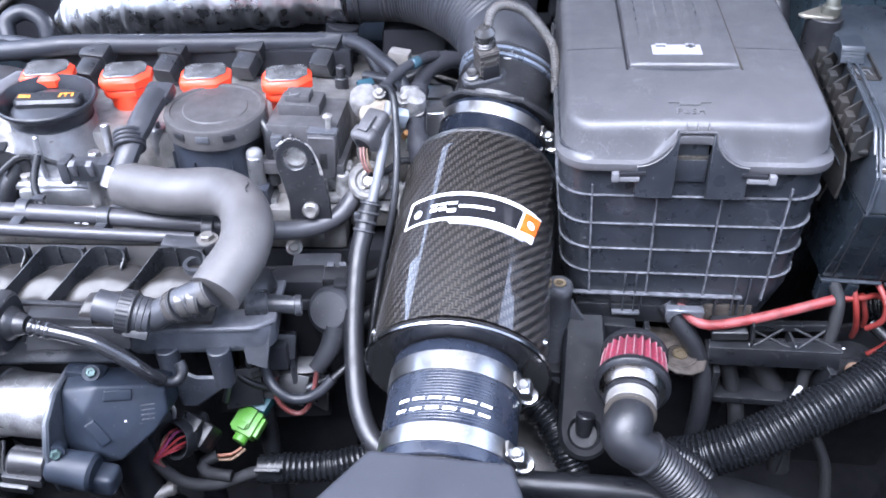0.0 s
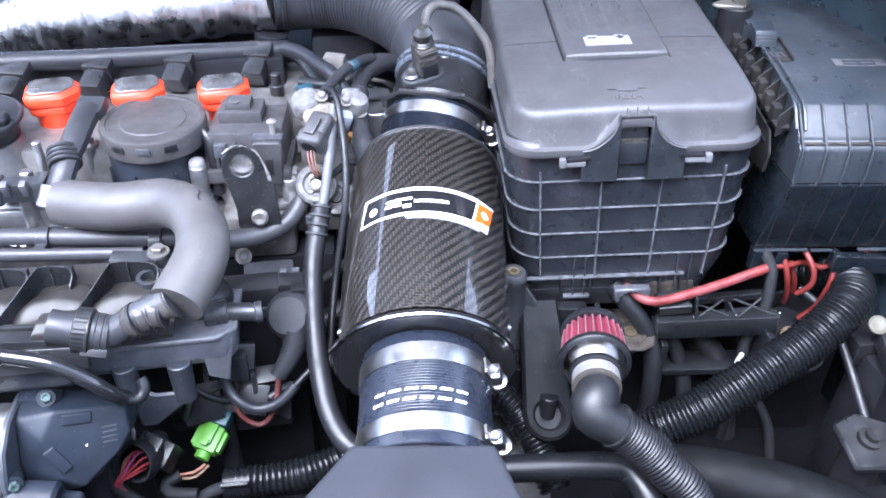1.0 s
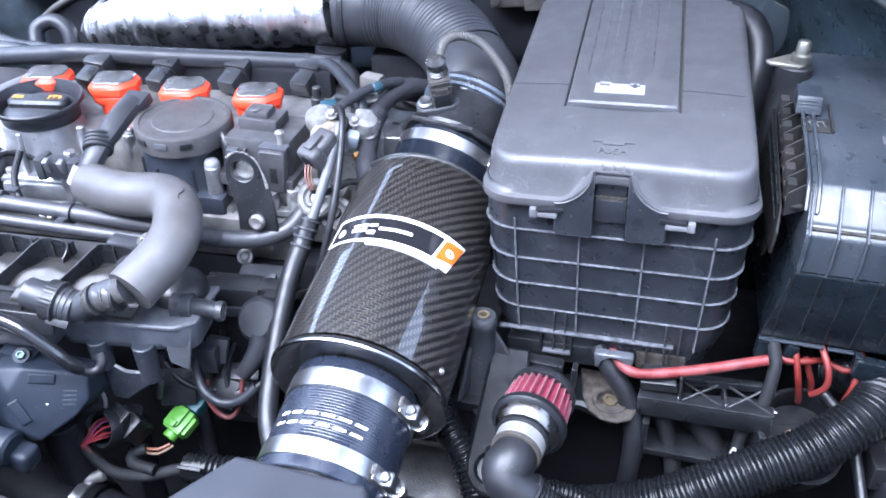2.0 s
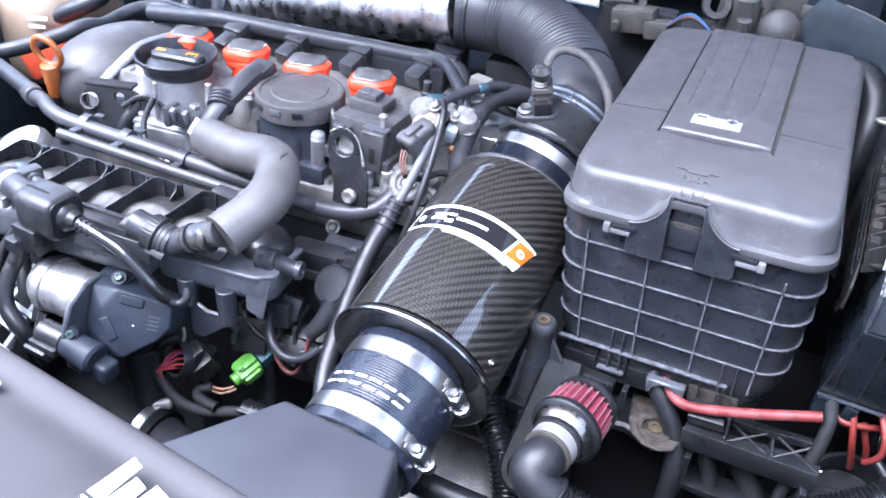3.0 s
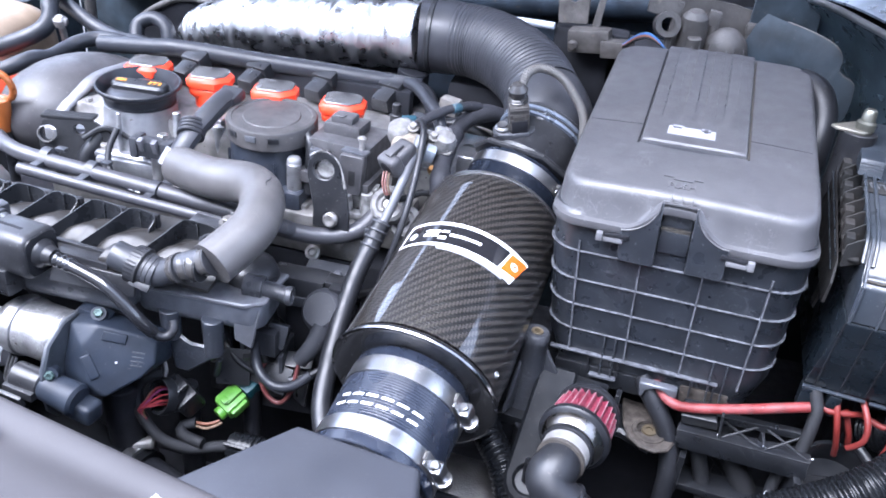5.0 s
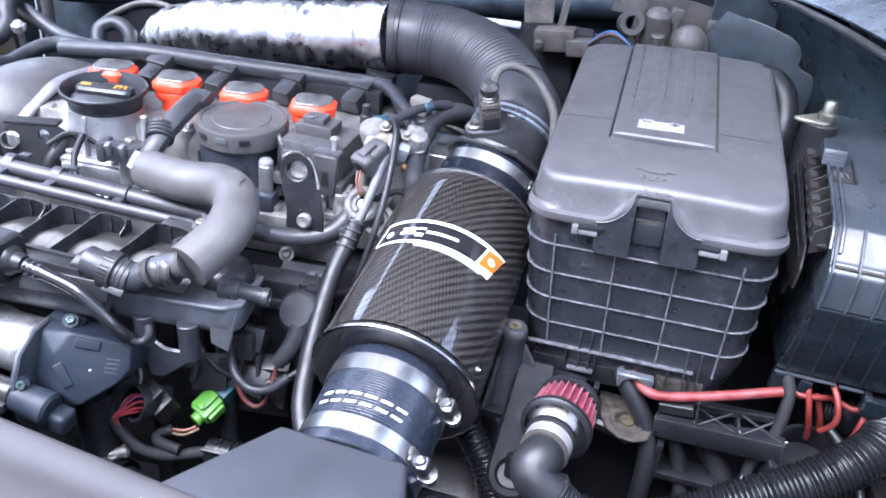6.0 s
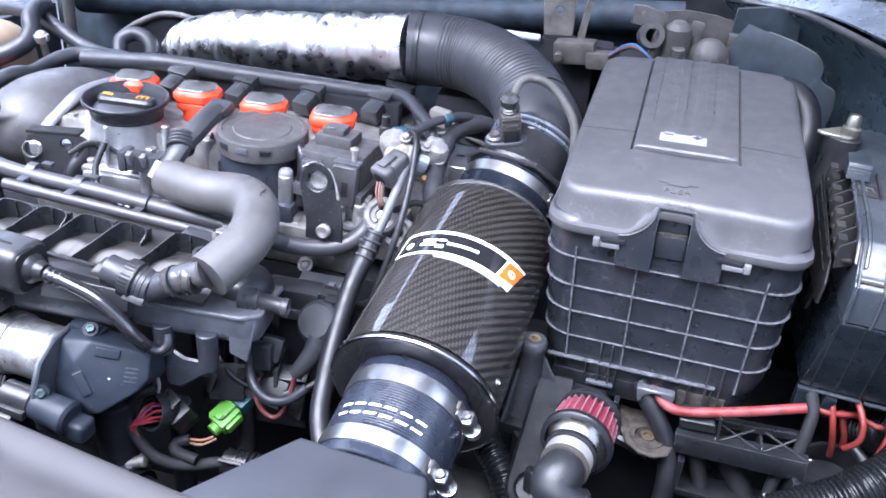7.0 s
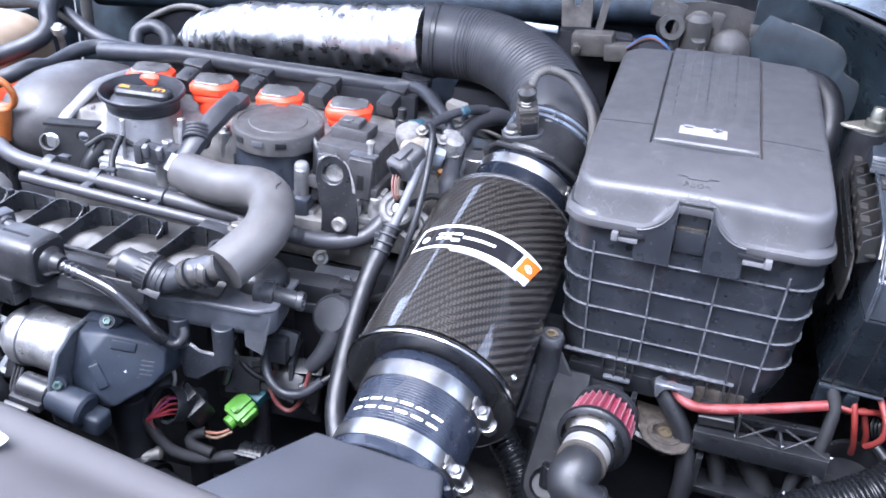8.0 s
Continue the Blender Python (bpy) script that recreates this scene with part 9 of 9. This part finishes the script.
outer = [[p + V(0.028, 0.008, 0.002) for p in line], [p + V(0.05, 0.012, 0.014) for p in line], [p + V(0.10, 0.02, 0.022) for p in line], [p + V(0.2, 0.03, 0.01) for p in line], [p + V(0.26, 0.03, -0.1) for p in line], [p + V(0.27, 0.03, -0.5) for p in line]]
thing("trim", skin(outer), mat("silver_blue_paint", (0.15, 0.175, 0.21), 0.3, 0.3, coat=1.0, bump=0), "silver blue painted wing", "wing", kind="structure")

# ---- gap clutter: what shows between the larger things ----
more = [("coolant_hose", [(-0.06, 0.60, 0.50), (-0.10, 0.585, 0.485), (-0.145, 0.58, 0.48), (-0.19, 0.59, 0.50)], 0.011, MATT, "dull black hose behind the pressure canister", "hose", "coolant hoses"),
        ("loom", [(-0.03, 0.64, 0.57), (-0.06, 0.62, 0.54), (-0.10, 0.61, 0.52), (-0.14, 0.615, 0.51), (-0.20, 0.62, 0.52)], 0.0055, TAPE, "cloth taped loom along the block", "cable", "dark cables"),
        ("loom", [(-0.44, 0.46, 0.575), (-0.452, 0.435, 0.545), (-0.448, 0.412, 0.51), (-0.43, 0.402, 0.48), (-0.405, 0.398, 0.462)], 0.0042, TAPE, "thin taped loom past the motor can", "cable", "dark cables"),
        ("loom", [(-0.23, 0.53, 0.49), (-0.20, 0.515, 0.468), (-0.17, 0.52, 0.455), (-0.14, 0.54, 0.46)], 0.0035, RUBBER, "thin black lead below the end tank", "cable", "dark cables"),
        ("loom", [(0.30, 0.60, 0.44), (0.33, 0.575, 0.425), (0.37, 0.55, 0.40), (0.40, 0.52, 0.36), (0.41, 0.50, 0.30)], 0.006, TAPE, "dusty loom under the battery tray", "cable", "dark cables"),
        ("loom", [(0.43, 0.58, 0.50), (0.452, 0.55, 0.485), (0.462, 0.51, 0.455), (0.465, 0.46, 0.42)], 0.005, RUBBER, "thin black lead by the headlamp bracket", "cable", "dark cables")]
for name, p, r, m, lab, cat, grp in more:
    thing(name, tube(p, r, 12), m, lab, cat, grp)
stay = holder("block_bracket", (-0.14, 0.60, 0.42), "dark stamped bracket on the engine block", "bracket")
part("plate", prism([(-0.05, 0), (0.05, 0), (0.05, 0.05), (0.02, 0.075), (-0.01, 0.06), (-0.05, 0.055)], 0.005, pose(-0.15, 0.606, 0.455, 80, 0, 4), 0.001, [(0.03, 0.03, 0.007), (-0.03, 0.03, 0.006)]), GREY, stay)
part("bolt", bolt((-0.115, 0.597, 0.51), (0, -1, 0.2), 0.006, 0.005), DULL, stay)
part("foot", box((-0.15, 0.615, 0.44), (0.09, 0.03, 0.03), bev=0.004), SOOT, stay)
ledge = holder("casting_ledge", (-0.20, 0.60, 0.40), "dark ribbed casting below the end tank", "casting")
for k in range(4):
    part("fin", box((-0.225 + 0.022 * k, 0.55, 0.47 - 0.004 * k), (0.005, 0.06, 0.05), (0, 0, 8), 0.0015), GREY, ledge)
part("base", box((-0.19, 0.56, 0.435), (0.11, 0.07, 0.04), (0, 0, 8), 0.006), SOOT, ledge)
sheets = holder("harness_guide", (-0.175, 0.52, 0.42), "black folded plastic harness guide behind the plugs", "guide")
for at, size, turn in (((-0.205, 0.512, 0.462), (0.036, 0.003, 0.040), (-24, 0, 14)), ((-0.166, 0.520, 0.456), (0.046, 0.003, 0.030), (-38, 6, -10)), ((-0.150, 0.536, 0.470), (0.050, 0.004, 0.018), (-62, 0, 8)), ((-0.186, 0.530, 0.478), (0.030, 0.026, 0.004), (12, -10, 20)), ((-0.130, 0.520, 0.448), (0.020, 0.003, 0.036), (-12, 0, -30))):
    part("sheet", box(at, size, turn, 0.0012), BLACK, sheets)
part("spine", box((-0.17, 0.535, 0.43), (0.09, 0.012, 0.06), (0, 0, 4), 0.003), DEEP, sheets)
for a, b in (((-0.222, 0.503, 0.452), (-0.214, 0.500, 0.478)), ((-0.142, 0.512, 0.462), (-0.118, 0.522, 0.470))):
    part("clip_pin", rod(a, b, 0.0035, segs=12), GREY, sheets)
seal = holder("cowl_seal", (-0.59, 1.07, 0.64), "dusty brown rubber seal curving over the cowl", "seal")
part("bead", tube([(-0.665, 1.07, 0.63), (-0.649, 1.07, 0.643), (-0.624, 1.07, 0.660), (-0.587, 1.07, 0.678), (-0.557, 1.07, 0.683), (-0.533, 1.07, 0.681), (-0.50, 1.075, 0.672)], 0.0055, 12), DUSTY, seal)
part("web", skin([[V(-0.66, 1.074, 0.63), V(-0.62, 1.074, 0.66), V(-0.58, 1.074, 0.678), V(-0.54, 1.074, 0.68), V(-0.50, 1.076, 0.67)], [V(-0.65, 1.078, 0.58), V(-0.61, 1.078, 0.58), V(-0.58, 1.078, 0.58), V(-0.54, 1.078, 0.58), V(-0.50, 1.078, 0.58)]]), DEEP, seal)
thing("cowl_strut", joined(rod((-0.742, 1.06, 0.60), (-0.735, 1.055, 0.74), 0.009), box((-0.75, 1.07, 0.705), (0.10, 0.012, 0.016), (0, 6, 0), 0.003)), DUSTY, "dusty dark strut at the end of the cowl", "strut")
